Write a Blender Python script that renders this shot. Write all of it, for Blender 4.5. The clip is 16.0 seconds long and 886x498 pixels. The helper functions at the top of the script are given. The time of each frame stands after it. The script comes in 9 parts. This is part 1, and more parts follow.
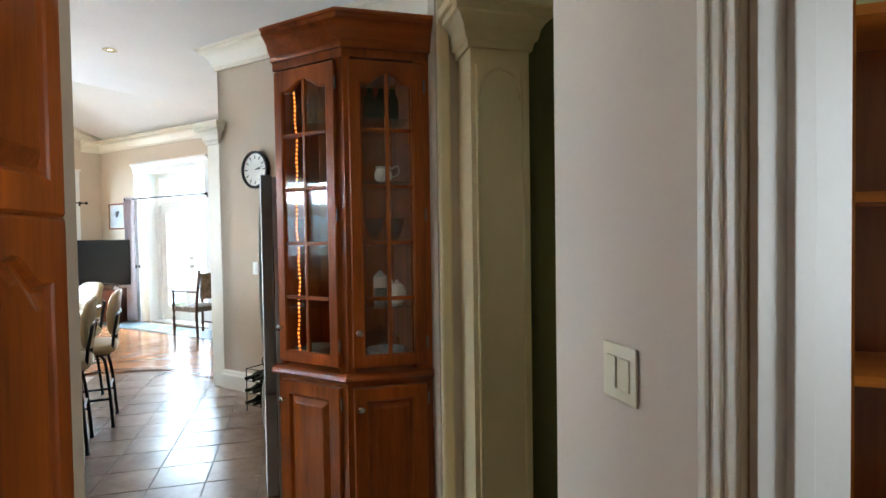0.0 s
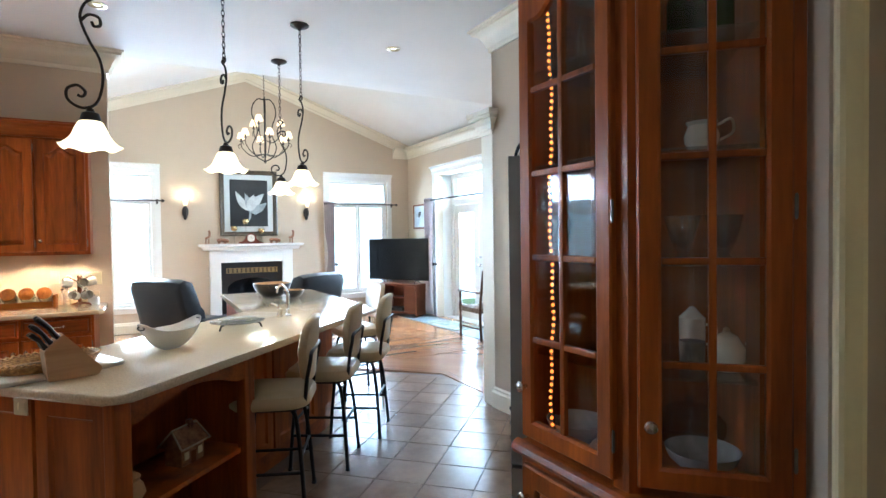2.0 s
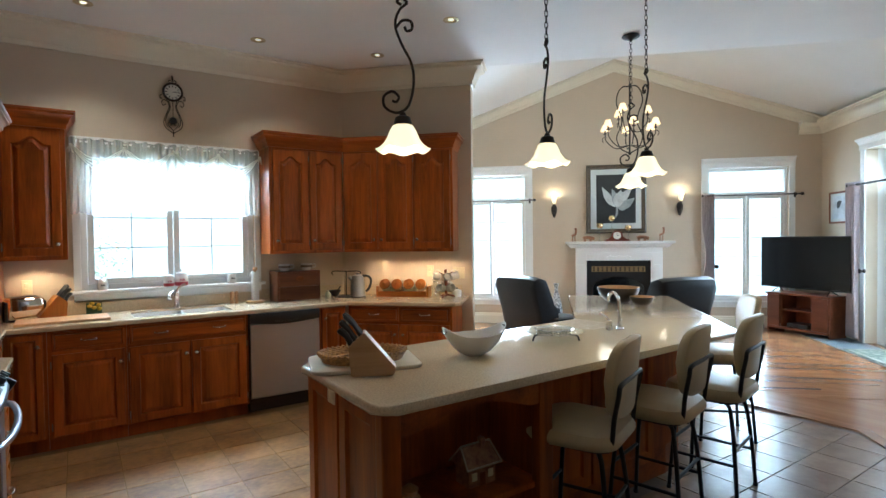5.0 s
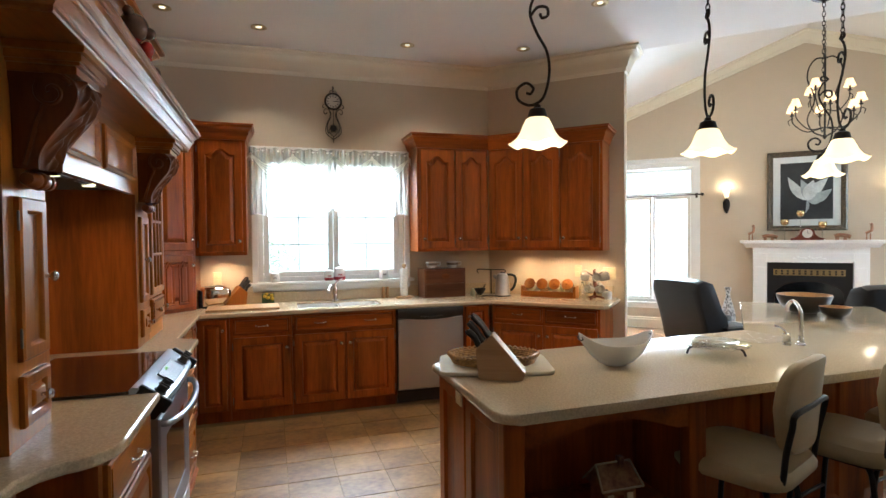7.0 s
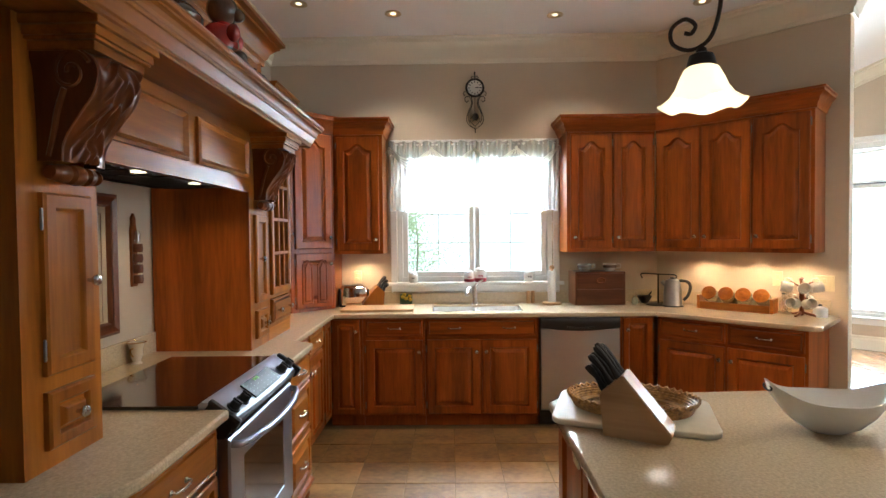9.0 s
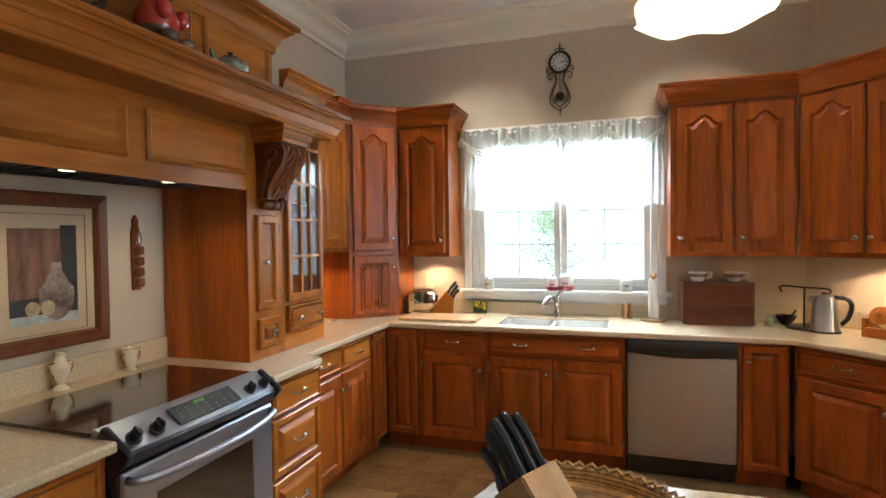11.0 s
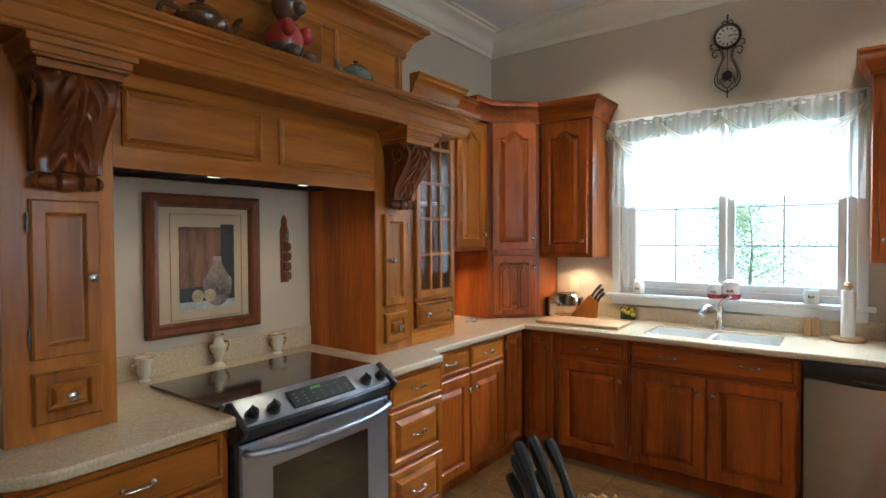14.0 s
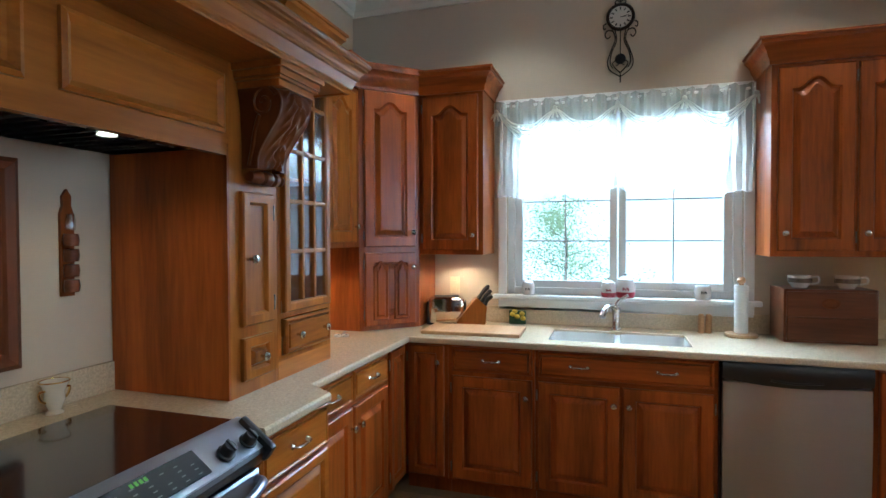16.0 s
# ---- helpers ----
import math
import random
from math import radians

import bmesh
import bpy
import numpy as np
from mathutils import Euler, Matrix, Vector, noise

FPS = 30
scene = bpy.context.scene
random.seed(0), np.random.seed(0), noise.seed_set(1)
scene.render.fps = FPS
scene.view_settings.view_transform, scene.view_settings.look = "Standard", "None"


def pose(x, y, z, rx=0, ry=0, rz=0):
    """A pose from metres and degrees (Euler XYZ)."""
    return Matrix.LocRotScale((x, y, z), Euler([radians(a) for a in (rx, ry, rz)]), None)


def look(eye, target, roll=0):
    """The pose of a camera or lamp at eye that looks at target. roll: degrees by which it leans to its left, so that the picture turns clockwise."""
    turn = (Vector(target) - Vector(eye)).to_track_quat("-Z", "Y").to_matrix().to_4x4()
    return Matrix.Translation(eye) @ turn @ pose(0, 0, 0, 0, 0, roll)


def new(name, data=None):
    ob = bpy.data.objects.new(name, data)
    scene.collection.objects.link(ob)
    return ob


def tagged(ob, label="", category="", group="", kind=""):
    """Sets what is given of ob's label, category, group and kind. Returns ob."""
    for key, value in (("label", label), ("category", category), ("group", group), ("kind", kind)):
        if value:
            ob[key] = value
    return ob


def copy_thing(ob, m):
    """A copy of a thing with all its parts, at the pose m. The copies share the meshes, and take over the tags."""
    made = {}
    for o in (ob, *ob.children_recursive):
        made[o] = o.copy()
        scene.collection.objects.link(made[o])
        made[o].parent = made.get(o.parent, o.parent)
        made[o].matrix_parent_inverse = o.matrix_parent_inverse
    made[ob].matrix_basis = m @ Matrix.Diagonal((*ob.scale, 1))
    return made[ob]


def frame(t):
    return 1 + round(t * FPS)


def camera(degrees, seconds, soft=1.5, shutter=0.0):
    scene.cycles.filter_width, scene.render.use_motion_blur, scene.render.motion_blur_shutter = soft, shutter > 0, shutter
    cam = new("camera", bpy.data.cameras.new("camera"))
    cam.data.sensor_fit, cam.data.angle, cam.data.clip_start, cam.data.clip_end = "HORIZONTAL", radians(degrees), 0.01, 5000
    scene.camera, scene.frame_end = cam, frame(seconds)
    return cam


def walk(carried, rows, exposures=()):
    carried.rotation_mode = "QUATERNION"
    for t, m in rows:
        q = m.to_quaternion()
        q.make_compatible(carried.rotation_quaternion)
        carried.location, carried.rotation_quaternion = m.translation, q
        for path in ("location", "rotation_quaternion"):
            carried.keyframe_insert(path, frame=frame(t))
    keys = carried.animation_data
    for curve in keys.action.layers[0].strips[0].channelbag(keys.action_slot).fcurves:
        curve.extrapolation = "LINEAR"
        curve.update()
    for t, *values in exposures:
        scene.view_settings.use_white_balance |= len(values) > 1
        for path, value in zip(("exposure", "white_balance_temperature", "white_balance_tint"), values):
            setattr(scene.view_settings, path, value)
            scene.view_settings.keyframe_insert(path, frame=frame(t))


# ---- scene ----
cam = camera(79.0, 16.0)
METRES, EYE, TILT, LEAN, TURN = 4.92, 1.45, 0.0, 0.0, -15.1
ROWS = [
    (0.0, 0.0, 0.0, 0.0, -0.02, -1.48, 0.85),
    (0.5, 0.0029, 0.0671, -0.0009, 10.04, -1.5, 0.8),
    (1.0, -0.0086, 0.1275, -0.0006, 16.98, -1.37, 0.6),
    (1.5, -0.0222, 0.1734, 0.0035, 22.47, -1.39, 0.73),
    (2.0, -0.0281, 0.2032, 0.0076, 30.87, -1.36, 0.77),
    (2.5, -0.0343, 0.2312, 0.0083, 38.53, -1.35, 0.73),
    (3.0, -0.047, 0.261, 0.0086, 46.32, -1.38, 0.67),
    (3.5, -0.0612, 0.2888, 0.0099, 53.1, -1.4, 0.71),
    (4.0, -0.0672, 0.3092, 0.0108, 59.25, -1.33, 0.69),
    (4.5, -0.0665, 0.3257, 0.0114, 65.33, -1.29, 0.69),
    (7.0, -0.0845, 0.3636, 0.0127, 87.36, -1.32, 0.63),
    (7.5, -0.1104, 0.3644, 0.0121, 90.96, -1.37, 0.6),
    (8.0, -0.1354, 0.3711, 0.0114, 95.66, -1.36, 0.62),
    (8.5, -0.1623, 0.3907, 0.0138, 101.83, -1.41, 0.69),
    (9.0, -0.1967, 0.409, 0.014, 105.83, -1.44, 0.59),
    (11.5, -0.3861, 0.5301, 0.0153, 129.09, -1.32, 0.64),
    (12.0, -0.4009, 0.5518, 0.0173, 134.74, -1.33, 0.52),
    (12.5, -0.4086, 0.5673, 0.0173, 138.28, -1.28, 0.57),
    (13.0, -0.4112, 0.5732, 0.0171, 140.64, -1.3, 0.43),
    (13.5, -0.4101, 0.5665, 0.0174, 140.75, -1.18, 0.4),
    (14.0, -0.4082, 0.5355, 0.0147, 141.97, -1.29, 0.34),
    (14.5, -0.4058, 0.4927, 0.0112, 141.39, -1.3, 0.31),
    (15.0, -0.4078, 0.4565, 0.0059, 138.51, -1.32, 0.28),
    (15.5, -0.4318, 0.4144, 0.0054, 132.94, -1.48, 0.16),
    (16.0, -0.4636, 0.3774, 0.0053, 122.59, -1.23, 0.2),
]
walk(cam, [(t, pose(0, 0, EYE, TILT, LEAN, TURN) @ pose(METRES * x, METRES * y, METRES * z, 90 + pitch, roll, yaw)) for t, x, y, z, yaw, pitch, roll in ROWS],
     [(0.0, 0.82, 5350, 2), (0.8, 0.88, 5150, 2), (1.5, 0.70, 4950, 2), (3.0, 0.38, 4950, 1), (4.5, -0.2, 5050, 0), (7.0, 0.04, 5650, 4), (9.0, 0.20, 5750, 5), (11.5, 0.40, 5400, 0), (13.0, 0.36, 5200, -2), (14.5, 0.0, 5000, -2), (16.0, -0.12, 4700, -3)])

# ---- world, sun and large lights ----
world = bpy.data.worlds.new("sky")
scene.world = world
world.use_nodes = True
wn = world.node_tree.nodes
sky = wn.new("ShaderNodeTexSky")
sky.sky_type = "NISHITA"
sky.sun_disc = False
sky.sun_elevation, sky.sun_rotation = radians(48), radians(40)
wn["Background"].inputs["Strength"].default_value = 0.15
world.node_tree.links.new(sky.outputs[0], wn["Background"].inputs["Color"])

sun = new("sun", bpy.data.lights.new("sun", "SUN"))
sun.data.energy, sun.data.angle, sun.data.color = 5.0, radians(3), (1.0, 0.95, 0.88)
sun.matrix_world = look((0, 0, 20), (-8, -9, 0))


def area_light(name, eye, target, w, h, power, colour=(0.84, 0.93, 1.0), spread=180):
    lamp = new(name, bpy.data.lights.new(name, "AREA"))
    lamp.data.shape, lamp.data.size, lamp.data.size_y = "RECTANGLE", w, h
    lamp.data.energy, lamp.data.color, lamp.data.spread = power, colour, radians(spread)
    lamp.matrix_world = look(eye, target)
    return lamp


def point_light(name, place, power, colour=(1.0, 0.78, 0.52), radius=0.03):
    lamp = new(name, bpy.data.lights.new(name, "POINT"))
    lamp.data.energy, lamp.data.color, lamp.data.shadow_soft_size = power, colour, radius
    lamp.location = place
    return lamp


def spot_light(name, place, power, colour=(1.0, 0.84, 0.66), degrees=110):
    lamp = new(name, bpy.data.lights.new(name, "SPOT"))
    lamp.data.energy, lamp.data.color, lamp.data.shadow_soft_size = power, colour, 0.04
    lamp.data.spot_size, lamp.data.spot_blend = radians(degrees), 0.6
    lamp.location = place
    return lamp


R2 = math.sqrt(0.5)


def uv(u, v, z=0.0):
    """From the living room's own axes (u along the fireplace wall, v towards it) to the world."""
    return Vector((R2 * (u - v), R2 * (u + v), z))


# daylight in the openings of the windows and glazed doors
for u, power in ((0.35, 215), (4.45, 60)):
    area_light("daylight_lamp", uv(u, 10.78, 1.6), uv(u, 7.0, 0.6), 1.1, 2.0, power, spread=135)
area_light("daylight_lamp", uv(6.05, 8.41, 1.6), uv(3.0, 8.2, 0.8), 1.7, 2.1, 165, spread=135)
area_light("daylight_lamp", (-5.62, 2.42, 2.15), (-3.9, 2.7, 0.9), 1.3, 0.5, 64, spread=100)
# added lamp for the side room's daylight past the doorway; no window is built
area_light("daylight_lamp", (2.5, -0.45, 1.5), (0.7, 0.5, 1.3), 1.0, 1.4, 23, (1.0, 0.93, 0.84))

# ---- materials ----
def mat(name, rgb, rough=0.5, metal=0.0, var=0.1, scale=8.0, bump=0.0, stretch=(1, 1, 1), rgb2=None, coat=0.0,
        emit=0.0, fine=60.0, random_tone=0.0, transmission=0.0, alpha=1.0, emit_rgb=None, sheen=0.0, spec=0.5, rough_var=0.08):
    m = bpy.data.materials.new(name)
    m.use_nodes = True
    n, l = m.node_tree.nodes, m.node_tree.links
    b = n["Principled BSDF"]
    b.inputs["Roughness"].default_value = rough
    b.inputs["Metallic"].default_value = metal
    b.inputs["Coat Weight"].default_value = coat
    b.inputs["Specular IOR Level"].default_value = spec
    b.inputs["Coat Roughness"].default_value = 0.12
    b.inputs["Transmission Weight"].default_value = transmission
    b.inputs["Sheen Weight"].default_value = sheen
    tc = n.new("ShaderNodeTexCoord")
    mp = n.new("ShaderNodeMapping")
    mp.inputs["Scale"].default_value = stretch
    l.new(tc.outputs["Object"], mp.inputs["Vector"])
    if random_tone:
        seed, shift = n.new("ShaderNodeObjectInfo"), n.new("ShaderNodeVectorMath")
        shift.operation = "SCALE"
        shift.inputs[0].default_value = (31.0, 17.0, 23.0)
        l.new(seed.outputs["Random"], shift.inputs["Scale"])
        l.new(shift.outputs[0], mp.inputs["Location"])
    n1 = n.new("ShaderNodeTexNoise")
    n1.inputs["Scale"].default_value, n1.inputs["Detail"].default_value = scale, 5
    l.new(mp.outputs[0], n1.inputs["Vector"])
    n2 = n.new("ShaderNodeTexNoise")
    n2.inputs["Scale"].default_value, n2.inputs["Detail"].default_value = fine, 3
    l.new(mp.outputs[0], n2.inputs["Vector"])
    mix = n.new("ShaderNodeMath")
    mix.operation = "MULTIPLY_ADD"
    l.new(n2.outputs[0], mix.inputs[0])
    mix.inputs[1].default_value = 0.45
    l.new(n1.outputs[0], mix.inputs[2])
    ramp = n.new("ShaderNodeValToRGB")
    lo = [c * (1 - var) for c in rgb]
    hi = list(rgb2) if rgb2 else [min(1, c * (1 + var)) for c in rgb]
    ramp.color_ramp.elements[0].position, ramp.color_ramp.elements[1].position = 0.5, 0.95
    ramp.color_ramp.elements[0].color, ramp.color_ramp.elements[1].color = (*lo, 1), (*hi, 1)
    l.new(mix.outputs[0], ramp.inputs[0])
    colour = ramp.outputs[0]
    if random_tone:
        oi = n.new("ShaderNodeObjectInfo")
        mr = n.new("ShaderNodeMapRange")
        mr.inputs["To Min"].default_value, mr.inputs["To Max"].default_value = 1 - random_tone, 1 + random_tone
        l.new(oi.outputs["Random"], mr.inputs["Value"])
        hs = n.new("ShaderNodeHueSaturation")
        l.new(mr.outputs[0], hs.inputs["Value"])
        l.new(colour, hs.inputs["Color"])
        colour = hs.outputs[0]
    l.new(colour, b.inputs["Base Color"])
    rr = n.new("ShaderNodeMapRange")
    rr.inputs["To Min"].default_value, rr.inputs["To Max"].default_value = max(0.02, rough - rough_var), min(1, rough + rough_var)
    l.new(n1.outputs[0], rr.inputs["Value"])
    l.new(rr.outputs[0], b.inputs["Roughness"])
    if bump:
        bp = n.new("ShaderNodeBump")
        bp.inputs["Strength"].default_value, bp.inputs["Distance"].default_value = bump, 0.004
        l.new(mix.outputs[0], bp.inputs["Height"])
        l.new(bp.outputs[0], b.inputs["Normal"])
    if emit:
        b.inputs["Emission Strength"].default_value = emit
        b.inputs["Emission Color"].default_value = (*(emit_rgb or rgb), 1)
    return m


def wood_mat(name, dark, light, rough=0.32, axis="z", random_tone=0.12, coat=0.08, bands=7.0):
    """Varnished wood: long grain along one axis, broad tone streaks and fine pores."""
    m = bpy.data.materials.new(name)
    m.use_nodes = True
    n, l = m.node_tree.nodes, m.node_tree.links
    b = n["Principled BSDF"]
    tc, oi = n.new("ShaderNodeTexCoord"), n.new("ShaderNodeObjectInfo")
    add = n.new("ShaderNodeVectorMath")
    add.operation = "ADD"
    sc = n.new("ShaderNodeVectorMath")
    sc.operation = "SCALE"
    sc.inputs[0].default_value = (7.0, 5.0, 9.0)
    l.new(oi.outputs["Random"], sc.inputs["Scale"])
    l.new(tc.outputs["Object"], add.inputs[0])
    l.new(sc.outputs[0], add.inputs[1])
    mp = n.new("ShaderNodeMapping")
    mp.inputs["Scale"].default_value = {"z": (1, 1, 0.09), "x": (0.09, 1, 1), "y": (1, 0.09, 1)}[axis]
    l.new(add.outputs[0], mp.inputs["Vector"])
    broad, fine = n.new("ShaderNodeTexNoise"), n.new("ShaderNodeTexNoise")
    broad.inputs["Scale"].default_value, broad.inputs["Detail"].default_value = bands, 4
    broad.inputs["Distortion"].default_value = 0.6
    fine.inputs["Scale"].default_value, fine.inputs["Detail"].default_value = 70, 4
    l.new(mp.outputs[0], broad.inputs["Vector"])
    l.new(mp.outputs[0], fine.inputs["Vector"])
    ma = n.new("ShaderNodeMath")
    ma.operation = "MULTIPLY_ADD"
    ma.inputs[1].default_value = 0.4
    l.new(fine.outputs[0], ma.inputs[0])
    l.new(broad.outputs[0], ma.inputs[2])
    ramp = n.new("ShaderNodeValToRGB")
    ramp.color_ramp.elements[0].position, ramp.color_ramp.elements[1].position = 0.42, 0.98
    ramp.color_ramp.elements[0].color, ramp.color_ramp.elements[1].color = (*dark, 1), (*light, 1)
    l.new(ma.outputs[0], ramp.inputs[0])
    mr = n.new("ShaderNodeMapRange")
    mr.inputs["To Min"].default_value, mr.inputs["To Max"].default_value = 1 - random_tone, 1 + random_tone
    l.new(oi.outputs["Random"], mr.inputs["Value"])
    hs = n.new("ShaderNodeHueSaturation")
    l.new(mr.outputs[0], hs.inputs["Value"])
    l.new(ramp.outputs[0], hs.inputs["Color"])
    l.new(hs.outputs[0], b.inputs["Base Color"])
    b.inputs["Roughness"].default_value = rough
    b.inputs["Specular IOR Level"].default_value = 0.26
    b.inputs["Coat Weight"].default_value, b.inputs["Coat Roughness"].default_value = coat, 0.15
    bp = n.new("ShaderNodeBump")
    bp.inputs["Strength"].default_value, bp.inputs["Distance"].default_value = 0.12, 0.002
    l.new(fine.outputs[0], bp.inputs["Height"])
    l.new(bp.outputs[0], b.inputs["Normal"])
    return m


def glass_mat(name, tint=(1, 1, 1), rough=0.0, gloss=0.045):
    m = bpy.data.materials.new(name)
    m.use_nodes = True
    n, l = m.node_tree.nodes, m.node_tree.links
    out = n["Material Output"]
    n.remove(n["Principled BSDF"])
    tr, gl, mx, lw = (n.new("ShaderNodeBsdfTransparent"), n.new("ShaderNodeBsdfGlossy"), n.new("ShaderNodeMixShader"),
                      n.new("ShaderNodeLayerWeight"))
    pw, fr = n.new("ShaderNodeMath"), n.new("ShaderNodeMath")
    pw.operation, fr.operation = "POWER", "MULTIPLY_ADD"
    pw.inputs[1].default_value, fr.inputs[1].default_value, fr.inputs[2].default_value = 5.0, 0.9, gloss
    lw.inputs[0].default_value = 0.5
    l.new(lw.outputs["Facing"], pw.inputs[0])
    l.new(pw.outputs[0], fr.inputs[0])
    tr.inputs[0].default_value = (*tint, 1)
    gl.inputs["Roughness"].default_value = rough
    l.new(fr.outputs[0], mx.inputs[0])
    l.new(tr.outputs[0], mx.inputs[1])
    l.new(gl.outputs[0], mx.inputs[2])
    l.new(mx.outputs[0], out.inputs[0])
    return m


CHERRY = wood_mat("cherry_wood", (0.11, 0.022, 0.003), (0.48, 0.118, 0.010))
CHERRY_X = wood_mat("cherry_wood_level", (0.11, 0.022, 0.003), (0.48, 0.118, 0.010), axis="x")
CHERRY_DARK = wood_mat("carved_cherry", (0.085, 0.020, 0.004), (0.22, 0.060, 0.011), rough=0.28, coat=0.2)
HONEY = wood_mat("honey_wood", (0.19, 0.053, 0.005), (0.53, 0.18, 0.018))
HONEY_X = wood_mat("honey_wood_level", (0.19, 0.053, 0.005), (0.53, 0.18, 0.018), axis="x")
WALNUT = wood_mat("walnut_box", (0.065, 0.020, 0.008), (0.19, 0.065, 0.026), axis="x")
OAK = wood_mat("light_oak", (0.36, 0.19, 0.08), (0.58, 0.36, 0.18), axis="x", rough=0.45, coat=0.1)
OAK_Z = wood_mat("light_oak_upright", (0.36, 0.19, 0.08), (0.58, 0.36, 0.18), axis="z", rough=0.45, coat=0.1)
PLANK = wood_mat("floor_plank", (0.30, 0.13, 0.055), (0.46, 0.235, 0.11), axis="x", rough=0.22, coat=0.5, random_tone=0.18)
WALL = mat("beige_paint", (0.58, 0.478, 0.35), rough=0.75, var=0.025, scale=3, bump=0.04, fine=300)
CEIL = mat("white_ceiling_paint", (0.84, 0.83, 0.82), rough=0.85, var=0.02, scale=2, bump=0.05, fine=250)
# Yellower than CREAM, for the hall pilaster and corner trim
HALL_CREAM = mat("hall_cream_tone", (0.76, 0.64, 0.37), rough=0.5, var=0.03, scale=4)
CREAM = mat("cream_trim_paint", (0.80, 0.74, 0.60), rough=0.45, var=0.02, scale=4)
WHITE = mat("white_trim_paint", (0.84, 0.83, 0.80), rough=0.4, var=0.02, scale=4)
GREEN_WALL = mat("dark_olive_paint", (0.20, 0.18, 0.06), rough=0.7, var=0.04, scale=3)
COUNTER = mat("cream_speckled_counter", (0.60, 0.48, 0.315), rough=0.14, var=0.18, scale=120, fine=420, coat=0.3)
TILE = mat("slate_look_tile", (0.215, 0.11, 0.043), rough=0.32, var=0.30, scale=3.5, bump=0.01, rgb2=(0.43, 0.24, 0.085), fine=30,
           random_tone=0.14, coat=0.12, rough_var=0.03, stretch=(1.2, 0.8, 1))
HALL_TILE = mat("brown_ceramic_tile", (0.23, 0.148, 0.098), rough=0.26, var=0.12, scale=5, bump=0.0, rgb2=(0.30, 0.20, 0.135), fine=24,
                random_tone=0.12, coat=0.15, rough_var=0.01)
GROUT = mat("grout", (0.26, 0.175, 0.09), rough=0.9, var=0.1, scale=30)
HALL_GROUT = mat("dark_grout", (0.15, 0.10, 0.07), rough=0.9, var=0.1, scale=30)
STEEL = mat("brushed_steel", (0.38, 0.384, 0.395), rough=0.30, metal=1.0, var=0.02, scale=2.5, stretch=(0.3, 0.3, 4), fine=20, rough_var=0.01)
RANGE_STEEL = mat("range_grey_steel", (0.40, 0.43, 0.50), rough=0.33, metal=0.9, var=0.03, scale=3, stretch=(0.05, 6, 6), rough_var=0.02)
CHROME = mat("chrome", (0.80, 0.80, 0.80), rough=0.1, metal=1.0, var=0.02)
PEWTER = mat("pewter", (0.60, 0.57, 0.53), rough=0.26, metal=1.0, var=0.1, scale=40)
AGED_STEEL = mat("aged_steel", (0.22, 0.20, 0.18), rough=0.4, metal=1.0, var=0.15, scale=60)
FRIDGE_GREY = mat("grey_enamel", (0.30, 0.30, 0.30), rough=0.4, var=0.05, scale=5)
BLACK = mat("black_plastic", (0.012, 0.012, 0.013), rough=0.35, var=0.2, scale=20)
TOUCH_GLASS = mat("matt_black_glass", (0.01, 0.01, 0.011), rough=0.35, var=0.1, spec=0.25)
BLACK_GLASS = mat("black_glass", (0.006, 0.006, 0.007), rough=0.04, var=0.1, coat=1.0)
SCREEN = mat("tv_screen", (0.004, 0.004, 0.005), rough=0.2, var=0.1, spec=0.2)
IRON = mat("bronzed_iron", (0.030, 0.022, 0.018), rough=0.45, metal=0.6, var=0.3, scale=40, bump=0.1)
STOOL_IRON = mat("black_iron", (0.012, 0.011, 0.011), rough=0.4, metal=0.4, var=0.2, scale=40)
VINYL = mat("cream_vinyl", (0.50, 0.385, 0.22), rough=0.38, var=0.06, scale=14, bump=0.06, fine=200)
LEATHER = mat("dark_leather", (0.008, 0.008, 0.011), spec=0.3, rough=0.38, var=0.25, scale=25, bump=0.12, fine=160)
PORCELAIN = mat("white_porcelain", (0.80, 0.78, 0.74), rough=0.15, var=0.02, coat=0.5)
IVORY = mat("ivory_plastic", (0.70, 0.62, 0.40), rough=0.4, var=0.03)
GLASS = glass_mat("clear_glass")
GLASSWARE = glass_mat("thin_glassware", (0.88, 0.91, 0.91), 0.05, 0.16)
GREEN_GLASS = glass_mat("green_glass", (0.10, 0.50, 0.08), 0.02)
SHADE = mat("lit_frosted_glass", (0.9, 0.8, 0.6), rough=0.4, emit=1.35, emit_rgb=(1.0, 0.80, 0.46))
FABRIC_SHADE = mat("lit_fabric_shade", (0.9, 0.75, 0.5), rough=0.8, emit=1.1, emit_rgb=(1.0, 0.74, 0.42))
BULB = mat("lamp_bulb", (1, 0.9, 0.7), emit=2.0, emit_rgb=(1.0, 0.86, 0.55))
LED = mat("amber_led", (1, 0.5, 0.1), emit=1.8, emit_rgb=(1.0, 0.21, 0.02))
VOILE = mat("white_voile", (0.85, 0.85, 0.80), rough=0.9, var=0.06, scale=60)
SWAG = mat("cream_gathered_voile", (0.82, 0.79, 0.66), rough=0.9, var=0.12, scale=40)
BRASS_RING = mat("pale_brass", (0.55, 0.45, 0.26), rough=0.3, metal=0.8, var=0.1)
CURTAIN = mat("mauve_curtain", (0.46, 0.40, 0.42), rough=0.9, var=0.1, scale=20, sheen=0.3)
LEAF = mat("leaf", (0.34, 0.44, 0.20), rough=0.6, var=0.2, scale=3, rgb2=(0.48, 0.56, 0.32))
BARK = mat("bark", (0.20, 0.18, 0.13), rough=0.9, var=0.3, scale=15, bump=0.4)
LAWN = mat("lawn", (0.10, 0.15, 0.045), rough=0.95, var=0.3, scale=0.6, fine=20)


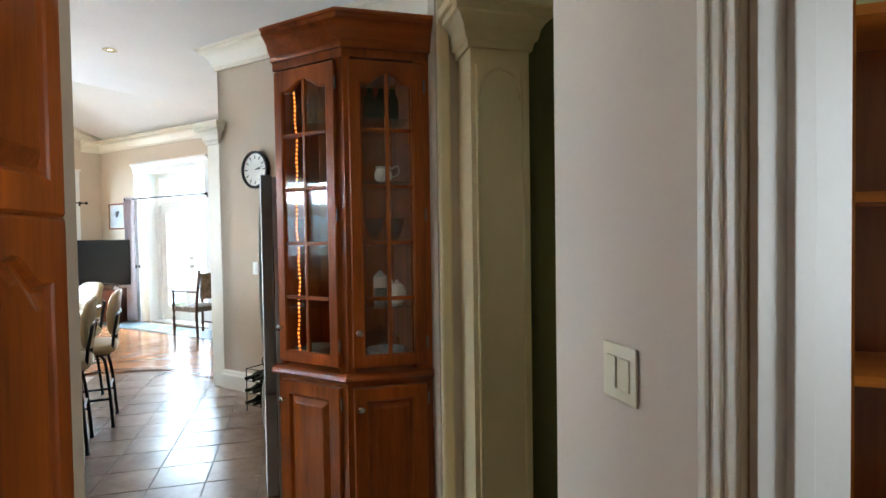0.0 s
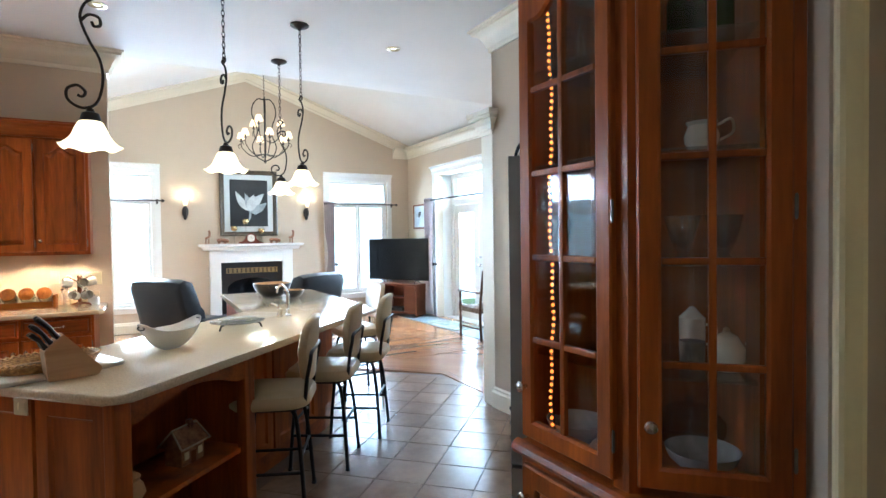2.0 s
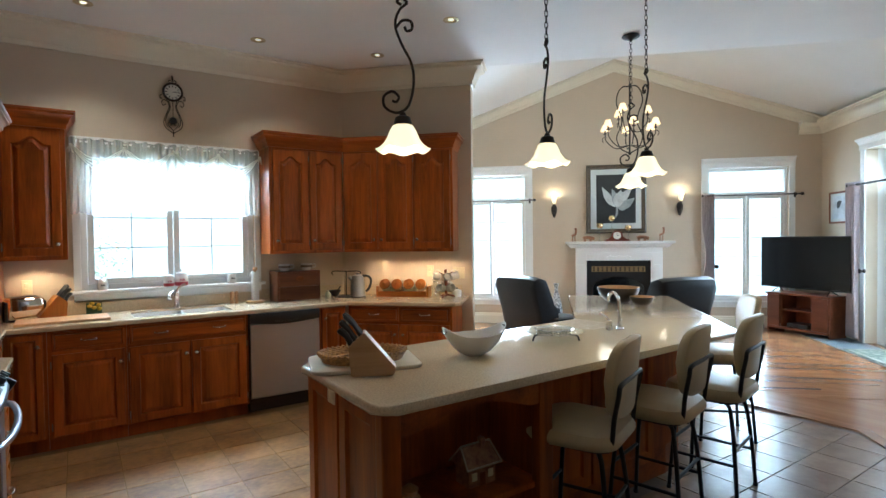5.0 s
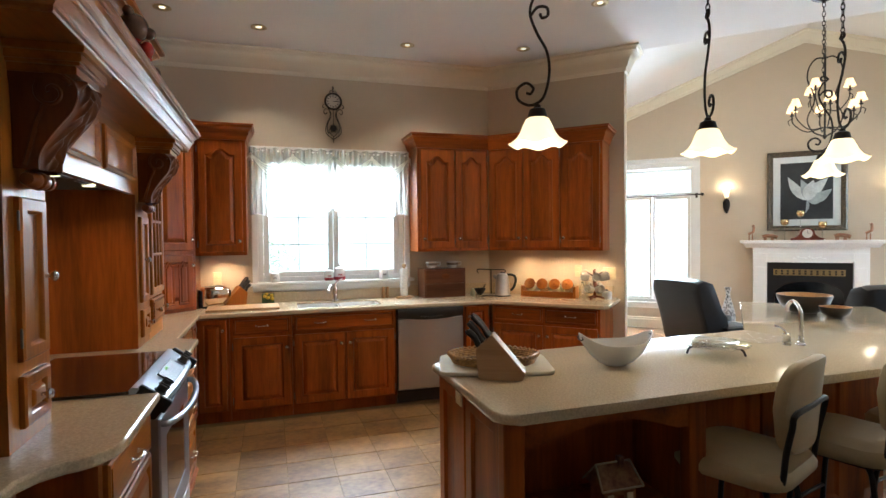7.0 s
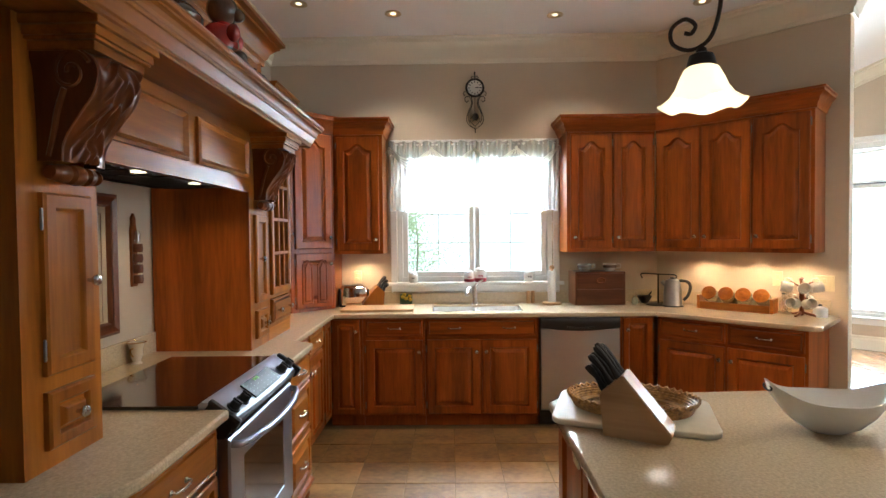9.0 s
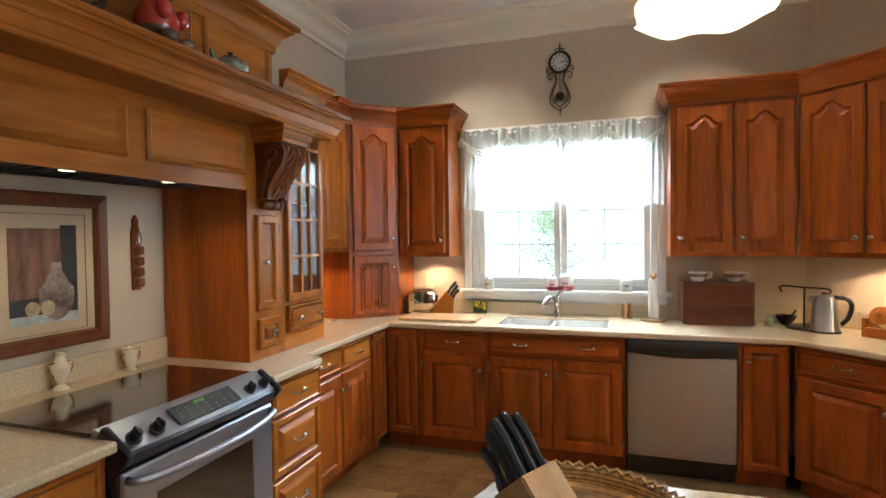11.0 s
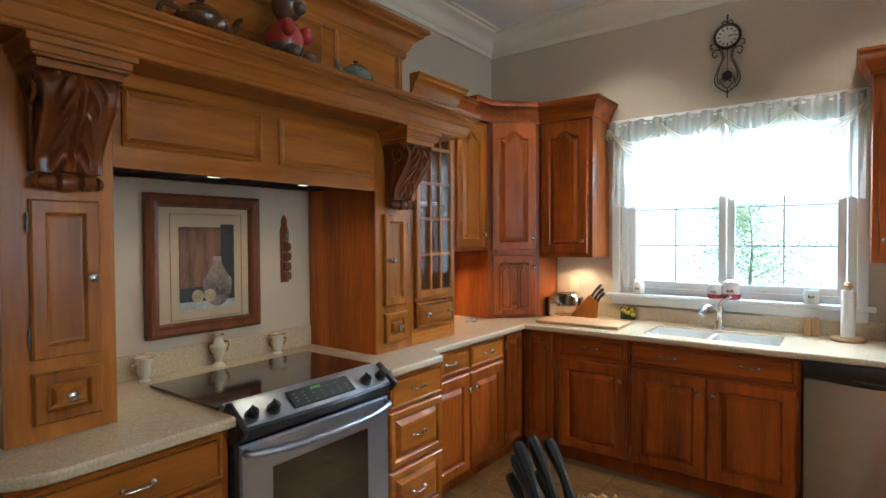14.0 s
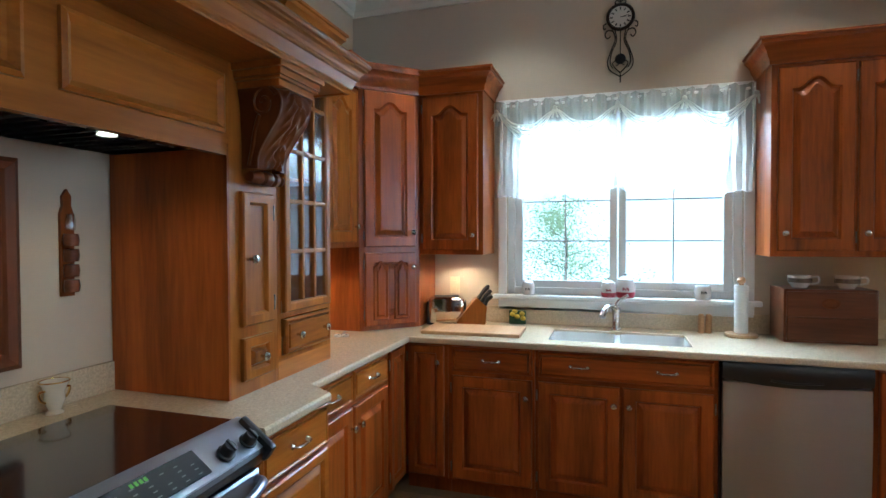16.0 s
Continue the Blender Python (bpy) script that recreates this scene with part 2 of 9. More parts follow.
def sheer(m, amount):
    """Let part of the light through a thin cloth."""
    n, l = m.node_tree.nodes, m.node_tree.links
    b, out = n["Principled BSDF"], n["Material Output"]
    tl, tr, m1, m2 = (n.new("ShaderNodeBsdfTranslucent"), n.new("ShaderNodeBsdfTransparent"), n.new("ShaderNodeMixShader"),
                      n.new("ShaderNodeMixShader"))
    tl.inputs[0].default_value = (0.85, 0.84, 0.78, 1)
    m1.inputs[0].default_value, m2.inputs[0].default_value = 0.85, amount
    l.new(b.outputs[0], m1.inputs[1])
    l.new(tl.outputs[0], m1.inputs[2])
    l.new(m1.outputs[0], m2.inputs[1])
    l.new(tr.outputs[0], m2.inputs[2])
    l.new(m2.outputs[0], out.inputs[0])


sheer(VOILE, 0.58)
sheer(SWAG, 0.05)


def brushed(m, amount):
    """Stretch a metal's reflections across its level brush lines."""
    n, l = m.node_tree.nodes, m.node_tree.links
    line, turn = n.new("ShaderNodeCombineXYZ"), n.new("ShaderNodeVectorTransform")
    line.inputs["Z"].default_value = 1.0
    turn.vector_type, turn.convert_from, turn.convert_to = "VECTOR", "OBJECT", "WORLD"
    l.new(line.outputs[0], turn.inputs[0])
    l.new(turn.outputs[0], n["Principled BSDF"].inputs["Tangent"])
    n["Principled BSDF"].inputs["Anisotropic"].default_value = amount


brushed(STEEL, 0.97)
brushed(RANGE_STEEL, 0.5)


def leafy(m):
    """Leaves let light through from behind."""
    n, l = m.node_tree.nodes, m.node_tree.links
    tl, mx = n.new("ShaderNodeBsdfTranslucent"), n.new("ShaderNodeMixShader")
    tl.inputs[0].default_value = (0.78, 0.86, 0.58, 1)
    mx.inputs[0].default_value = 0.5
    l.new(n["Principled BSDF"].outputs[0], mx.inputs[1])
    l.new(tl.outputs[0], mx.inputs[2])
    l.new(mx.outputs[0], n["Material Output"].inputs[0])


leafy(LEAF)

# ---- building tools ----
def bm_new():
    return bmesh.new()


def add_faces(bm, pts, faces):
    vs = [bm.verts.new(p) for p in pts]
    for f in faces:
        bm.faces.new([vs[i] for i in f])
    return vs


def box(bm, x0, y0, z0, x1, y1, z1, bevel=0.0):
    """A block between two corners; bevel: rounded edges."""
    x0, x1 = sorted((x0, x1))
    y0, y1 = sorted((y0, y1))
    z0, z1 = sorted((z0, z1))
    other = bmesh.new() if bevel else bm
    add_faces(other, [(x0, y0, z0), (x1, y0, z0), (x1, y1, z0), (x0, y1, z0), (x0, y0, z1), (x1, y0, z1), (x1, y1, z1), (x0, y1, z1)],
              [(0, 3, 2, 1), (4, 5, 6, 7), (0, 1, 5, 4), (1, 2, 6, 5), (2, 3, 7, 6), (3, 0, 4, 7)])
    if bevel:
        bmesh.ops.bevel(other, geom=other.edges[:], offset=min(bevel, 0.49 * min(x1 - x0, y1 - y0, z1 - z0)), segments=2,
                        affect="EDGES", profile=0.6)
        merge(bm, other)
    return bm


def merge(bm, other, m=None):
    if m is not None:
        bmesh.ops.transform(other, matrix=m, verts=other.verts[:])
    me = bpy.data.meshes.new("tmp")
    other.to_mesh(me)
    other.free()
    bm.from_mesh(me)
    bpy.data.meshes.remove(me)
    return bm


def prism(bm, poly, z0, z1, bevel=0.0):
    """A block over a plan outline given anticlockwise."""
    other = bmesh.new() if bevel else bm
    n = len(poly)
    vs = [other.verts.new((p[0], p[1], z0)) for p in poly] + [other.verts.new((p[0], p[1], z1)) for p in poly]
    other.faces.new(vs[:n][::-1])
    other.faces.new(vs[n:])
    for i in range(n):
        j = (i + 1) % n
        other.faces.new((vs[i], vs[j], vs[n + j], vs[n + i]))
    if bevel:
        es = [e for e in other.edges if abs(e.verts[0].co.z - e.verts[1].co.z) < 1e-6]
        bmesh.ops.bevel(other, geom=es, offset=bevel, segments=3, affect="EDGES", profile=0.5)
        merge(bm, other)
    return bm


def lathe(bm, profile, n=20, centre=(0, 0, 0)):
    """Turn a profile of (radius, z) round the upright axis."""
    cx, cy, cz = centre
    rings = []
    for r, z in profile:
        if r < 1e-5:
            rings.append([bm.verts.new((cx, cy, cz + z))])
        else:
            rings.append([bm.verts.new((cx + r * math.cos(2 * math.pi * i / n), cy + r * math.sin(2 * math.pi * i / n), cz + z)) for i in range(n)])
    for a, b in zip(rings, rings[1:]):
        for i in range(n):
            j = (i + 1) % n
            if len(a) == 1 and len(b) == 1:
                continue
            if len(a) == 1:
                bm.faces.new((a[0], b[j], b[i]))
            elif len(b) == 1:
                bm.faces.new((a[i], a[j], b[0]))
            else:
                bm.faces.new((a[i], a[j], b[j], b[i]))
    return bm


def tube(bm, pts, r, n=8, closed=False, taper=None):
    """A round bar along a line of points."""
    pts = [Vector(p) for p in pts]
    rings, side = [], None
    m = len(pts)
    for k, p in enumerate(pts):
        a = pts[(k - 1) % m] if (k or closed) else p
        b = pts[(k + 1) % m] if (k < m - 1 or closed) else p
        d = (b - a).normalized()
        if side is None:
            side = d.orthogonal().normalized()
        side = (side - d * side.dot(d))
        side = side.normalized() if side.length > 1e-6 else d.orthogonal().normalized()
        up = d.cross(side)
        rr = r * (taper[k] if taper else 1)
        rings.append([bm.verts.new(p + rr * (math.cos(2 * math.pi * i / n) * side + math.sin(2 * math.pi * i / n) * up)) for i in range(n)])
    pairs = list(zip(rings, rings[1:])) + ([(rings[-1], rings[0])] if closed else [])
    for a, b in pairs:
        for i in range(n):
            j = (i + 1) % n
            bm.faces.new((a[i], a[j], b[j], b[i]))
    if not closed:
        bm.faces.new(rings[0][::-1])
        bm.faces.new(rings[-1])
    return bm


def smooth_line(pts, n=8):
    """A smooth line through points (Catmull-Rom)."""
    pts = [Vector(p) for p in pts]
    q = [pts[0] * 2 - pts[1]] + pts + [pts[-1] * 2 - pts[-2]]
    out = []
    for i in range(1, len(q) - 2):
        for k in range(n):
            t = k / n
            a, b, c, d = q[i - 1], q[i], q[i + 1], q[i + 2]
            out.append(0.5 * ((2 * b) + (c - a) * t + (2 * a - 5 * b + 4 * c - d) * t * t + (3 * b - a - 3 * c + d) * t ** 3))
    out.append(pts[-1])
    return out


def sweep(bm, profile, path, closed=False):
    """A moulding: the profile (out, up) swept along a level line of (x, y, z), out to the left of its direction, mitred."""
    pts = [Vector(p) for p in path]
    m = len(pts)
    rings = []
    for k, p in enumerate(pts):
        d0 = (p - pts[k - 1]).normalized() if (k or closed) else None
        d1 = (pts[(k + 1) % m] - p).normalized() if (k < m - 1 or closed) else None
        d0, d1 = d0 or d1, d1 or d0
        n0, n1 = Vector((-d0.y, d0.x, 0)).normalized(), Vector((-d1.y, d1.x, 0)).normalized()
        mid = (n0 + n1)
        mid = mid / max(0.2, mid.dot(n0)) if mid.length > 1e-6 else n0
        rings.append([bm.verts.new(p + mid * o + Vector((0, 0, u))) for o, u in profile])
    c = len(profile)
    for a, b in list(zip(rings, rings[1:])) + ([(rings[-1], rings[0])] if closed else []):
        for i in range(c):
            j = (i + 1) % c
            bm.faces.new((a[i], a[j], b[j], b[i]))
    if not closed:
        bm.faces.new(rings[0][::-1])
        bm.faces.new(rings[-1])
    return bm


def loft(bm, outlines, cap_start=False, cap_end=False):
    rings = [[bm.verts.new(p) for p in o] for o in outlines]
    n = len(rings[0])
    for a, b in zip(rings, rings[1:]):
        for i in range(n):
            j = (i + 1) % n
            bm.faces.new((a[i], a[j], b[j], b[i]))
    if cap_start:
        bm.faces.new(rings[0][::-1])
    if cap_end:
        bm.faces.new(rings[-1])
    return bm


def finish(bm, name, material, smooth=False):
    bmesh.ops.recalc_face_normals(bm, faces=bm.faces[:])
    me = bpy.data.meshes.new(name)
    bm.to_mesh(me)
    bm.free()
    if material:
        me.materials.append(material)
    if smooth:
        for p in me.polygons:
            p.use_smooth = True
        me.set_sharp_from_angle(angle=radians(38))
    return me


def part(name, bm, material, parent, label="", smooth=False, at=None):
    ob = new(name, finish(bm, name, material, smooth))
    ob.parent = parent
    if at is not None:
        ob.matrix_basis = at
    if label:
        ob["label"] = label
    return ob


def share(name, me, parent, at):
    ob = new(name, me)
    ob.parent = parent
    ob.matrix_basis = at
    return ob


def thing(name, label, category, at=None, group="", kind=""):
    ob = new(name)
    ob.empty_display_size = 0.1
    if at is not None:
        ob.matrix_basis = at
    return tagged(ob, label, category, group, kind)


def solid(name, bm, material, label, category, at=None, group="", kind="", smooth=False):
    """A thing that is one mesh."""
    ob = new(name, finish(bm, name, material, smooth))
    if at is not None:
        ob.matrix_basis = at
    return tagged(ob, label, category, group, kind)


def structure(name, bm, material, label="", smooth=False):
    return solid(name, bm, material, label or name.replace("_", " "), name.split("_")[0], kind="structure", smooth=smooth)


def arc(cx, cy, r, a0, a1, n=8):
    return [(cx + r * math.cos(radians(a0 + (a1 - a0) * i / n)), cy + r * math.sin(radians(a0 + (a1 - a0) * i / n))) for i in range(n + 1)]

# ---- the large structure ----
CEILING, EAVE, RIDGE = 3.25, 3.25, 4.40
FLAT_END = 6.65   # v at which the flat ceiling ends and the vault begins


def wall(name, at, x0, x1, z1, openings=(), t=0.14, material=None, label="smooth beige painted wall"):
    """A wall in its own frame: x along it, its face at y = 0, its thickness behind; openings (x0, x1, z0, z1) go through it."""
    bm = bm_new()
    xs = sorted({x0, x1, *[o[0] for o in openings], *[o[1] for o in openings]})
    for a, b in zip(xs, xs[1:]):
        here = [o for o in openings if o[0] <= a + 1e-6 and o[1] >= b - 1e-6]
        z = 0.0
        for o in sorted(here, key=lambda o: o[2]):
            if o[2] > z:
                box(bm, a, 0, z, b, t, o[2])
            z = o[3]
        if z < z1:
            box(bm, a, 0, z, b, t, z1)
    bmesh.ops.remove_doubles(bm, verts=bm.verts[:], dist=1e-5)
    ob = structure(name, bm, material or WALL, label)
    ob.matrix_basis = at
    return ob


AT_WINDOW_WALL = pose(-5.25, 0, 0, 0, 0, 90)      # local x = world y
AT_HOOD_WALL = pose(0, 0.60, 0, 0, 0, 180)        # local x = -world x
AT_ANGLED_WALL = Matrix.Translation(uv(0, 6.575)) @ pose(0, 0, 0, 0, 0, 45)      # local x = u
AT_FIRE_WALL = Matrix.Translation(uv(0, 10.5)) @ pose(0, 0, 0, 0, 0, 45)         # local x = u
AT_GARDEN_WALL = Matrix.Translation(uv(5.53, 0)) @ pose(0, 0, 0, 0, 0, -45)      # local x = -v
AT_FRIDGE_WALL = Matrix.Translation(uv(3.44, 0)) @ pose(0, 0, 0, 0, 0, -45)      # local x = -v

WIN = (1.72, 3.12, 1.10, 2.32)
wall("wall_kitchen_window", AT_WINDOW_WALL, 0.46, 4.108, CEILING, [WIN])
wall("wall_range", AT_HOOD_WALL, 0.43, 5.25, CEILING)
wall("wall_angled", AT_ANGLED_WALL, -0.849, 0.54, CEILING)
wall("wall_living_left", Matrix.Translation(uv(-0.69, 0)) @ pose(0, 0, 0, 0, 0, 135), 6.715, 10.64, EAVE + 0.1)
LIVING_WINDOWS = [(-0.24, 0.98, 0.42, 2.56), (3.86, 5.06, 0.42, 2.56)]
wall("wall_fireplace", AT_FIRE_WALL, -0.83, 5.67, EAVE, LIVING_WINDOWS)
bm = bm_new()
gable = [(-0.83, EAVE), (5.67, EAVE), (2.42, RIDGE + 0.05)]
add_faces(bm, [(u, y, z) for y in (0, 0.14) for u, z in gable], [(0, 1, 2), (5, 4, 3), (0, 3, 4, 1), (1, 4, 5, 2), (2, 5, 3, 0)])
gab = structure("wall_gable", bm, WALL, "beige painted gable above the fireplace")
gab.matrix_basis = AT_FIRE_WALL
GARDEN = (-9.32, -7.50, 0.0, 2.62)
wall("wall_garden", AT_GARDEN_WALL, -10.5, -4.45, EAVE + 0.1, [GARDEN])
wall("wall_return", Matrix.Translation(uv(0, 4.45)) @ pose(0, 0, 0, 0, 0, 225), -5.53, -3.44, CEILING)
wall("wall_fridge", AT_FRIDGE_WALL, -4.45, -0.30, CEILING)
wall("wall_hutch", pose(0, 2.30, 0), 0.597, 2.75, CEILING, t=0.12)
wall("wall_passage_switch", pose(0.63, 0, 0, 0, 0, -90), -1.24, 1.30, CEILING, [(-0.635, 0.12, 0, 2.08)], t=0.17)
wall("wall_passage_pantry", pose(-0.43, 0, 0, 0, 0, 90), -1.30, 1.10, CEILING, [(0.30, 1.10, 0, 2.10)], t=0.12)
wall("wall_passage_end", pose(-0.43, 1.24, 0, 0, 0, 180), 0.0, 0.82, CEILING, t=0.14)
wall("wall_passage_return", pose(-1.25, 0.60, 0, 0, 0, -90), -0.50, 0.0, CEILING, t=0.14)
wall("wall_back", pose(0, -1.30, 0, 0, 0, 180), -3.2, 0.7, CEILING)
wall("wall_olive_room", pose(2.6, 0, 0, 0, 0, -90), -2.4, 1.4, CEILING, material=GREEN_WALL, label="dark olive painted wall")
wall("wall_olive_side", pose(0, 1.22, 0), 0.80, 2.6, CEILING, t=0.1, material=GREEN_WALL, label="dark olive painted wall")
wall("wall_olive_north", pose(0, 2.292, 0), 1.0, 2.6, CEILING, t=0.007, material=GREEN_WALL, label="dark olive painted wall")

bm = bm_new()
flat = [uv(-0.95, FLAT_END), uv(-3.5, 6.9), (-5.5, 0.3, 0), (-1.5, -1.6, 0), (3.0, -1.6, 0), (3.2, 2.6, 0), uv(5.75, 4.3), uv(5.75, FLAT_END)]
prism(bm, [(p[0], p[1]) for p in flat], CEILING, CEILING + 0.1)
structure("ceiling", bm, CEIL, "flat white painted ceiling")
bm = bm_new()
for a, b in ((-0.83, 2.42), (2.42, 5.67)):
    za, zb = (EAVE, RIDGE) if a < 0 else (RIDGE, EAVE)
    pts = [uv(a, FLAT_END, za), uv(b, FLAT_END, zb), uv(b, 10.7, zb), uv(a, 10.7, za)]
    add_faces(bm, pts + [p + Vector((0, 0, 0.1)) for p in pts], [(0, 1, 2, 3), (7, 6, 5, 4), (0, 4, 5, 1), (1, 5, 6, 2), (2, 6, 7, 3), (3, 7, 4, 0)])
pts = [uv(-0.83, FLAT_END, CEILING + 0.004), uv(5.67, FLAT_END, CEILING + 0.004), uv(2.42, FLAT_END, RIDGE + 0.1)]
add_faces(bm, pts + [p - uv(0, 0.08) for p in pts], [(0, 1, 2), (5, 4, 3), (0, 3, 4, 1), (1, 4, 5, 2), (2, 5, 3, 0)])
structure("ceiling_vault", bm, CEIL, "sloping white vaulted ceiling")

# floors: ground under everything, tile bed, wood in the living room
EDGE = [uv(3.55, 4.2), (-0.78, 5.84, 0), (-1.47, 6.55, 0), (-3.0, 6.55, 0), uv(0.54, 6.70)]
bm = bm_new()
prism(bm, [(p[0], p[1]) for p in [EDGE[4], uv(-0.95, 6.70), (-5.5, 4.2, 0), (-5.5, 0.3, 0), (-1.5, -1.6, 0), (3.0, -1.6, 0), (3.0, 2.6, 0), EDGE[0], EDGE[1], EDGE[2], EDGE[3]]],
      -0.12, -0.006)
structure("floor_tiled", bm, HALL_GROUT, "grout bed of the tiled kitchen floor")
bm = bm_new()
prism(bm, [(-5.24, 0.62), (-2.005, 0.62), (-2.005, 6.45), (-3.05, 6.45), (-4.2, 5.2), (-5.24, 4.1)], -0.0055, -0.0035)
structure("floor_kitchen", bm, GROUT, "pale ochre grout of the slate-look kitchen tiles")
bm = bm_new()
prism(bm, [(p[0], p[1]) for p in [EDGE[4], EDGE[3], EDGE[2], EDGE[1], EDGE[0], uv(5.7, 4.2), uv(5.7, 10.7), uv(-0.9, 10.7), uv(-0.9, 6.70)]], -0.12, -0.004)
structure("floor_wood", bm, PLANK, "warm reddish hardwood floor")

# crown mouldings, baseboards
CROWN = [(0.0, -0.20), (0.018, -0.20), (0.022, -0.165), (0.035, -0.155), (0.05, -0.11), (0.085, -0.06), (0.125, -0.045), (0.13, -0.025), (0.15, -0.018), (0.15, 0.0), (0.0, 0.0)]
bm = bm_new()
path = [(-1.25, 1.1, CEILING), (-1.25, 0.60, CEILING), (-5.25, 0.60, CEILING), (-5.25, 4.05, CEILING), uv(0.54, 6.575, CEILING), uv(0.54, 6.75, CEILING)]
sweep(bm, [(-o, u) for o, u in CROWN], path)
structure("trim_kitchen_crown", bm, CREAM, "cream crown moulding under the ceiling", smooth=True)
bm = bm_new()
sweep(bm, [(-o, u) for o, u in CROWN], [uv(3.9, 4.45, CEILING), uv(3.44, 4.45, CEILING), uv(3.44, 0.9, CEILING)][::1])
structure("trim_hall_crown", bm, CREAM, "cream crown moulding on the clock wall", smooth=True)
bm = bm_new()
sweep(bm, [(-o * 0.9, u) for o, u in CROWN], [uv(-0.69, 6.75, EAVE), uv(-0.69, 10.5, EAVE), uv(-0.42, 10.5, EAVE)])
sweep(bm, [(-o * 0.9, u) for o, u in CROWN], [uv(5.2, 10.5, EAVE), uv(5.53, 10.5, EAVE), uv(5.53, 4.5, EAVE)])
structure("trim_eave_crown", bm, CREAM, "cream crown moulding along the eaves", smooth=True)
bm = bm_new()
for side in (-1, 1):
    s = (RIDGE - EAVE) / 3.25
    for o0, o1, d in ((0.0, 0.05, 0.10), (0.05, 0.16, 0.05), (0.16, 0.20, 0.025)):
        a, b = 2.42, 2.42 + side * 3.1
        za, zb = RIDGE + 0.02, RIDGE - s * 3.1 + 0.02
        pts = [(a, -d, za - o0), (b, -d, zb - o0), (b, -d, zb - o1), (a, -d, za - o1), (a, 0, za - o0), (b, 0, zb - o0), (b, 0, zb - o1), (a, 0, za - o1)]
        add_faces(bm, pts, [(0, 1, 2, 3), (7, 6, 5, 4), (0, 4, 5, 1), (1, 5, 6, 2), (2, 6, 7, 3), (3, 7, 4, 0)])
ob = structure("trim_gable_crown", bm, CREAM, "cream moulding up the slopes of the gable")
ob.matrix_basis = AT_FIRE_WALL
BASE = [(0, 0), (0.02, 0), (0.02, 0.13), (0.012, 0.15), (0.012, 0.165), (0, 0.18)]


def baseboard(path):
    bm = bm_new()
    sweep(bm, [(-o, u) for o, u in BASE], path)
    return structure("baseboard", bm, CREAM, "cream moulded baseboard")


baseboard([uv(3.9, 4.45), uv(3.44, 4.45), uv(3.44, 2.9)])
baseboard([uv(-0.69, 6.75), uv(-0.69, 10.5), uv(1.76, 10.5)])
baseboard([uv(3.2, 10.5), uv(5.53, 10.5), uv(5.53, 9.45)])
baseboard([uv(5.53, 7.38), uv(5.53, 4.5)])
baseboard([uv(0.42, 6.575), uv(0.54, 6.575), uv(0.54, 6.715)])

# ---- joinery helpers ----
def front_outline(w, h, inset, arch, y, n=12):
    """A closed outline on a door front, inset from the edge; arch: how far its top rises in a cathedral curve."""
    x0, x1, z0, z1 = inset, w - inset, inset, h - inset
    pts = [(x0, y, z0), (x1, y, z0)]
    for i in range(n + 1):
        s = i / n
        x = x1 + (x0 - x1) * s
        k = abs(2 * s - 1)
        rise = arch * (1 if k < 0.05 else (math.cos(math.pi * min(1, max(0, (k - 0.05) / 0.72))) + 1) / 2)
        pts.append((x, y, z1 - arch + rise))
    return pts


FRONTS = {}


def front_mesh(kind, w, h, arch, material):
    """The frame and the raised panel of a door or drawer front, shared between fronts of one size."""
    key = (kind, round(w, 3), round(h, 3), arch, material.name)
    if key not in FRONTS:
        frame, panel = bm_new(), bm_new()
        rail = {"door": min(0.062, w * 0.2), "drawer": 0.014, "panel_drawer": 0.035, "flat": min(0.05, w * 0.22)}[kind]
        t = 0.02
        o = front_outline
        loft(frame, [o(w, h, 0, 0, 0), o(w, h, 0, 0, -t + 0.006), o(w, h, 0.006, 0, -t), o(w, h, rail - 0.003, arch, -t), o(w, h, rail + 0.001, arch, -t + 0.004), o(w, h, rail + 0.006, arch, -t + 0.013)], cap_start=True)
        if kind == "drawer":
            loft(panel, [o(w, h, rail + 0.006, arch, -t + 0.013), o(w, h, rail + 0.008, arch, -t - 0.001)], cap_end=True)
        elif kind == "flat":
            loft(panel, [o(w, h, rail + 0.006, arch, -t + 0.013), o(w, h, rail + 0.012, arch, -t + 0.014)], cap_end=True)
        else:
            wide = min(0.04, (min(w, h) - 2 * rail) * 0.28)
            loft(panel, [o(w, h, rail + 0.006, arch, -t + 0.013), o(w, h, rail + 0.012, arch, -t + 0.013), o(w, h, rail + wide * 0.85, arch, -t - 0.001), o(w, h, rail + wide, arch, -t - 0.003)],
                 cap_end=True)
        FRONTS[key] = (finish(frame, kind, material), finish(panel, "panel", material))
    return FRONTS[key]


def knob_mesh():
    bm = bm_new()
    lathe(bm, [(0, 0), (0.006, 0), (0.006, 0.012), (0.009, 0.014), (0.015, 0.020), (0.0165, 0.026), (0.013, 0.032), (0.006, 0.0345), (0, 0.035)], 14)
    return finish(bm, "knob", PEWTER, True)


def pull_mesh():
    bm = bm_new()
    tube(bm, smooth_line([(-0.045, 0, 0), (-0.042, 0, 0.018), (-0.02, 0, 0.026), (0.02, 0, 0.026), (0.042, 0, 0.018), (0.045, 0, 0)], 4), 0.0045, 8,
         taper=None)
    for s in (-1, 1):
        lathe(bm, [(0, 0), (0.009, 0), (0.009, 0.004), (0.005, 0.008), (0, 0.008)], 10, (s * 0.045, 0, 0))
    return finish(bm, "pull", PEWTER, True)


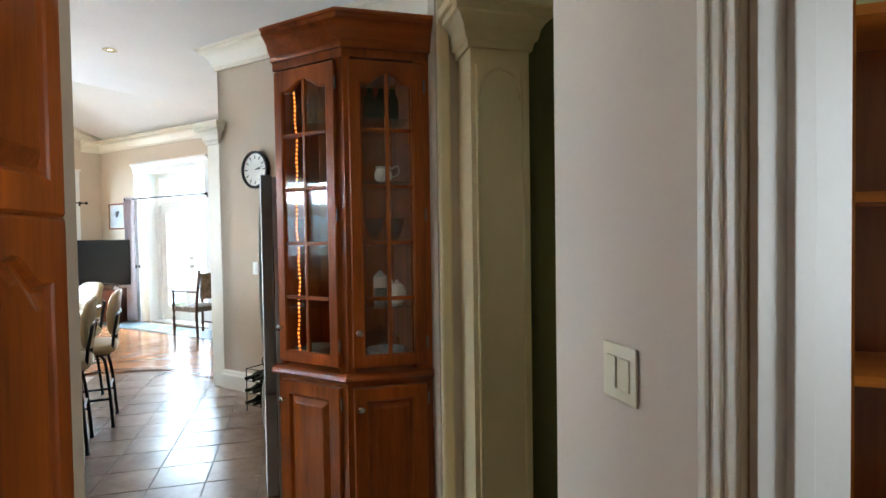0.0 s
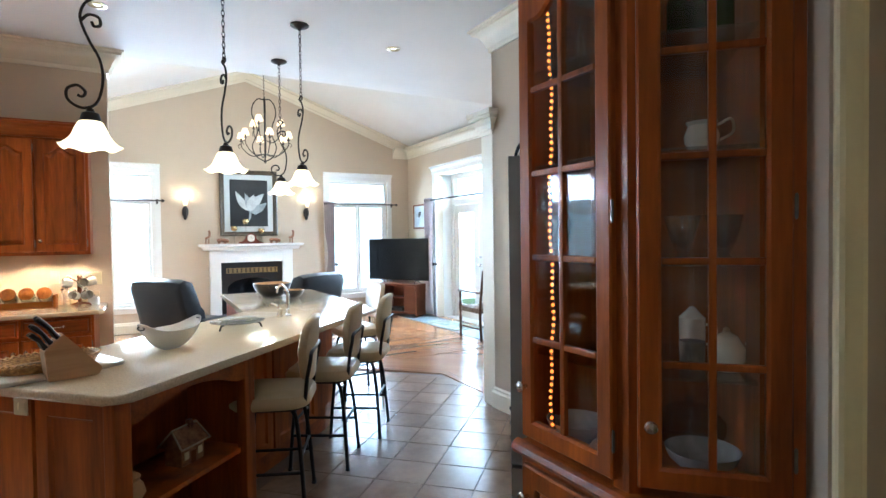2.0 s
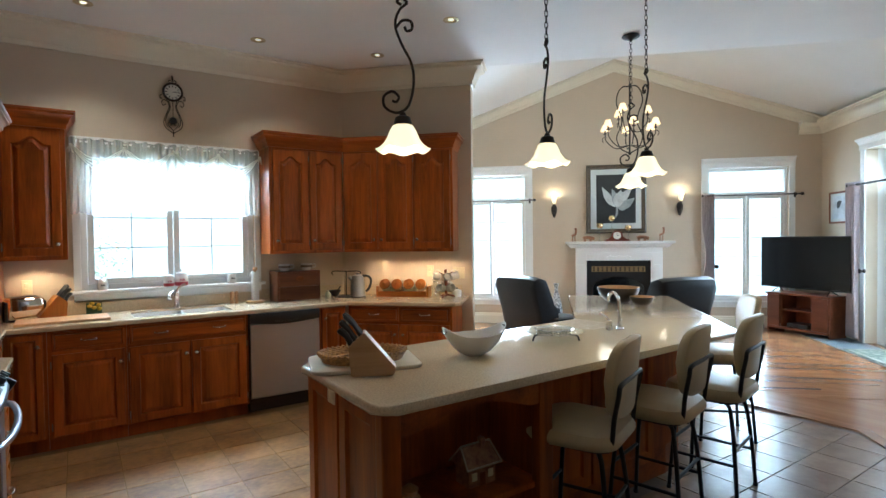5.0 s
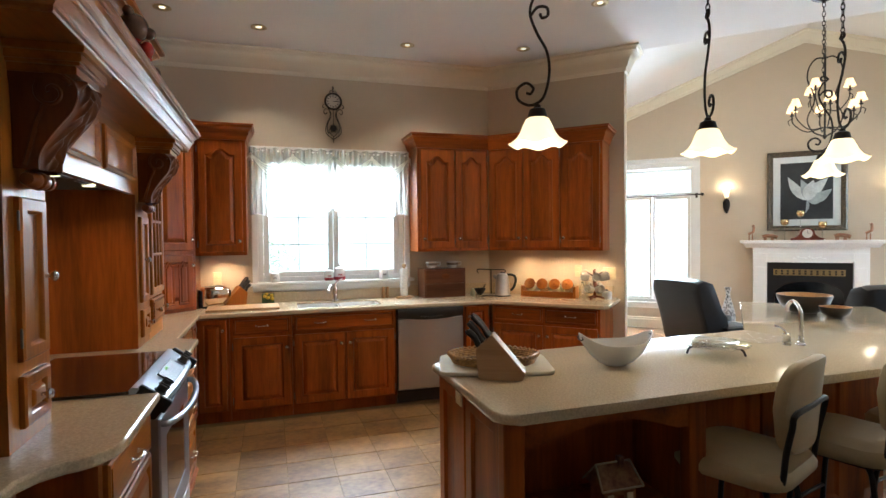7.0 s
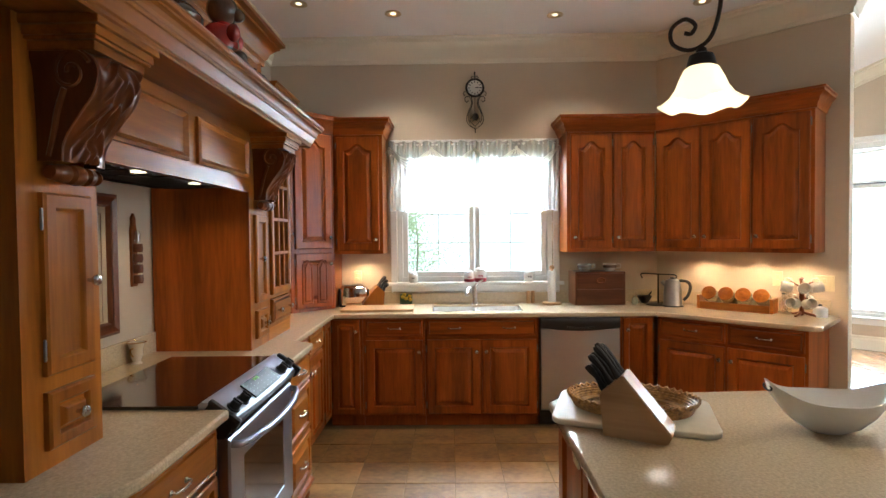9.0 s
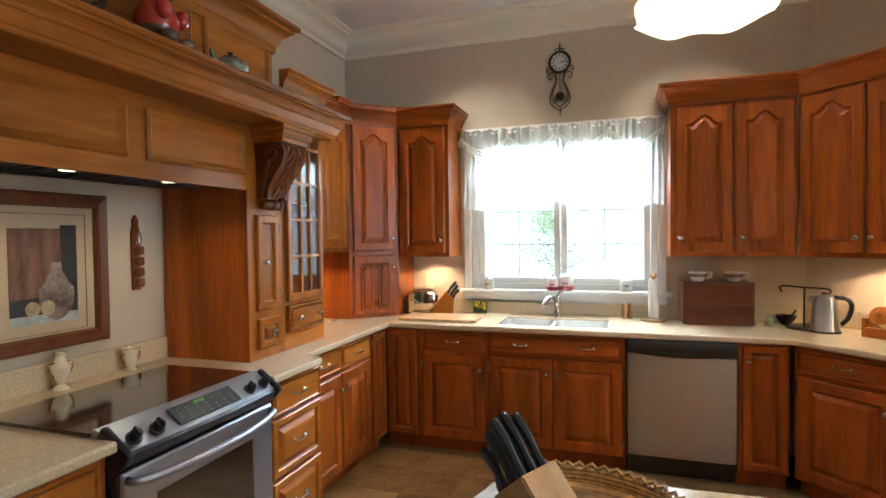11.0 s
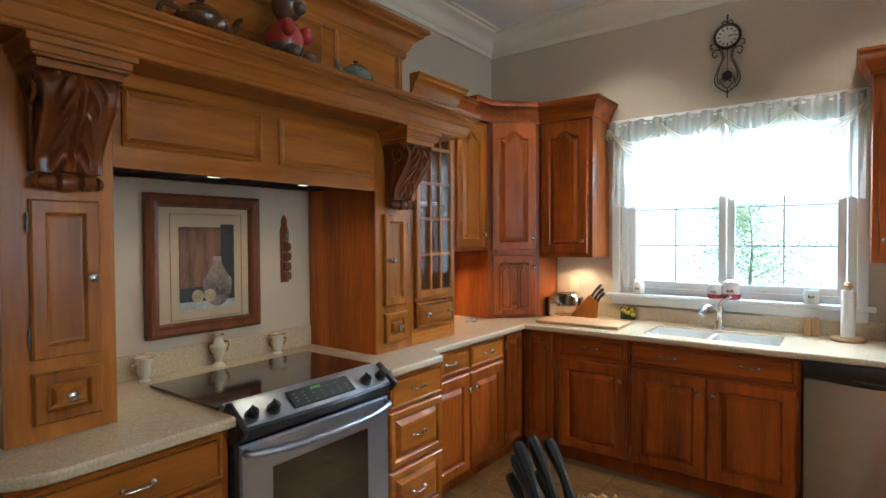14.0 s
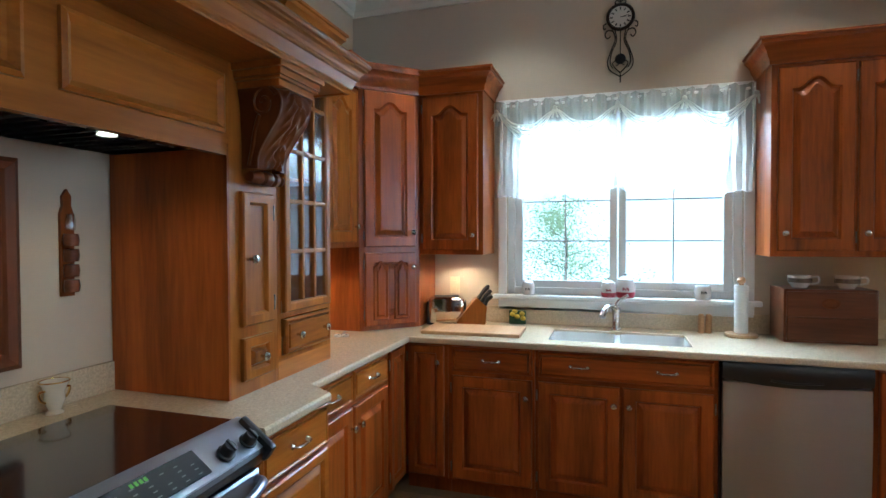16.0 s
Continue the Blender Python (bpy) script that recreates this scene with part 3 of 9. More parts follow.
def hinge_mesh():
    bm = bm_new()
    tube(bm, [(0, -0.006, -0.024), (0, -0.006, 0.024)], 0.0042, 8)
    for z in (-0.026, 0.026):
        lathe(bm, [(0, -0.004), (0.0035, -0.002), (0.0035, 0.002), (0, 0.004)], 8, (0, -0.006, z))
    return finish(bm, "hinge", AGED_STEEL, True)


KNOB, PULL, HINGE = knob_mesh(), pull_mesh(), hinge_mesh()
OUT = pose(0, 0, 0, 90, 0, 0)   # turns an upright fitting to stand out of a front


def front(parent, kind, x0, z0, x1, z1, arch=0.0, fit="", material=None, hinge="", y=0.0):
    """A door or drawer front with its panel and fittings. fit: 'l' or 'r' (knob side, high or low by capital), 'p' a pull, 'pp' two pulls, 'k' a middle knob."""
    material = material or CHERRY
    w, h = x1 - x0, z1 - z0
    f, p = front_mesh(kind, w, h, arch, material)
    name = "drawer" if "drawer" in kind else "door"
    d = share(name, f, parent, pose(x0, y, z0))
    share("panel", p, d, Matrix.Identity(4))
    spots = {"p": [(w / 2, h / 2, PULL)], "pp": [(w * 0.25, h / 2, PULL), (w * 0.75, h / 2, PULL)], "k": [(w / 2, h / 2, KNOB)], "kk": [(w * 0.2, h / 2, KNOB), (w * 0.8, h / 2, KNOB)],
             "rb": [(w - 0.03, 0.09, KNOB)], "lb": [(0.03, 0.09, KNOB)], "rt": [(w - 0.03, h - 0.09, KNOB)], "lt": [(0.03, h - 0.09, KNOB)],
             "rm": [(w - 0.03, h * 0.5, KNOB)], "lm": [(0.03, h * 0.5, KNOB)], "": []}[fit]
    for x, z, me in spots:
        share("knob" if me is KNOB else "pull", me, d, pose(x, -0.022, z) @ OUT)
    if hinge:
        for z in (0.07, h - 0.07):
            share("hinge", HINGE, d, pose(-0.006 if hinge == "l" else w + 0.006, -0.008, z))
    return d


def carcass(parent, x0, z0, x1, z1, depth, toe=0.0, material=None, name="body", y0=0.0):
    bm = bm_new()
    box(bm, x0, y0, z0 + toe, x1, y0 + depth, z1)
    if toe:
        box(bm, x0, y0 + 0.065, z0, x1, y0 + depth, z0 + toe)
    return part(name, bm, material or CHERRY, parent)


def cabinet_crown(parent, path, z, material=None, s=0.94):
    bm = bm_new()
    prof = [(0, -0.012), (0.012, -0.012), (0.016, 0.02), (0.026, 0.03), (0.034, 0.06), (0.058, 0.092), (0.066, 0.095), (0.066, 0.115), (0.076, 0.118), (0.076, 0.13), (0, 0.13)]
    sweep(bm, [(-o * s, u * s) for o, u in prof], [(p[0], p[1], z) for p in path])
    return part("crown", bm, material or CHERRY_X, parent, smooth=True)


# ---- kitchen: base cabinets along the window wall ----
BASES = "base cabinets"
AT_BASE = pose(-4.62, 0, 0, 0, 0, 90)
Z0, Z1, D0, D1, TOP = 0.115, 0.70, 0.725, 0.862, 0.876

c = thing("base_cabinet", "narrow cherry wood corner base cabinet beside the sink run", "cabinet", AT_BASE, BASES)
carcass(c, 1.235, 0, 1.50, TOP, 0.615, 0.10)
front(c, "door", 1.262, Z0, 1.478, D1, 0, "rt", hinge="l")
c = thing("base_cabinet", "cherry wood base cabinet with one drawer and door", "cabinet", AT_BASE, BASES)
carcass(c, 1.502, 0, 1.99, TOP, 0.615, 0.10)
front(c, "drawer", 1.527, D0, 1.975, D1, 0, "p", CHERRY_X)
front(c, "door", 1.527, Z0, 1.975, Z1, 0, "rt", hinge="l")
c = thing("sink_cabinet", "cherry wood sink cabinet with two raised-panel doors", "cabinet", AT_BASE, BASES)
carcass(c, 1.992, 0, 2.885, 0.70, 0.615, 0.10)
bm = bm_new()
box(bm, 1.992, 0.0, 0.70, 2.885, 0.02, TOP)
part("rail", bm, CHERRY_X, c)
front(c, "drawer", 2.008, D0, 2.865, D1, 0, "pp", CHERRY_X)
front(c, "door", 2.008, Z0, 2.425, Z1, 0, "rt", hinge="l")
front(c, "door", 2.44, Z0, 2.865, Z1, 0, "lt", hinge="r")
c = thing("base_cabinet", "narrow cherry wood base cabinet beside the dishwasher", "cabinet", AT_BASE, BASES)
carcass(c, 3.522, 0, 3.785, TOP, 0.615, 0.10)
front(c, "door", 3.54, Z0, 3.768, D1, 0, "lt", hinge="r")

AT_ANGLED_BASE = Matrix.Translation(uv(0, 5.955)) @ pose(0, 0, 0, 0, 0, 45)
c = thing("base_cabinet", "angled cherry wood base cabinet with two drawers over two doors", "cabinet", AT_ANGLED_BASE, BASES)
carcass(c, -0.565, 0, 0.43, TOP, 0.612, 0.10)
for x0, x1, k in ((-0.545, -0.075, "rt"), (-0.055, 0.41, "lt")):
    front(c, "drawer", x0, D0, x1, D1, 0, "p", CHERRY_X)
    front(c, "door", x0, Z0, x1, Z1, 0, k, hinge="l" if k == "rt" else "r")

# dishwasher
d = thing("dishwasher", "brushed steel dishwasher with a black control strip", "dishwasher", AT_BASE)
bm = bm_new()
box(bm, 2.893, 0.0, 0.10, 3.515, 0.60, 0.874)
part("body", bm, BLACK, d)
bm = bm_new()
outline = [(0.0, 0.135), (-0.022, 0.15), (-0.030, 0.40), (-0.032, 0.60), (-0.026, 0.775), (0.0, 0.785)]
rings = [[(x, y - (0.014 * (1 - ((x - 3.204) / 0.305) ** 2) if y < -0.01 else 0), z) for y, z in outline] for x in np.linspace(2.899, 3.509, 17)]
loft(bm, rings, True, True)
part("door", bm, STEEL, d, "brushed steel door", smooth=True)
bm = bm_new()
prof = [(0.0, 0.79), (-0.030, 0.79), (-0.040, 0.815), (-0.040, 0.858), (-0.032, 0.872), (0.0, 0.872)]
loft(bm, [[(x, y - 0.018 * math.sin(math.pi * k / 10), z - (0.022 * math.sin(math.pi * k / 10) if z < 0.80 else 0)) for y, z in prof] for k, x in enumerate(np.linspace(2.896, 3.512, 11))], True, True)
part("control_strip", bm, BLACK, d, "glossy black control strip", smooth=True)
bm = bm_new()
box(bm, 2.9, 0.045, 0.012, 3.508, 0.06, 0.10)
part("kick_plate", bm, BLACK, d)
bm = bm_new()
tube(bm, smooth_line([(3.10, -0.052, 0.80), (3.2, -0.056, 0.792), (3.31, -0.052, 0.80)], 6), 0.006, 8)
part("latch", bm, BLACK, d, smooth=True)

# ---- base cabinets along the range wall ----
AT_RANGE_BACK = pose(0, 1.24, 0, 0, 0, 180)
AT_RANGE_FRONT = pose(0, 1.36, 0, 0, 0, 180)
c = thing("base_cabinet", "narrow cherry wood door in the inner corner", "cabinet", AT_RANGE_BACK, BASES)
carcass(c, 4.345, 0, 4.615, TOP, 0.60, 0.10)
front(c, "door", 4.365, Z0, 4.575, D1, 0, "", hinge="l")
c = thing("base_cabinet", "honey-toned base cabinet with two drawers and two doors", "cabinet", AT_RANGE_BACK, BASES)
carcass(c, 3.51, 0, 4.342, TOP, 0.60, 0.10)
for x0, x1, k in ((3.53, 3.925, "rt"), (3.94, 4.325, "lt")):
    front(c, "drawer", x0, D0, x1, D1, 0, "p", HONEY_X)
    front(c, "door", x0, Z0, x1, Z1, 0, k, CHERRY)
c = thing("drawer_cabinet", "honey-toned three-drawer cabinet on turned feet beside the range", "cabinet", AT_RANGE_FRONT, BASES)
carcass(c, 3.072, 0.10, 3.505, TOP, 0.72)
front(c, "drawer", 3.088, D0 - 0.015, 3.49, D1, 0, "p", HONEY_X)
front(c, "panel_drawer", 3.088, 0.425, 3.49, 0.695, 0, "p", HONEY_X)
front(c, "panel_drawer", 3.088, 0.145, 3.49, 0.41, 0, "p", HONEY_X)
bm = bm_new()
sweep(bm, [(0, 0), (-0.022, 0), (-0.03, 0.02), (-0.022, 0.035), (0, 0.045)], [(3.072, 0.0, 0.085), (3.505, 0.0, 0.085)][::1])
part("plinth_moulding", bm, CHERRY_X, c)
for x in (3.12, 3.46):
    bm = bm_new()
    lathe(bm, [(0, 0), (0.028, 0), (0.04, 0.02), (0.045, 0.045), (0.036, 0.07), (0.024, 0.08), (0.032, 0.092), (0.032, 0.10), (0, 0.10)], 18, (x, 0.03, 0))
    part("foot", bm, CHERRY, c, smooth=True)
c = thing("base_cabinet", "honey-toned drawer cabinet on the near side of the range", "cabinet", AT_RANGE_FRONT, BASES)
carcass(c, 1.66, 0, 2.278, TOP, 0.72, 0.10)
front(c, "drawer", 1.70, D0 - 0.02, 2.25, D1, 0, "p", HONEY_X)
front(c, "panel_drawer", 1.70, 0.42, 2.25, 0.69, 0, "p", HONEY_X)
front(c, "panel_drawer", 1.70, 0.14, 2.25, 0.405, 0, "p", HONEY_X)
c = thing("base_cabinet", "dark cherry end cabinet under the curved worktop", "cabinet", pose(0, 1.16, 0, 0, 0, 180), BASES)
carcass(c, 1.265, 0, 1.655, TOP, 0.50, 0.10)
front(c, "door", 1.30, Z0, 1.63, D1, 0, "", CHERRY)

# ---- worktops ----
CT0, CT1 = 0.876, 0.912


def nosing(bm, path):
    prof = [(0.0, 0.0)] + [(0.010, 0.0), (0.015, 0.003), (0.018, 0.009), (0.018, 0.027), (0.015, 0.033), (0.010, 0.036)] + [(0.0, 0.036)]
    sweep(bm, prof, [(p[0], p[1], CT0) for p in path])


bm = bm_new()
XF = -4.592
for poly in ([(-3.068, 0.605), (-3.068, 1.39), (-3.45, 1.39), (-3.53, 1.265), (XF, 1.265), (XF, 0.605)],
             [(-5.245, 0.605), (XF, 0.605), (XF, 2.05), (-5.245, 2.05)],
             [(-5.245, 2.05), (-5.06, 2.05), (-5.06, 2.78), (-5.245, 2.78)], [(-4.70, 2.05), (XF, 2.05), (XF, 2.78), (-4.70, 2.78)],
             [(-5.245, 2.78), (XF, 2.78), (XF, 3.79), tuple(uv(-0.849, 6.57).xy)],
             [(XF, 3.79), tuple(uv(0.46, 5.927).xy), tuple(uv(0.49, 5.96).xy), tuple(uv(0.49, 6.5).xy), tuple(uv(0.44, 6.57).xy), tuple(uv(-0.849, 6.57).xy)]):
    a = sum(poly[i][0] * poly[(i + 1) % len(poly)][1] - poly[(i + 1) % len(poly)][0] * poly[i][1] for i in range(len(poly)))
    prism(bm, poly if a > 0 else poly[::-1], CT0, CT1)
nosing(bm, [uv(0.44, 6.57), uv(0.49, 6.5), uv(0.49, 5.96), uv(0.46, 5.927), (XF, 3.79, 0), (XF, 1.265, 0), (-3.53, 1.265, 0), (-3.45, 1.39, 0), (-3.068, 1.39, 0)])
ct = solid("worktop", bm, COUNTER, "cream speckled stone-look worktop along two walls", "worktop")
bm = bm_new()
box(bm, -5.248, 0.62, CT1, -5.23, 4.04, 1.02, 0.003)
part("backsplash", bm, COUNTER, ct)
bm = bm_new()
box(bm, -5.2, 0.602, CT1, -3.56, 0.62, 1.02, 0.003)
part("backsplash", bm, COUNTER, ct)
bm = bm_new()
box(bm, -0.84, -0.018, CT1, 0.44, -0.002, 1.02, 0.003)
part("backsplash", bm, COUNTER, ct, at=AT_ANGLED_WALL)
bm = bm_new()
left_edge = [(-2.282, 1.39), (-1.78, 1.39)] + [(-1.78 + 0.14 * math.sin(a), 1.28 + 0.11 * math.cos(a)) for a in np.linspace(0.2, 1.5, 6)] + [(-1.60, 1.235), (-1.54, 1.20), (-1.42, 1.19), (-1.255, 1.19)]
prism(bm, [(-2.282, 0.605)] + [(-1.255, 0.605)] + left_edge[::-1], CT0, CT1)
prism(bm, [(-3.066, 0.605), (-2.284, 0.605), (-2.284, 0.80), (-3.066, 0.80)], CT0, CT1)
nosing(bm, left_edge)
ct = solid("worktop", bm, COUNTER, "cream speckled worktop curving back beside the range", "worktop")
bm = bm_new()
box(bm, -3.255, 0.602, CT1, -2.03, 0.618, 1.02, 0.003)
part("backsplash", bm, COUNTER, ct)

# sink and tap
s = thing("kitchen_sink", "white double-bowl sink set under the worktop", "sink")
for y0, y1 in ((2.05, 2.40), (2.43, 2.78)):
    bm = bm_new()
    o = lambda i, z: [(x, y, z) for x, y in arc(-4.70 - i - 0.05, y1 - i - 0.05, 0.05, 0, 90, 4) + arc(-5.06 + i + 0.05, y1 - i - 0.05, 0.05, 90, 180, 4) + arc(-5.06 + i + 0.05, y0 + i + 0.05, 0.05, 180, 270, 4) + arc(-4.70 - i - 0.05, y0 + i + 0.05, 0.05, 270, 360, 4)]
    loft(bm, [o(-0.012, 0.872), o(-0.012, 0.898), o(0.0, 0.900), o(0.012, 0.74), o(0.04, 0.72)], cap_end=True)
    part("bowl", bm, PORCELAIN, s, smooth=True)
    bm = bm_new()
    lathe(bm, [(0, 0.722), (0.03, 0.722), (0.033, 0.726), (0.02, 0.725), (0, 0.724)], 16, (-4.88, (y0 + y1) / 2, 0))
    part("drain", bm, CHROME, s)
bm = bm_new()
box(bm, -5.06, 2.40, 0.72, -4.70, 2.43, 0.895, 0.01)
part("divider", bm, PORCELAIN, s)


def kitchen_tap(at):
    t = thing("kitchen_tap", "brushed nickel pull-out kitchen tap behind the sink", "tap", at)
    bm = bm_new()
    lathe(bm, [(0, 0), (0.03, 0), (0.03, 0.008), (0.022, 0.02), (0.021, 0.10), (0.025, 0.12), (0.02, 0.15), (0, 0.155)], 18)
    part("body", bm, PEWTER, t, smooth=True)
    bm = bm_new()
    pts = smooth_line([(0, 0, 0.11), (0.05, 0, 0.145), (0.11, 0, 0.15), (0.16, 0, 0.125), (0.185, 0, 0.10)], 5)
    tube(bm, pts, 0.017, 10, taper=[0.8 + 0.4 * (k / len(pts)) for k in range(len(pts))])
    part("spout", bm, PEWTER, t, smooth=True)
    bm = bm_new()
    tube(bm, smooth_line([(0, 0, 0.15), (0.0, 0.02, 0.18), (-0.01, 0.07, 0.215)], 5), 0.010, 8)
    part("lever", bm, PEWTER, t, smooth=True)
    return t


kitchen_tap(pose(-5.13, 2.41, CT1, 0, 0, -25))

# ---- wall cabinets ----
UPPERS = "wall cabinets"
U0, U1 = 1.37, 2.378
AT_UPPER = pose(-4.92, 0, 0, 0, 0, 90)
c = thing("wall_cabinet", "cherry wall cabinet with one arched raised-panel door", "cabinet", AT_UPPER, UPPERS)
carcass(c, 1.222, U0, 1.635, U1, 0.325)
front(c, "door", 1.25, U0 + 0.03, 1.605, U1 - 0.03, 0.055, "rb", hinge="l")
cabinet_crown(c, [(1.222, 0.0), (1.635, 0.0), (1.635, 0.325)], U1)
c = thing("wall_cabinet", "cherry wall cabinet with two arched raised-panel doors", "cabinet", AT_UPPER, UPPERS)
carcass(c, 3.175, U0, 3.905, U1, 0.325)
front(c, "door", 3.205, U0 + 0.03, 3.545, U1 - 0.03, 0.055, "lb", hinge="r")
front(c, "door", 3.56, U0 + 0.03, 3.885, U1 - 0.03, 0.055, "lb", hinge="r")
cabinet_crown(c, [(3.175, 0.325), (3.175, 0.0), (3.905, 0.0)], U1)
AT_ANGLED_UPPER = Matrix.Translation(uv(0, 6.245)) @ pose(0, 0, 0, 0, 0, 45)
c = thing("wall_cabinet", "angled cherry wall cabinet with three arched doors", "cabinet", AT_ANGLED_UPPER, UPPERS)
carcass(c, -0.712, U0, 0.40, U1, 0.325)
for x0, x1, k in ((-0.70, -0.355, "rb"), (-0.34, 0.005, "lb"), (0.02, 0.375, "lb")):
    front(c, "door", x0, U0 + 0.03, x1, U1 - 0.03, 0.055, k, hinge="r" if k == "lb" else "l")
cabinet_crown(c, [(-0.712, 0.0), (0.40, 0.0), (0.40, 0.325)], U1)

# diagonal corner cabinet down to the worktop
AT_CORNER = pose(-4.64, 0.94, 0, 0, 0, 135)
c = thing("corner_cabinet", "diagonal cherry corner cabinet standing on the worktop", "cabinet", group=UPPERS)
bm = bm_new()
prism(bm, [(-4.645, 0.605), (-4.64, 0.94), (-4.92, 1.22), (-5.24, 1.22), (-5.24, 0.605)], CT1 + 0.001, 2.385)
part("body", bm, CHERRY, c)
W = 0.396
f = front(c, "door", 0.03, 1.42, W - 0.03, 2.36, 0.05, "rb", hinge="l")
f.matrix_basis = AT_CORNER @ f.matrix_basis
f = front(c, "door", 0.03, 0.94, W - 0.03, 1.385, 0.0, "rt", hinge="l")
f.matrix_basis = AT_CORNER @ f.matrix_basis
for x in (0.13, 0.265):
    bm = bm_new()
    w, h = 0.10, 0.36
    loft(bm, [front_outline(w, h, 0, 0.03, 0), front_outline(w, h, 0.006, 0.03, -0.008), front_outline(w, h, 0.022, 0.03, -0.003), front_outline(w, h, 0.03, 0.03, -0.01)], cap_end=True)
    part("arched_panel", bm, CHERRY, f, at=pose(x - 0.03 - 0.05, -0.02, 0.035))
bm = bm_new()
prof = [(0, -0.012), (0.012, -0.012), (0.016, 0.02), (0.026, 0.03), (0.034, 0.06), (0.058, 0.092), (0.066, 0.095), (0.066, 0.115), (0.076, 0.13), (0, 0.13)]
sweep(bm, [(-o, u) for o, u in prof], [(-4.40, 0.94, 2.378), (-4.64, 0.94, 2.378), (-4.92, 1.22, 2.378)])
part("crown", bm, CHERRY_X, c, smooth=True)

# door cabinet between the corner and the glazed cabinet, wood-lined niche under it
AT_RANGE_UPPER = pose(0, 0.94, 0, 0, 0, 180)
c = thing("wall_cabinet", "narrow honey-cherry wall cabinet with one arched door", "cabinet", AT_RANGE_UPPER, UPPERS)
carcass(c, 3.95, 1.42, 4.635, 2.35, 0.335)
front(c, "door", 4.235, 1.45, 4.575, 2.32, 0.05, "rb", HONEY, hinge="l")
cabinet_crown(c, [(3.95, 0.0), (4.42, 0.0)], 2.35)
bm = bm_new()
box(bm, 3.95, 0.30, 1.022, 4.635, 0.33, 1.42)
part("back_panel", bm, CHERRY, c)

# ---- range surround: mantel hood, spice towers, glazed cabinet ----
YF = 1.13
AT_HOOD = pose(0, YF, 0, 0, 0, 180)   # local x = -world x, local y back to the wall


def spice_tower(x0, x1, left):
    t = thing("spice_tower", "slim honey-cherry tower with a small door and drawer", "cabinet", AT_HOOD, "spice towers beside the range")
    carcass(t, x0, CT1 + 0.001, x1, 2.09, 0.52, material=HONEY)
    a, b = (x0 + 0.068, x1 - 0.048) if left else (x0 + 0.050, x1 - 0.045)
    front(t, "flat", a, 1.16, b, 1.642, 0, "rm" if left else "lm", HONEY, hinge="l" if left else "r")
    front(t, "panel_drawer", a, 0.965, b, 1.118, 0, "k", HONEY)
    return t


spice_tower(1.72, 2.022, True)
spice_tower(3.262, 3.535, False)
bm = bm_new()
box(bm, 3.252, 0.0, CT1 + 0.002, 3.2615, 0.52, 1.80)
solid("side_panel", bm, CHERRY, "dark red-stained wood panel lining the range alcove", "panel", AT_HOOD)

h = thing("mantel_hood", "large honey-cherry mantel hood with carved corbels over the range", "range hood", AT_HOOD)
bm = bm_new()
box(bm, 2.023, 0.0, 1.76, 3.261, 0.03, 2.09)
part("front_board", bm, HONEY_X, h)


def flat_panel(parent, x0, z0, x1, z1, y=0.0, material=HONEY_X):
    """A recessed panel in a raised moulded frame."""
    bm = bm_new()
    w, hh = x1 - x0, z1 - z0
    o = lambda i, yy: [(x0 + i, yy, z0 + i), (x1 - i, yy, z0 + i), (x1 - i, yy, z1 - i), (x0 + i, yy, z1 - i)]
    loft(bm, [o(0, y), o(0.0, y - 0.012), o(0.012, y - 0.018), o(0.022, y - 0.010), o(0.03, y - 0.004)], cap_end=True)
    return part("panel", bm, material, parent)


flat_panel(h, 2.05, 1.832, 2.585, 2.03)
flat_panel(h, 2.67, 1.832, 3.235, 2.03)
bm = bm_new()
prof = [(0.0, 0.006), (0.188, 0.006), (0.190, 0.0), (0.203, 0.0), (0.207, 0.006), (0.207, 0.016), (0.212, 0.022), (0.226, 0.058), (0.232, 0.060), (0.236, 0.066), (0.236, 0.074), (0.241, 0.084), (0.250, 0.094), (0.262, 0.100), (0.262, 0.108), (0.270, 0.114), (0.274, 0.124), (0.270, 0.134), (0.262, 0.138), (0, 0.138)]
sweep(bm, [(-o, u) for o, u in prof], [(1.70, 0.5, 2.075), (1.70, 0.0, 2.075), (3.56, 0.0, 2.075), (3.56, 0.18, 2.075)])
box(bm, 1.70, 0.0, 2.09, 3.56, 0.52, 2.205)
part("shelf", bm, HONEY_X, h, "moulded mantel shelf")
bm = bm_new()
box(bm, 1.72, 0.0, 2.205, 3.475, 0.52, 2.56)
part("upper_board", bm, HONEY_X, h)
for x0, x1 in ((1.74, 2.235), (2.31, 2.91), (2.985, 3.44)):
    flat_panel(h, x0, 2.25, x1, 2.51, 0.0)
bm = bm_new()
sweep(bm, [(-o, u) for o, u in [(0, -0.02), (0.014, -0.02), (0.018, 0.015), (0.03, 0.025), (0.04, 0.055), (0.075, 0.09), (0.085, 0.092), (0.085, 0.105), (0.11, 0.115), (0.11, 0.135), (0, 0.135)]],
      [(1.72, 0.52, 2.51), (1.72, 0.0, 2.51), (3.475, 0.0, 2.51), (3.475, 0.52, 2.51)])
part("cornice", bm, HONEY_X, h, smooth=True)
bm = bm_new()
box(bm, 2.03, 0.035, 1.785, 3.25, 0.50, 1.80)
part("liner", bm, STEEL, h, "steel hood liner")
for x0 in (2.1, 2.68):
    bm = bm_new()
    box(bm, x0, 0.10, 1.778, x0 + 0.52, 0.42, 1.786, 0.002)
    for k in range(9):
        box(bm, x0 + 0.03 + k * 0.052, 0.12, 1.774, x0 + 0.05 + k * 0.052, 0.40, 1.779)
    part("filter", bm, STEEL, h)
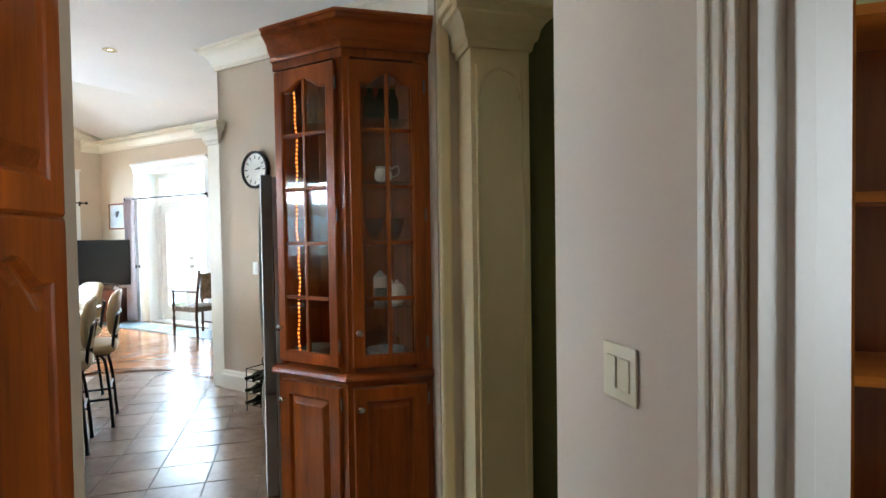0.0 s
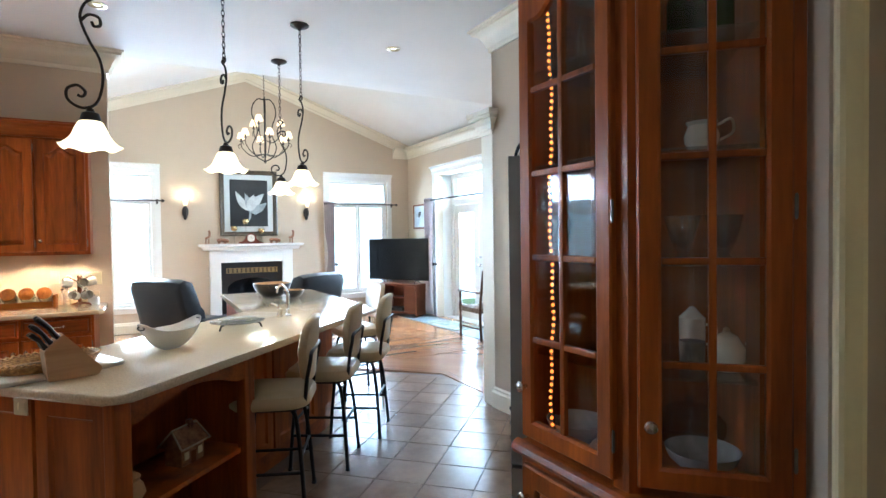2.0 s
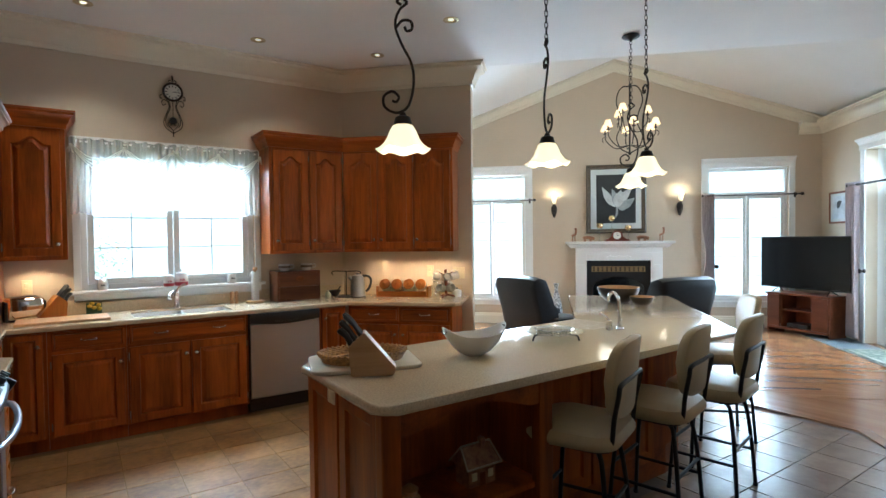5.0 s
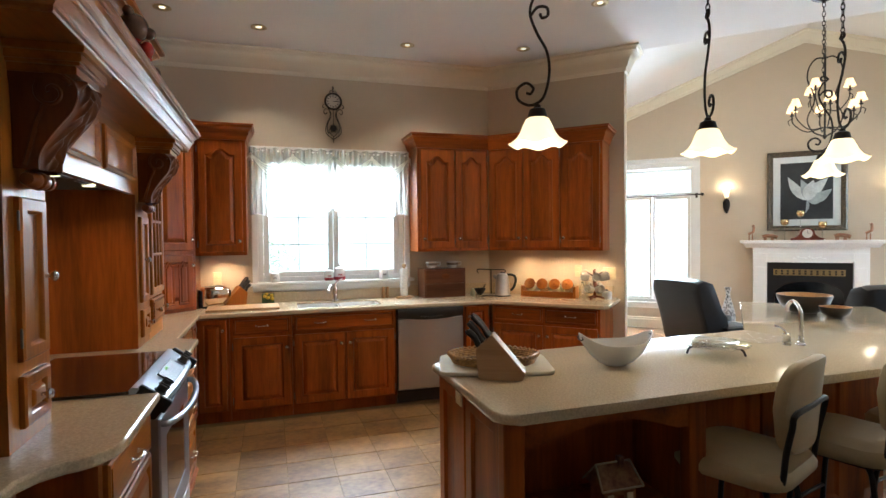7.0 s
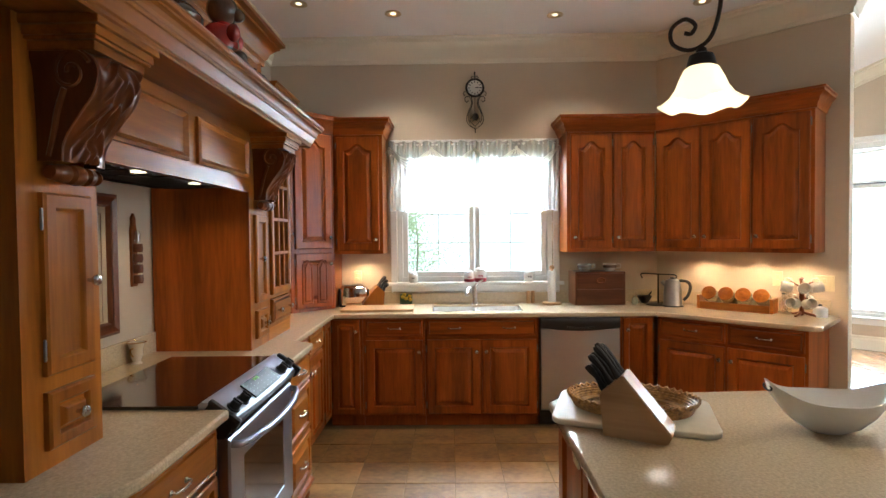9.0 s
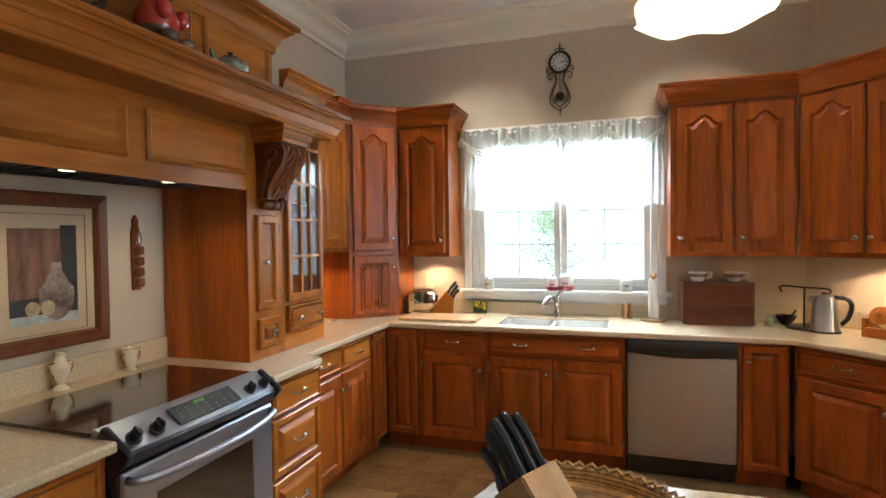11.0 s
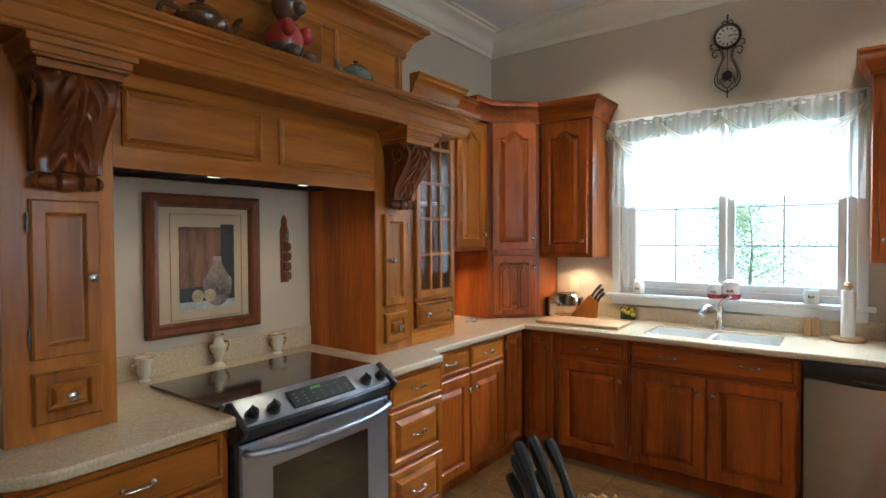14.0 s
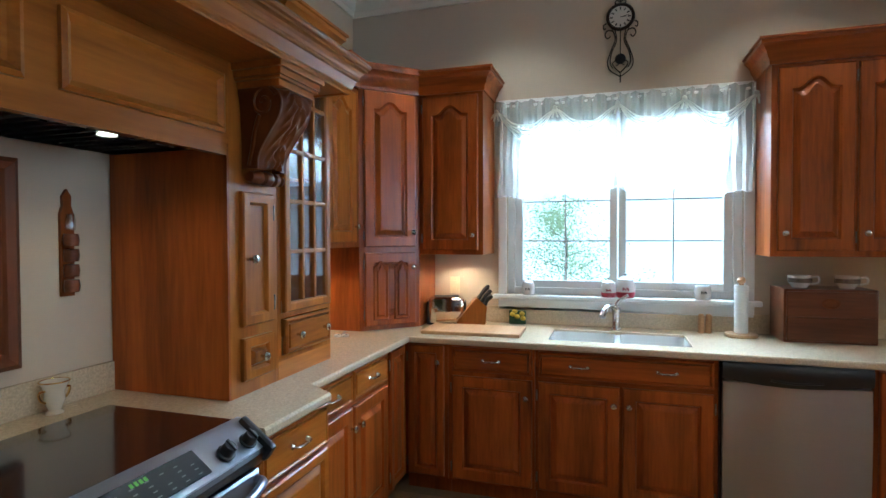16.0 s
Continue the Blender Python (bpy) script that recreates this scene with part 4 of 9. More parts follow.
for x in (2.45, 2.9):
    bm = bm_new()
    lathe(bm, [(0, 1.770), (0.026, 1.770), (0.030, 1.784), (0, 1.785)], 14, (x, 0.12, 0))
    part("hood_lamp", bm, BULB, h)
    spot_light("hood_lamp_glow", AT_HOOD @ Vector((x, 0.12, 1.755)), 4.0, (1.0, 0.74, 0.44), 150)


def corbel(x0, x1):
    """A carved bracket: scroll profile with acanthus leaves, stepped cap and a turned drop."""
    w, xc = x1 - x0, (x0 + x1) / 2
    bm = bm_new()
    side = smooth_line([(0, -0.135, 1.998), (0, -0.160, 1.975), (0, -0.166, 1.94), (0, -0.150, 1.895), (0, -0.116, 1.85), (0, -0.084, 1.805), (0, -0.064, 1.765), (0, -0.060, 1.722)], 14)
    nx = 65
    grid = []
    for k, p in enumerate(side):
        s = k / (len(side) - 1)
        row = []
        for i in range(nx):
            q = i / (nx - 1) * 2 - 1
            d = abs(q)
            spread = 0.74 - 0.30 * s + 0.10 * math.sin(9 * s)                     # outline of the great leaf
            inside_leaf = 1 / (1 + math.exp((d - spread) * 26))
            vein = 0.5 + 0.5 * math.sin(2 * math.pi * (4.6 * s - 1.7 * d + 0.25 * math.sin(6 * d)))
            curl = max(0.0, vein) ** 2.2 * (0.35 + 0.65 * min(1, d / 0.3))
            rib = math.exp(-(d / 0.055) ** 2) - 0.7 * math.exp(-((d - 0.12) / 0.05) ** 2)
            tip = math.exp(-((s - 0.90) / 0.07) ** 2 - (d / 0.34) ** 2)
            eye = math.exp(-((s - 0.10) / 0.06) ** 2 - ((d - 0.72) / 0.16) ** 2)
            edge = math.exp(-((d - 0.96) / 0.05) ** 2)
            lobe = inside_leaf * (0.006 + 0.015 * curl + 0.008 * rib) + 0.014 * tip + 0.011 * eye + 0.004 * edge
            narrow = 1 - 0.16 * s - 0.05 * math.sin(math.pi * s) + 0.04 * math.exp(-((s - 0.1) / 0.1) ** 2)
            row.append(bm.verts.new((xc + q * w / 2 * narrow, p.y - lobe - 0.006 * (1 - q * q), p.z + 0.25 * lobe)))
        grid.append(row)
    for a, b in zip(grid, grid[1:]):
        for i in range(nx - 1):
            bm.faces.new((a[i], a[i + 1], b[i + 1], b[i]))
    for e in (0, nx - 1):
        back = [bm.verts.new((grid[k][e].co.x, 0.0, grid[k][e].co.z)) for k in range(len(side))]
        for k in range(len(side) - 1):
            bm.faces.new((grid[k][e], grid[k + 1][e], back[k + 1], back[k]))
    for sx in (x0 - 0.001, x1 + 0.001):
        inward = 0.012 if sx < xc else -0.012
        spiral = [(sx, -0.105 + (0.008 + 0.0050 * a) * math.cos(a), 1.945 + (0.009 + 0.0054 * a) * math.sin(a)) for a in np.linspace(0, 9, 40)]
        tube(bm, spiral, 0.006, 6)
        tube(bm, smooth_line([(sx + inward * 0.3, -0.085, 1.905), (sx + inward * 0.8, -0.062, 1.85), (sx + inward * 1.4, -0.045, 1.79), (sx + inward * 1.6, -0.03, 1.735)], 6), 0.008, 6)
    c = part("corbel", bm, CHERRY_DARK, h, "carved dark cherry acanthus corbel", smooth=True)
    bm = bm_new()
    for d, z, hh in ((0.172, 1.998, 0.024), (0.184, 2.022, 0.010), (0.190, 2.032, 0.024), (0.202, 2.056, 0.024)):
        box(bm, x0 - (d - 0.165), -d, z, x1 + (d - 0.165), 0.0, z + hh, 0.003)
    part("cap", bm, HONEY_X, c, "stepped honey wood cap")
    bm = bm_new()
    prof = [(0, 0), (0.018, 0), (0.022, 0.012), (0.014, 0.02), (0.024, 0.035), (0.026, 0.06), (0.014, 0.072), (0.026, 0.084), (0.029, 0.105), (0.026, 0.126), (0.014, 0.138), (0.026, 0.15), (0.024, 0.175), (0.014, 0.19), (0.022, 0.198), (0.018, 0.21), (0, 0.21)]
    lathe(bm, [(r, z * w * 0.90 / 0.21) for r, z in prof], 14)
    bmesh.ops.transform(bm, matrix=pose(x0 + 0.01, -0.035, 1.694, 0, 90, 0), verts=bm.verts[:])
    part("drop", bm, CHERRY_DARK, c, smooth=True)


corbel(1.775, 1.985)
corbel(3.315, 3.525)

# glazed cabinet
g = thing("display_cabinet", "honey-cherry wall cabinet with a glazed muntin door", "cabinet", AT_HOOD)
bm = bm_new()
for x0, y0, z0, x1, y1, z1 in ((3.537, 0, 0.985, 3.56, 0.50, 2.31), (3.925, 0, 0.985, 3.948, 0.50, 2.31), (3.56, 0, 1.155, 3.925, 0.5, 1.175), (3.56, 0, 2.28, 3.925, 0.5, 2.31), (3.56, 0.47, 0.985, 3.925, 0.5, 2.31), (3.56, 0.0, 0.985, 3.925, 0.5, 1.005), (3.56, 0.06, 1.72, 3.925, 0.48, 1.735)):
    box(bm, x0, y0, z0, x1, y1, z1)
part("body", bm, HONEY, g)
front(g, "drawer", 3.57, 1.01, 3.918, 1.15, 0, "kk", HONEY_X)
box_bm = bm_new()
box(box_bm, 3.537, 0.0, CT1 + 0.001, 3.948, 0.48, 0.985)
part("plinth", box_bm, HONEY_X, g)


def glazed_door(parent, x0, z0, x1, z1, cols, rows, material, y=0.0, rail=0.045, arch=0.0, at=None):
    w, hh = x1 - x0, z1 - z0
    bm = bm_new()
    o = front_outline
    loft(bm, [o(w, hh, 0, 0, 0), o(w, hh, 0, 0, -0.016), o(w, hh, 0.005, 0, -0.021), o(w, hh, rail - 0.008, arch, -0.021), o(w, hh, rail, arch, -0.014), o(w, hh, rail, arch, 0.0), o(w, hh, 0, 0, 0)])
    d = part("door", bm, material, parent, at=(at or Matrix.Identity(4)) @ pose(x0, y, z0))
    for i in range(1, cols):
        bm = bm_new()
        x = rail + (w - 2 * rail) * i / cols
        box(bm, x - 0.009, -0.019, rail, x + 0.009, -0.002, hh - rail, 0.004)
        part("muntin", bm, material, d)
    for k in range(1, rows):
        bm = bm_new()
        z = rail + (hh - 2 * rail) * k / rows
        box(bm, rail, -0.018, z - 0.009, w - rail, -0.003, z + 0.009, 0.004)
        part("muntin", bm, material, d)
    bm = bm_new()
    box(bm, rail - 0.005, -0.009, rail - 0.005, w - rail + 0.005, -0.006, hh - rail + 0.005)
    p = part("pane", bm, GLASS, d)
    p.visible_shadow = False
    return d


glazed_door(g, 3.565, 1.178, 3.922, 2.278, 3, 5, HONEY, rail=0.04)
cabinet_crown(g, [(3.537, 0.0), (3.948, 0.0), (3.948, 0.19)], 2.305, HONEY_X)


def led_string(parent, x, y, z0, z1, n):
    """A string of small amber lights up the inside of a cabinet."""
    bm = bm_new()
    sway = lambda z: 0.006 * math.sin(z * 11) + 0.003 * math.sin(z * 37)
    tube(bm, [(x + sway(z), y, z) for z in np.linspace(z0, z1, 30)], 0.004, 6)
    s = part("light_cord", bm, BLACK, parent)
    bm = bm_new()
    for k in range(n):
        z = z0 + (z1 - z0) * (k + 0.5) / n
        lathe(bm, [(0, -0.006), (0.005, -0.003), (0.005, 0.003), (0, 0.006)], 6, (x + sway(z), y - 0.006, z))
    part("led_lights", bm, LED, s, "glowing amber light string")


led_string(g, 3.572, 0.03, 1.2, 2.26, 40)

# ---- range ----
r = thing("range", "slide-in stainless electric range with black glass cooktop", "range", AT_RANGE_FRONT)
X0, X1 = 2.288, 3.063
bm = bm_new()
box(bm, X0, 0.0, 0.02, X1, 0.55, 0.905)
part("body", bm, BLACK, r)
bm = bm_new()
box(bm, X0 - 0.012, 0.06, 0.914, X1 + 0.012, 0.565, 0.926, 0.003)
part("cooktop", bm, BLACK_GLASS, r, "black glass cooktop")
bm = bm_new()
prof = [(0.065, 0.925), (0.05, 0.938), (0.03, 0.935), (-0.055, 0.872), (-0.060, 0.852), (0.0, 0.83), (0.065, 0.83)]
rings = []
for k, x in enumerate(np.linspace(X0 - 0.004, X1 + 0.004, 13)):
    bow = 0.018 * math.sin(math.pi * k / 12)
    rings.append([(x, y - (bow if y < 0.0 else 0), z) for y, z in prof])
loft(bm, rings, True, True)
panel = part("control_panel", bm, RANGE_STEEL, r, "brushed grey steel control panel", smooth=True)
SL = pose(0, 0, 0) @ Matrix.Translation(((X0 + X1) / 2, -0.020, 0.905)) @ pose(0, 0, 0, 36.5, 0, 0)   # on the sloping face
for x0, x1 in ((-0.393, -0.365), (0.365, 0.393)):
    bm = bm_new()
    box(bm, x0, -0.082, -0.045, x1, 0.058, 0.012, 0.012)
    part("end_cap", bm, BLACK, r, at=SL)
bm = bm_new()
box(bm, -0.155, -0.045, 0.003, 0.155, 0.035, 0.009, 0.002)
disp = part("display", bm, TOUCH_GLASS, panel, "black touch control display", at=SL)
GLOW = mat("green_display", (0.1, 0.3, 0.03), emit=0.10, emit_rgb=(0.45, 1.0, 0.05))
GREY_PRINT = mat("grey_print", (0.16, 0.16, 0.16), rough=0.5)
bm = bm_new()
for k in range(4):
    box(bm, 0.005 - k * 0.013, 0.015, 0.009, -0.003 - k * 0.013, 0.027, 0.0098)
part("clock_digits", bm, GLOW, panel, at=SL)
bm = bm_new()
for i in range(7):
    for j in range(4):
        if (i * 5 + j * 3) % 7 != 2:
            x = 0.13 - i * 0.042
            box(bm, x, -0.036 + j * 0.016, 0.009, x - 0.012, -0.033 + j * 0.016, 0.0096)
part("key_marks", bm, GREY_PRINT, panel, at=SL)
for x in (-0.325, -0.235, 0.235, 0.325):
    bm = bm_new()
    lathe(bm, [(0.026, 0), (0.026, 0.004), (0.021, 0.006), (0.019, 0.026), (0.016, 0.030), (0, 0.030)], 18)
    box(bm, -0.004, -0.019, 0.028, 0.004, 0.019, 0.036, 0.002)
    part("knob", bm, BLACK, panel, "black range knob", smooth=True, at=SL @ pose(x, -0.018, 0.003))
bm = bm_new()
rings = []
for k, x in enumerate(np.linspace(X0 - 0.006, X1 + 0.006, 13)):
    bow = 0.018 * math.sin(math.pi * k / 12)
    rings.append([(x, y - (bow if y < -0.03 else 0), z) for y, z in [(0.0, 0.868), (-0.056, 0.868), (-0.062, 0.858), (-0.056, 0.838), (-0.030, 0.806), (0.0, 0.806)]])
loft(bm, rings, True, True)
part("lower_trim", bm, BLACK, r, "glossy black trim under the control panel", smooth=True)
bm = bm_new()
o = lambda i, j, y: [(X0 + 0.012 + i, y, 0.235 + j), (X1 - 0.012 - i, y, 0.235 + j), (X1 - 0.012 - i, y, 0.80 - j), (X0 + 0.012 + i, y, 0.80 - j)]
loft(bm, [o(0, 0, 0), o(0, 0, -0.035), o(0.008, 0.008, -0.042), o(0.13, 0.11, -0.042), o(0.135, 0.115, -0.036)], cap_start=True)
od = part("oven_door", bm, RANGE_STEEL, r, "grey steel oven door with window")
bm = bm_new()
box(bm, X0 + 0.14, -0.039, 0.345, X1 - 0.14, -0.03, 0.69, 0.003)
part("oven_window", bm, BLACK_GLASS, od)
bm = bm_new()
tube(bm, smooth_line([(X0 + 0.03, -0.042, 0.775), (X0 + 0.05, -0.075, 0.772), (X0 + 0.2, -0.105, 0.765), ((X0 + X1) / 2, -0.115, 0.762), (X1 - 0.2, -0.105, 0.765), (X1 - 0.05, -0.075, 0.772), (X1 - 0.03, -0.042, 0.775)], 5), 0.014, 10)
part("handle", bm, RANGE_STEEL, od, smooth=True)
bm = bm_new()
box(bm, X0 + 0.012, -0.04, 0.06, X1 - 0.012, 0.0, 0.222, 0.008)
part("drawer", bm, RANGE_STEEL, r)

# ---- island ----
isl = thing("island", "cherry wood kitchen island with an open bookcase end", "kitchen island")


def island_panel_wall(pts, z0=0.10, z1=0.876):
    bm = bm_new()
    prism(bm, pts, z0, z1)
    return bm


# bookcase end: an end panel, posts and shelves, open towards the hall side
bm = bm_new()
box(bm, -2.36, 2.60, 0.0, -1.64, 2.64, 0.876)
part("end_panel", bm, CHERRY, isl)
AT_END = pose(0, 2.60, 0)


def end_panel(x0, z0, x1, z1, at):
    bm = bm_new()
    o = lambda i, y: [(x0 + i, y, z0 + i), (x1 - i, y, z0 + i), (x1 - i, y, z1 - i), (x0 + i, y, z1 - i)]
    loft(bm, [o(0, -0.001), o(0, -0.016), o(0.06, -0.016), o(0.068, -0.006), o(0.075, -0.003)], cap_end=True)
    return part("framed_panel", bm, CHERRY, isl, at=at)


end_panel(-2.355, 0.02, -2.02, 0.868, AT_END)
end_panel(-2.00, 0.02, -1.65, 0.868, AT_END)
for y0, y1 in ((2.58, 2.66), (3.36, 3.44)):
    bm = bm_new()
    box(bm, -1.66, y0, 0.0, -1.605, y1, 0.876, 0.006)
    part("post", bm, CHERRY, isl)
bm = bm_new()
box(bm, -2.36, 2.64, 0.0, -2.00, 3.44, 0.876)
part("bookcase_back", bm, CHERRY, isl)
for z in (0.04, 0.385):
    bm = bm_new()
    box(bm, -2.0, 2.64, z, -1.64, 3.42, z + 0.025, 0.003)
    part("shelf", bm, CHERRY, isl)
bm = bm_new()
box(bm, -2.0, 3.40, 0.0, -1.64, 3.44, 0.876)
part("side_panel", bm, CHERRY, isl)
bm = bm_new()
n = 16
top = [(-1.612, y, 0.872) for y in np.linspace(2.66, 3.36, n)]
low = [(-1.612, y, 0.77 + 0.065 * math.sin(math.pi * min(1, max(0, (k / (n - 1) - 0.08) / 0.84)))) for k, y in enumerate(np.linspace(2.66, 3.36, n))]
f0 = [bm.verts.new(p) for p in top] + [bm.verts.new(p) for p in low]
b0 = [bm.verts.new((p[0] - 0.02, p[1], p[2])) for p in top + low]
for k in range(n - 1):
    bm.faces.new((f0[k], f0[k + 1], f0[n + k + 1], f0[n + k]))
    bm.faces.new((b0[k + 1], b0[k], b0[n + k], b0[n + k + 1]))
    bm.faces.new((f0[n + k], f0[n + k + 1], b0[n + k + 1], b0[n + k]))
part("arched_rail", bm, CHERRY_X, isl)
# long body, set back under the overhang, and the angled far wing
bm = bm_new()
prism(bm, [(-2.36, 3.44), (-1.90, 3.44), tuple(uv(2.12, 4.85).xy), tuple(uv(2.12, 6.53).xy), tuple(uv(1.54, 6.53).xy), tuple(uv(1.54, 5.05).xy), (-2.40, 4.65)], 0.0, 0.876)
part("body", bm, CHERRY, isl)
for y0, y1 in ((3.46, 4.02), (4.04, 4.60)):
    end_panel(y0, 0.12, y1, 0.86, pose(-1.90, 0, 0, 0, 0, 90))
bm = bm_new()
sweep(bm, [(-o, u) for o, u in BASE], [tuple(uv(2.12, 6.53).to_3d()), tuple(uv(2.12, 4.85).to_3d()), (-1.90, 4.74, 0), (-1.90, 3.44, 0)])
part("plinth", bm, CHERRY_X, isl)
bm = bm_new()
box(bm, -2.105, 2.578, 0.80, -2.035, 2.585, 0.872, 0.003)
outl = part("outlet", bm, IVORY, isl, "ivory power outlet")
bm = bm_new()
for dx in (-0.018, 0.018):
    box(bm, -2.07 + dx - 0.011, 2.575, 0.82, -2.07 + dx + 0.011, 2.579, 0.852, 0.001)
part("socket", bm, IVORY, outl)

bm = bm_new()
top_poly = ([(-2.34, 2.545)] + arc(-1.62, 2.615, 0.07, -90, 0, 6) + [(-1.57, 3.8), tuple(uv(2.44, 4.68).xy), tuple(uv(2.44, 6.60).xy), tuple(uv(1.49, 6.60).xy), tuple(uv(1.49, 5.03).xy), (-2.43, 2.62)])
prism(bm, top_poly, 0.878, 0.916, 0.014)
solid("island_worktop", bm, COUNTER, "cream speckled stone-look top of the long bent island", "worktop", smooth=True)

# ---- tall glazed corner hutch ----
hu = thing("corner_hutch", "tall cherry corner hutch with two glazed muntin doors", "cabinet")
HL, HM, HR = Vector((-0.10, 2.70, 0)), Vector((0.20, 2.40, 0)), Vector((0.585, 2.40, 0))
HB = [(0.59, 2.40), (0.59, 2.98), (0.18, 2.98), (-0.10, 2.705)]


def hutch_plan(grow, z0, z1, name, material=None):
    bm = bm_new()
    g = grow
    pts = [(-0.10 - g, 2.70 - 0.4 * g), (0.20 - 0.4 * g, 2.40 - g), (0.59, 2.40 - g), (0.59, 2.98), (0.18, 2.98)]
    prism(bm, pts, z0, z1)
    return part(name, bm, material or CHERRY, hu)


hutch_plan(0.0, 0.10, 0.80, "base_body")
hutch_plan(-0.05, 0.0, 0.10, "toe_kick")
bm = bm_new()
sweep(bm, [(0, 0), (0.022, 0), (0.028, 0.012), (0.022, 0.028), (0.012, 0.036), (0, 0.04)][::-1], [(-0.115, 2.715, 0.80), (0.20, 2.40, 0.80), (0.59, 2.40, 0.80)][::-1])
part("waist_moulding", bm, CHERRY_X, hu)
hutch_plan(0.0, 0.801, 0.84, "waist")
for name, outline in (("back_panel", [(0.10, 2.88), (0.50, 2.88), (0.50, 2.90), (0.10, 2.90)]), ("side_panel", [(0.50, 2.42), (0.52, 2.42), (0.52, 2.90), (0.50, 2.90)]),
                      ("side_panel", [(-0.085, 2.715), (-0.07, 2.705), (0.115, 2.88), (0.10, 2.90)]), ("stile", [(0.5205, 2.40), (0.59, 2.40), (0.59, 2.95), (0.5205, 2.95)]),
                      ("stile", [(0.19, 2.415), (0.205, 2.40), (0.235, 2.40), (0.235, 2.43), (0.20, 2.45), (0.17, 2.43)])):
    bm = bm_new()
    prism(bm, outline, 0.84, 2.24)
    part(name, bm, CHERRY, hu)
hutch_plan(0.0, 2.24, 2.30, "top_board")
for z in (1.12, 1.405, 1.69, 1.975):
    hb = bm_new()
    prism(hb, [(-0.07, 2.70), (0.20, 2.432), (0.50, 2.432), (0.50, 2.88), (0.11, 2.88)], z, z + 0.008)
    part("glass_shelf", hb, GLASSWARE, hu)
bm = bm_new()
prof = [(0, -0.012), (0.012, -0.012), (0.016, 0.02), (0.026, 0.03), (0.034, 0.06), (0.058, 0.092), (0.066, 0.095), (0.066, 0.115), (0.076, 0.118), (0.076, 0.13), (0, 0.13)]
sweep(bm, [(-o, u) for o, u in prof], [(-0.10, 2.70, 2.29), (0.20, 2.40, 2.29), (0.59, 2.40, 2.29), (0.59, 2.46, 2.29)])
bm2 = bm_new()
prism(bm2, [(-0.13, 2.70), (0.19, 2.37), (0.60, 2.37), (0.59, 2.98), (0.18, 2.98)], 2.40, 2.42)
merge(bm, bm2)
part("crown", bm, CHERRY_X, hu, smooth=True)
AT_HL = Matrix.Translation(HL) @ pose(0, 0, 0, 0, 0, -45)
AT_HR = Matrix.Translation(HM) @ pose(0, 0, 0, 0, 0, 0)
for at, w, side in ((AT_HL, 0.424, "lt"), (AT_HR, 0.39, "lt")):
    x0, x1 = 0.025, w - 0.03
    d = glazed_door(hu, x0, 0.865, x1, 2.225, 2, 5, CHERRY, rail=0.055, arch=0.05, at=at)
    share("knob", KNOB, d, pose(0.028, -0.022, 0.16) @ OUT)
    for z in (0.1, 0.68, 1.26):
        share("hinge", HINGE, d, pose(x1 - x0 + 0.004, -0.012, z))
    d = front(hu, "door", x0, 0.13, x1, 0.775, 0, "lt", CHERRY, hinge="r")
    d.matrix_basis = at @ d.matrix_basis
led = thing("light_string", "string of glowing amber lights inside the glazed hutch", "light string", Matrix.Translation((-0.10, 2.70, 0)) @ pose(0, 0, 0, 0, 0, -45))
led_string(led, 0.108, 0.04, 0.86, 2.2, 66)

# refrigerator beside the hutch, seen edge-on
fr = thing("refrigerator", "stainless steel refrigerator with a dark side and bar handles", "refrigerator", pose(-0.185, 3.86, 0, 0, 0, -90))
bm = bm_new()
box(bm, 0.0, 0.06, 0.02, 0.84, 0.76, 1.775, 0.004)
part("body", bm, FRIDGE_GREY, fr)
for z0, z1 in ((0.05, 0.60), (0.615, 1.785)):
    bm = bm_new()
    rings = [[(x, y, z) for x, y in ((0.004, 0.055), (0.004, 0.0), (0.2, -0.018), (0.42, -0.024), (0.64, -0.018), (0.836, 0.0), (0.836, 0.055))] for z in (z0, z1)]
    loft(bm, rings, True, True)
    d = part("door", bm, STEEL, fr, "curved brushed steel door")
    bm = bm_new()
    tube(bm, smooth_line([(0.06, -0.005, z0 + 0.08), (0.06, -0.05, z0 + 0.12), (0.06, -0.062, (z0 + z1) / 2), (0.06, -0.05, z1 - 0.12), (0.06, -0.005, z1 - 0.08)], 5), 0.011, 8)
    part("handle", bm, STEEL, d, smooth=True)

# ---- windows, doors and the view outside ----
GROUND_Z = -0.55
bm = bm_new()
add_faces(bm, [(-400, -400, GROUND_Z), (400, -400, GROUND_Z), (400, 400, GROUND_Z), (-400, 400, GROUND_Z)], [(0, 1, 2, 3)])
structure("ground", bm, LAWN, "mown lawn round the house")

# Self-glowing sheets outside give the windows their blown-out brightness
VIEW_GLOW = bpy.data.materials.new("glowing_window_backdrop")
VIEW_GLOW.use_nodes = True
hn, hl = VIEW_GLOW.node_tree.nodes, VIEW_GLOW.node_tree.links
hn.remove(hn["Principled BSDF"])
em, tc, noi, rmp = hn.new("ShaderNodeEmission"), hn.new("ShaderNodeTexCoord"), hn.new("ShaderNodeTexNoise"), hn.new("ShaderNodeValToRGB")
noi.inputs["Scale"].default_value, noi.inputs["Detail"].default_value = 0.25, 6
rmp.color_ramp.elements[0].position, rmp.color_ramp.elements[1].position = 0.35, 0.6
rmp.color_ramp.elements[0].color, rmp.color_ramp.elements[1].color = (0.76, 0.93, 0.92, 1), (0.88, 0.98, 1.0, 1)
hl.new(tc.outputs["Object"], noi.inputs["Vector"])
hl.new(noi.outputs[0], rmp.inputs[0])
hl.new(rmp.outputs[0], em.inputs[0])
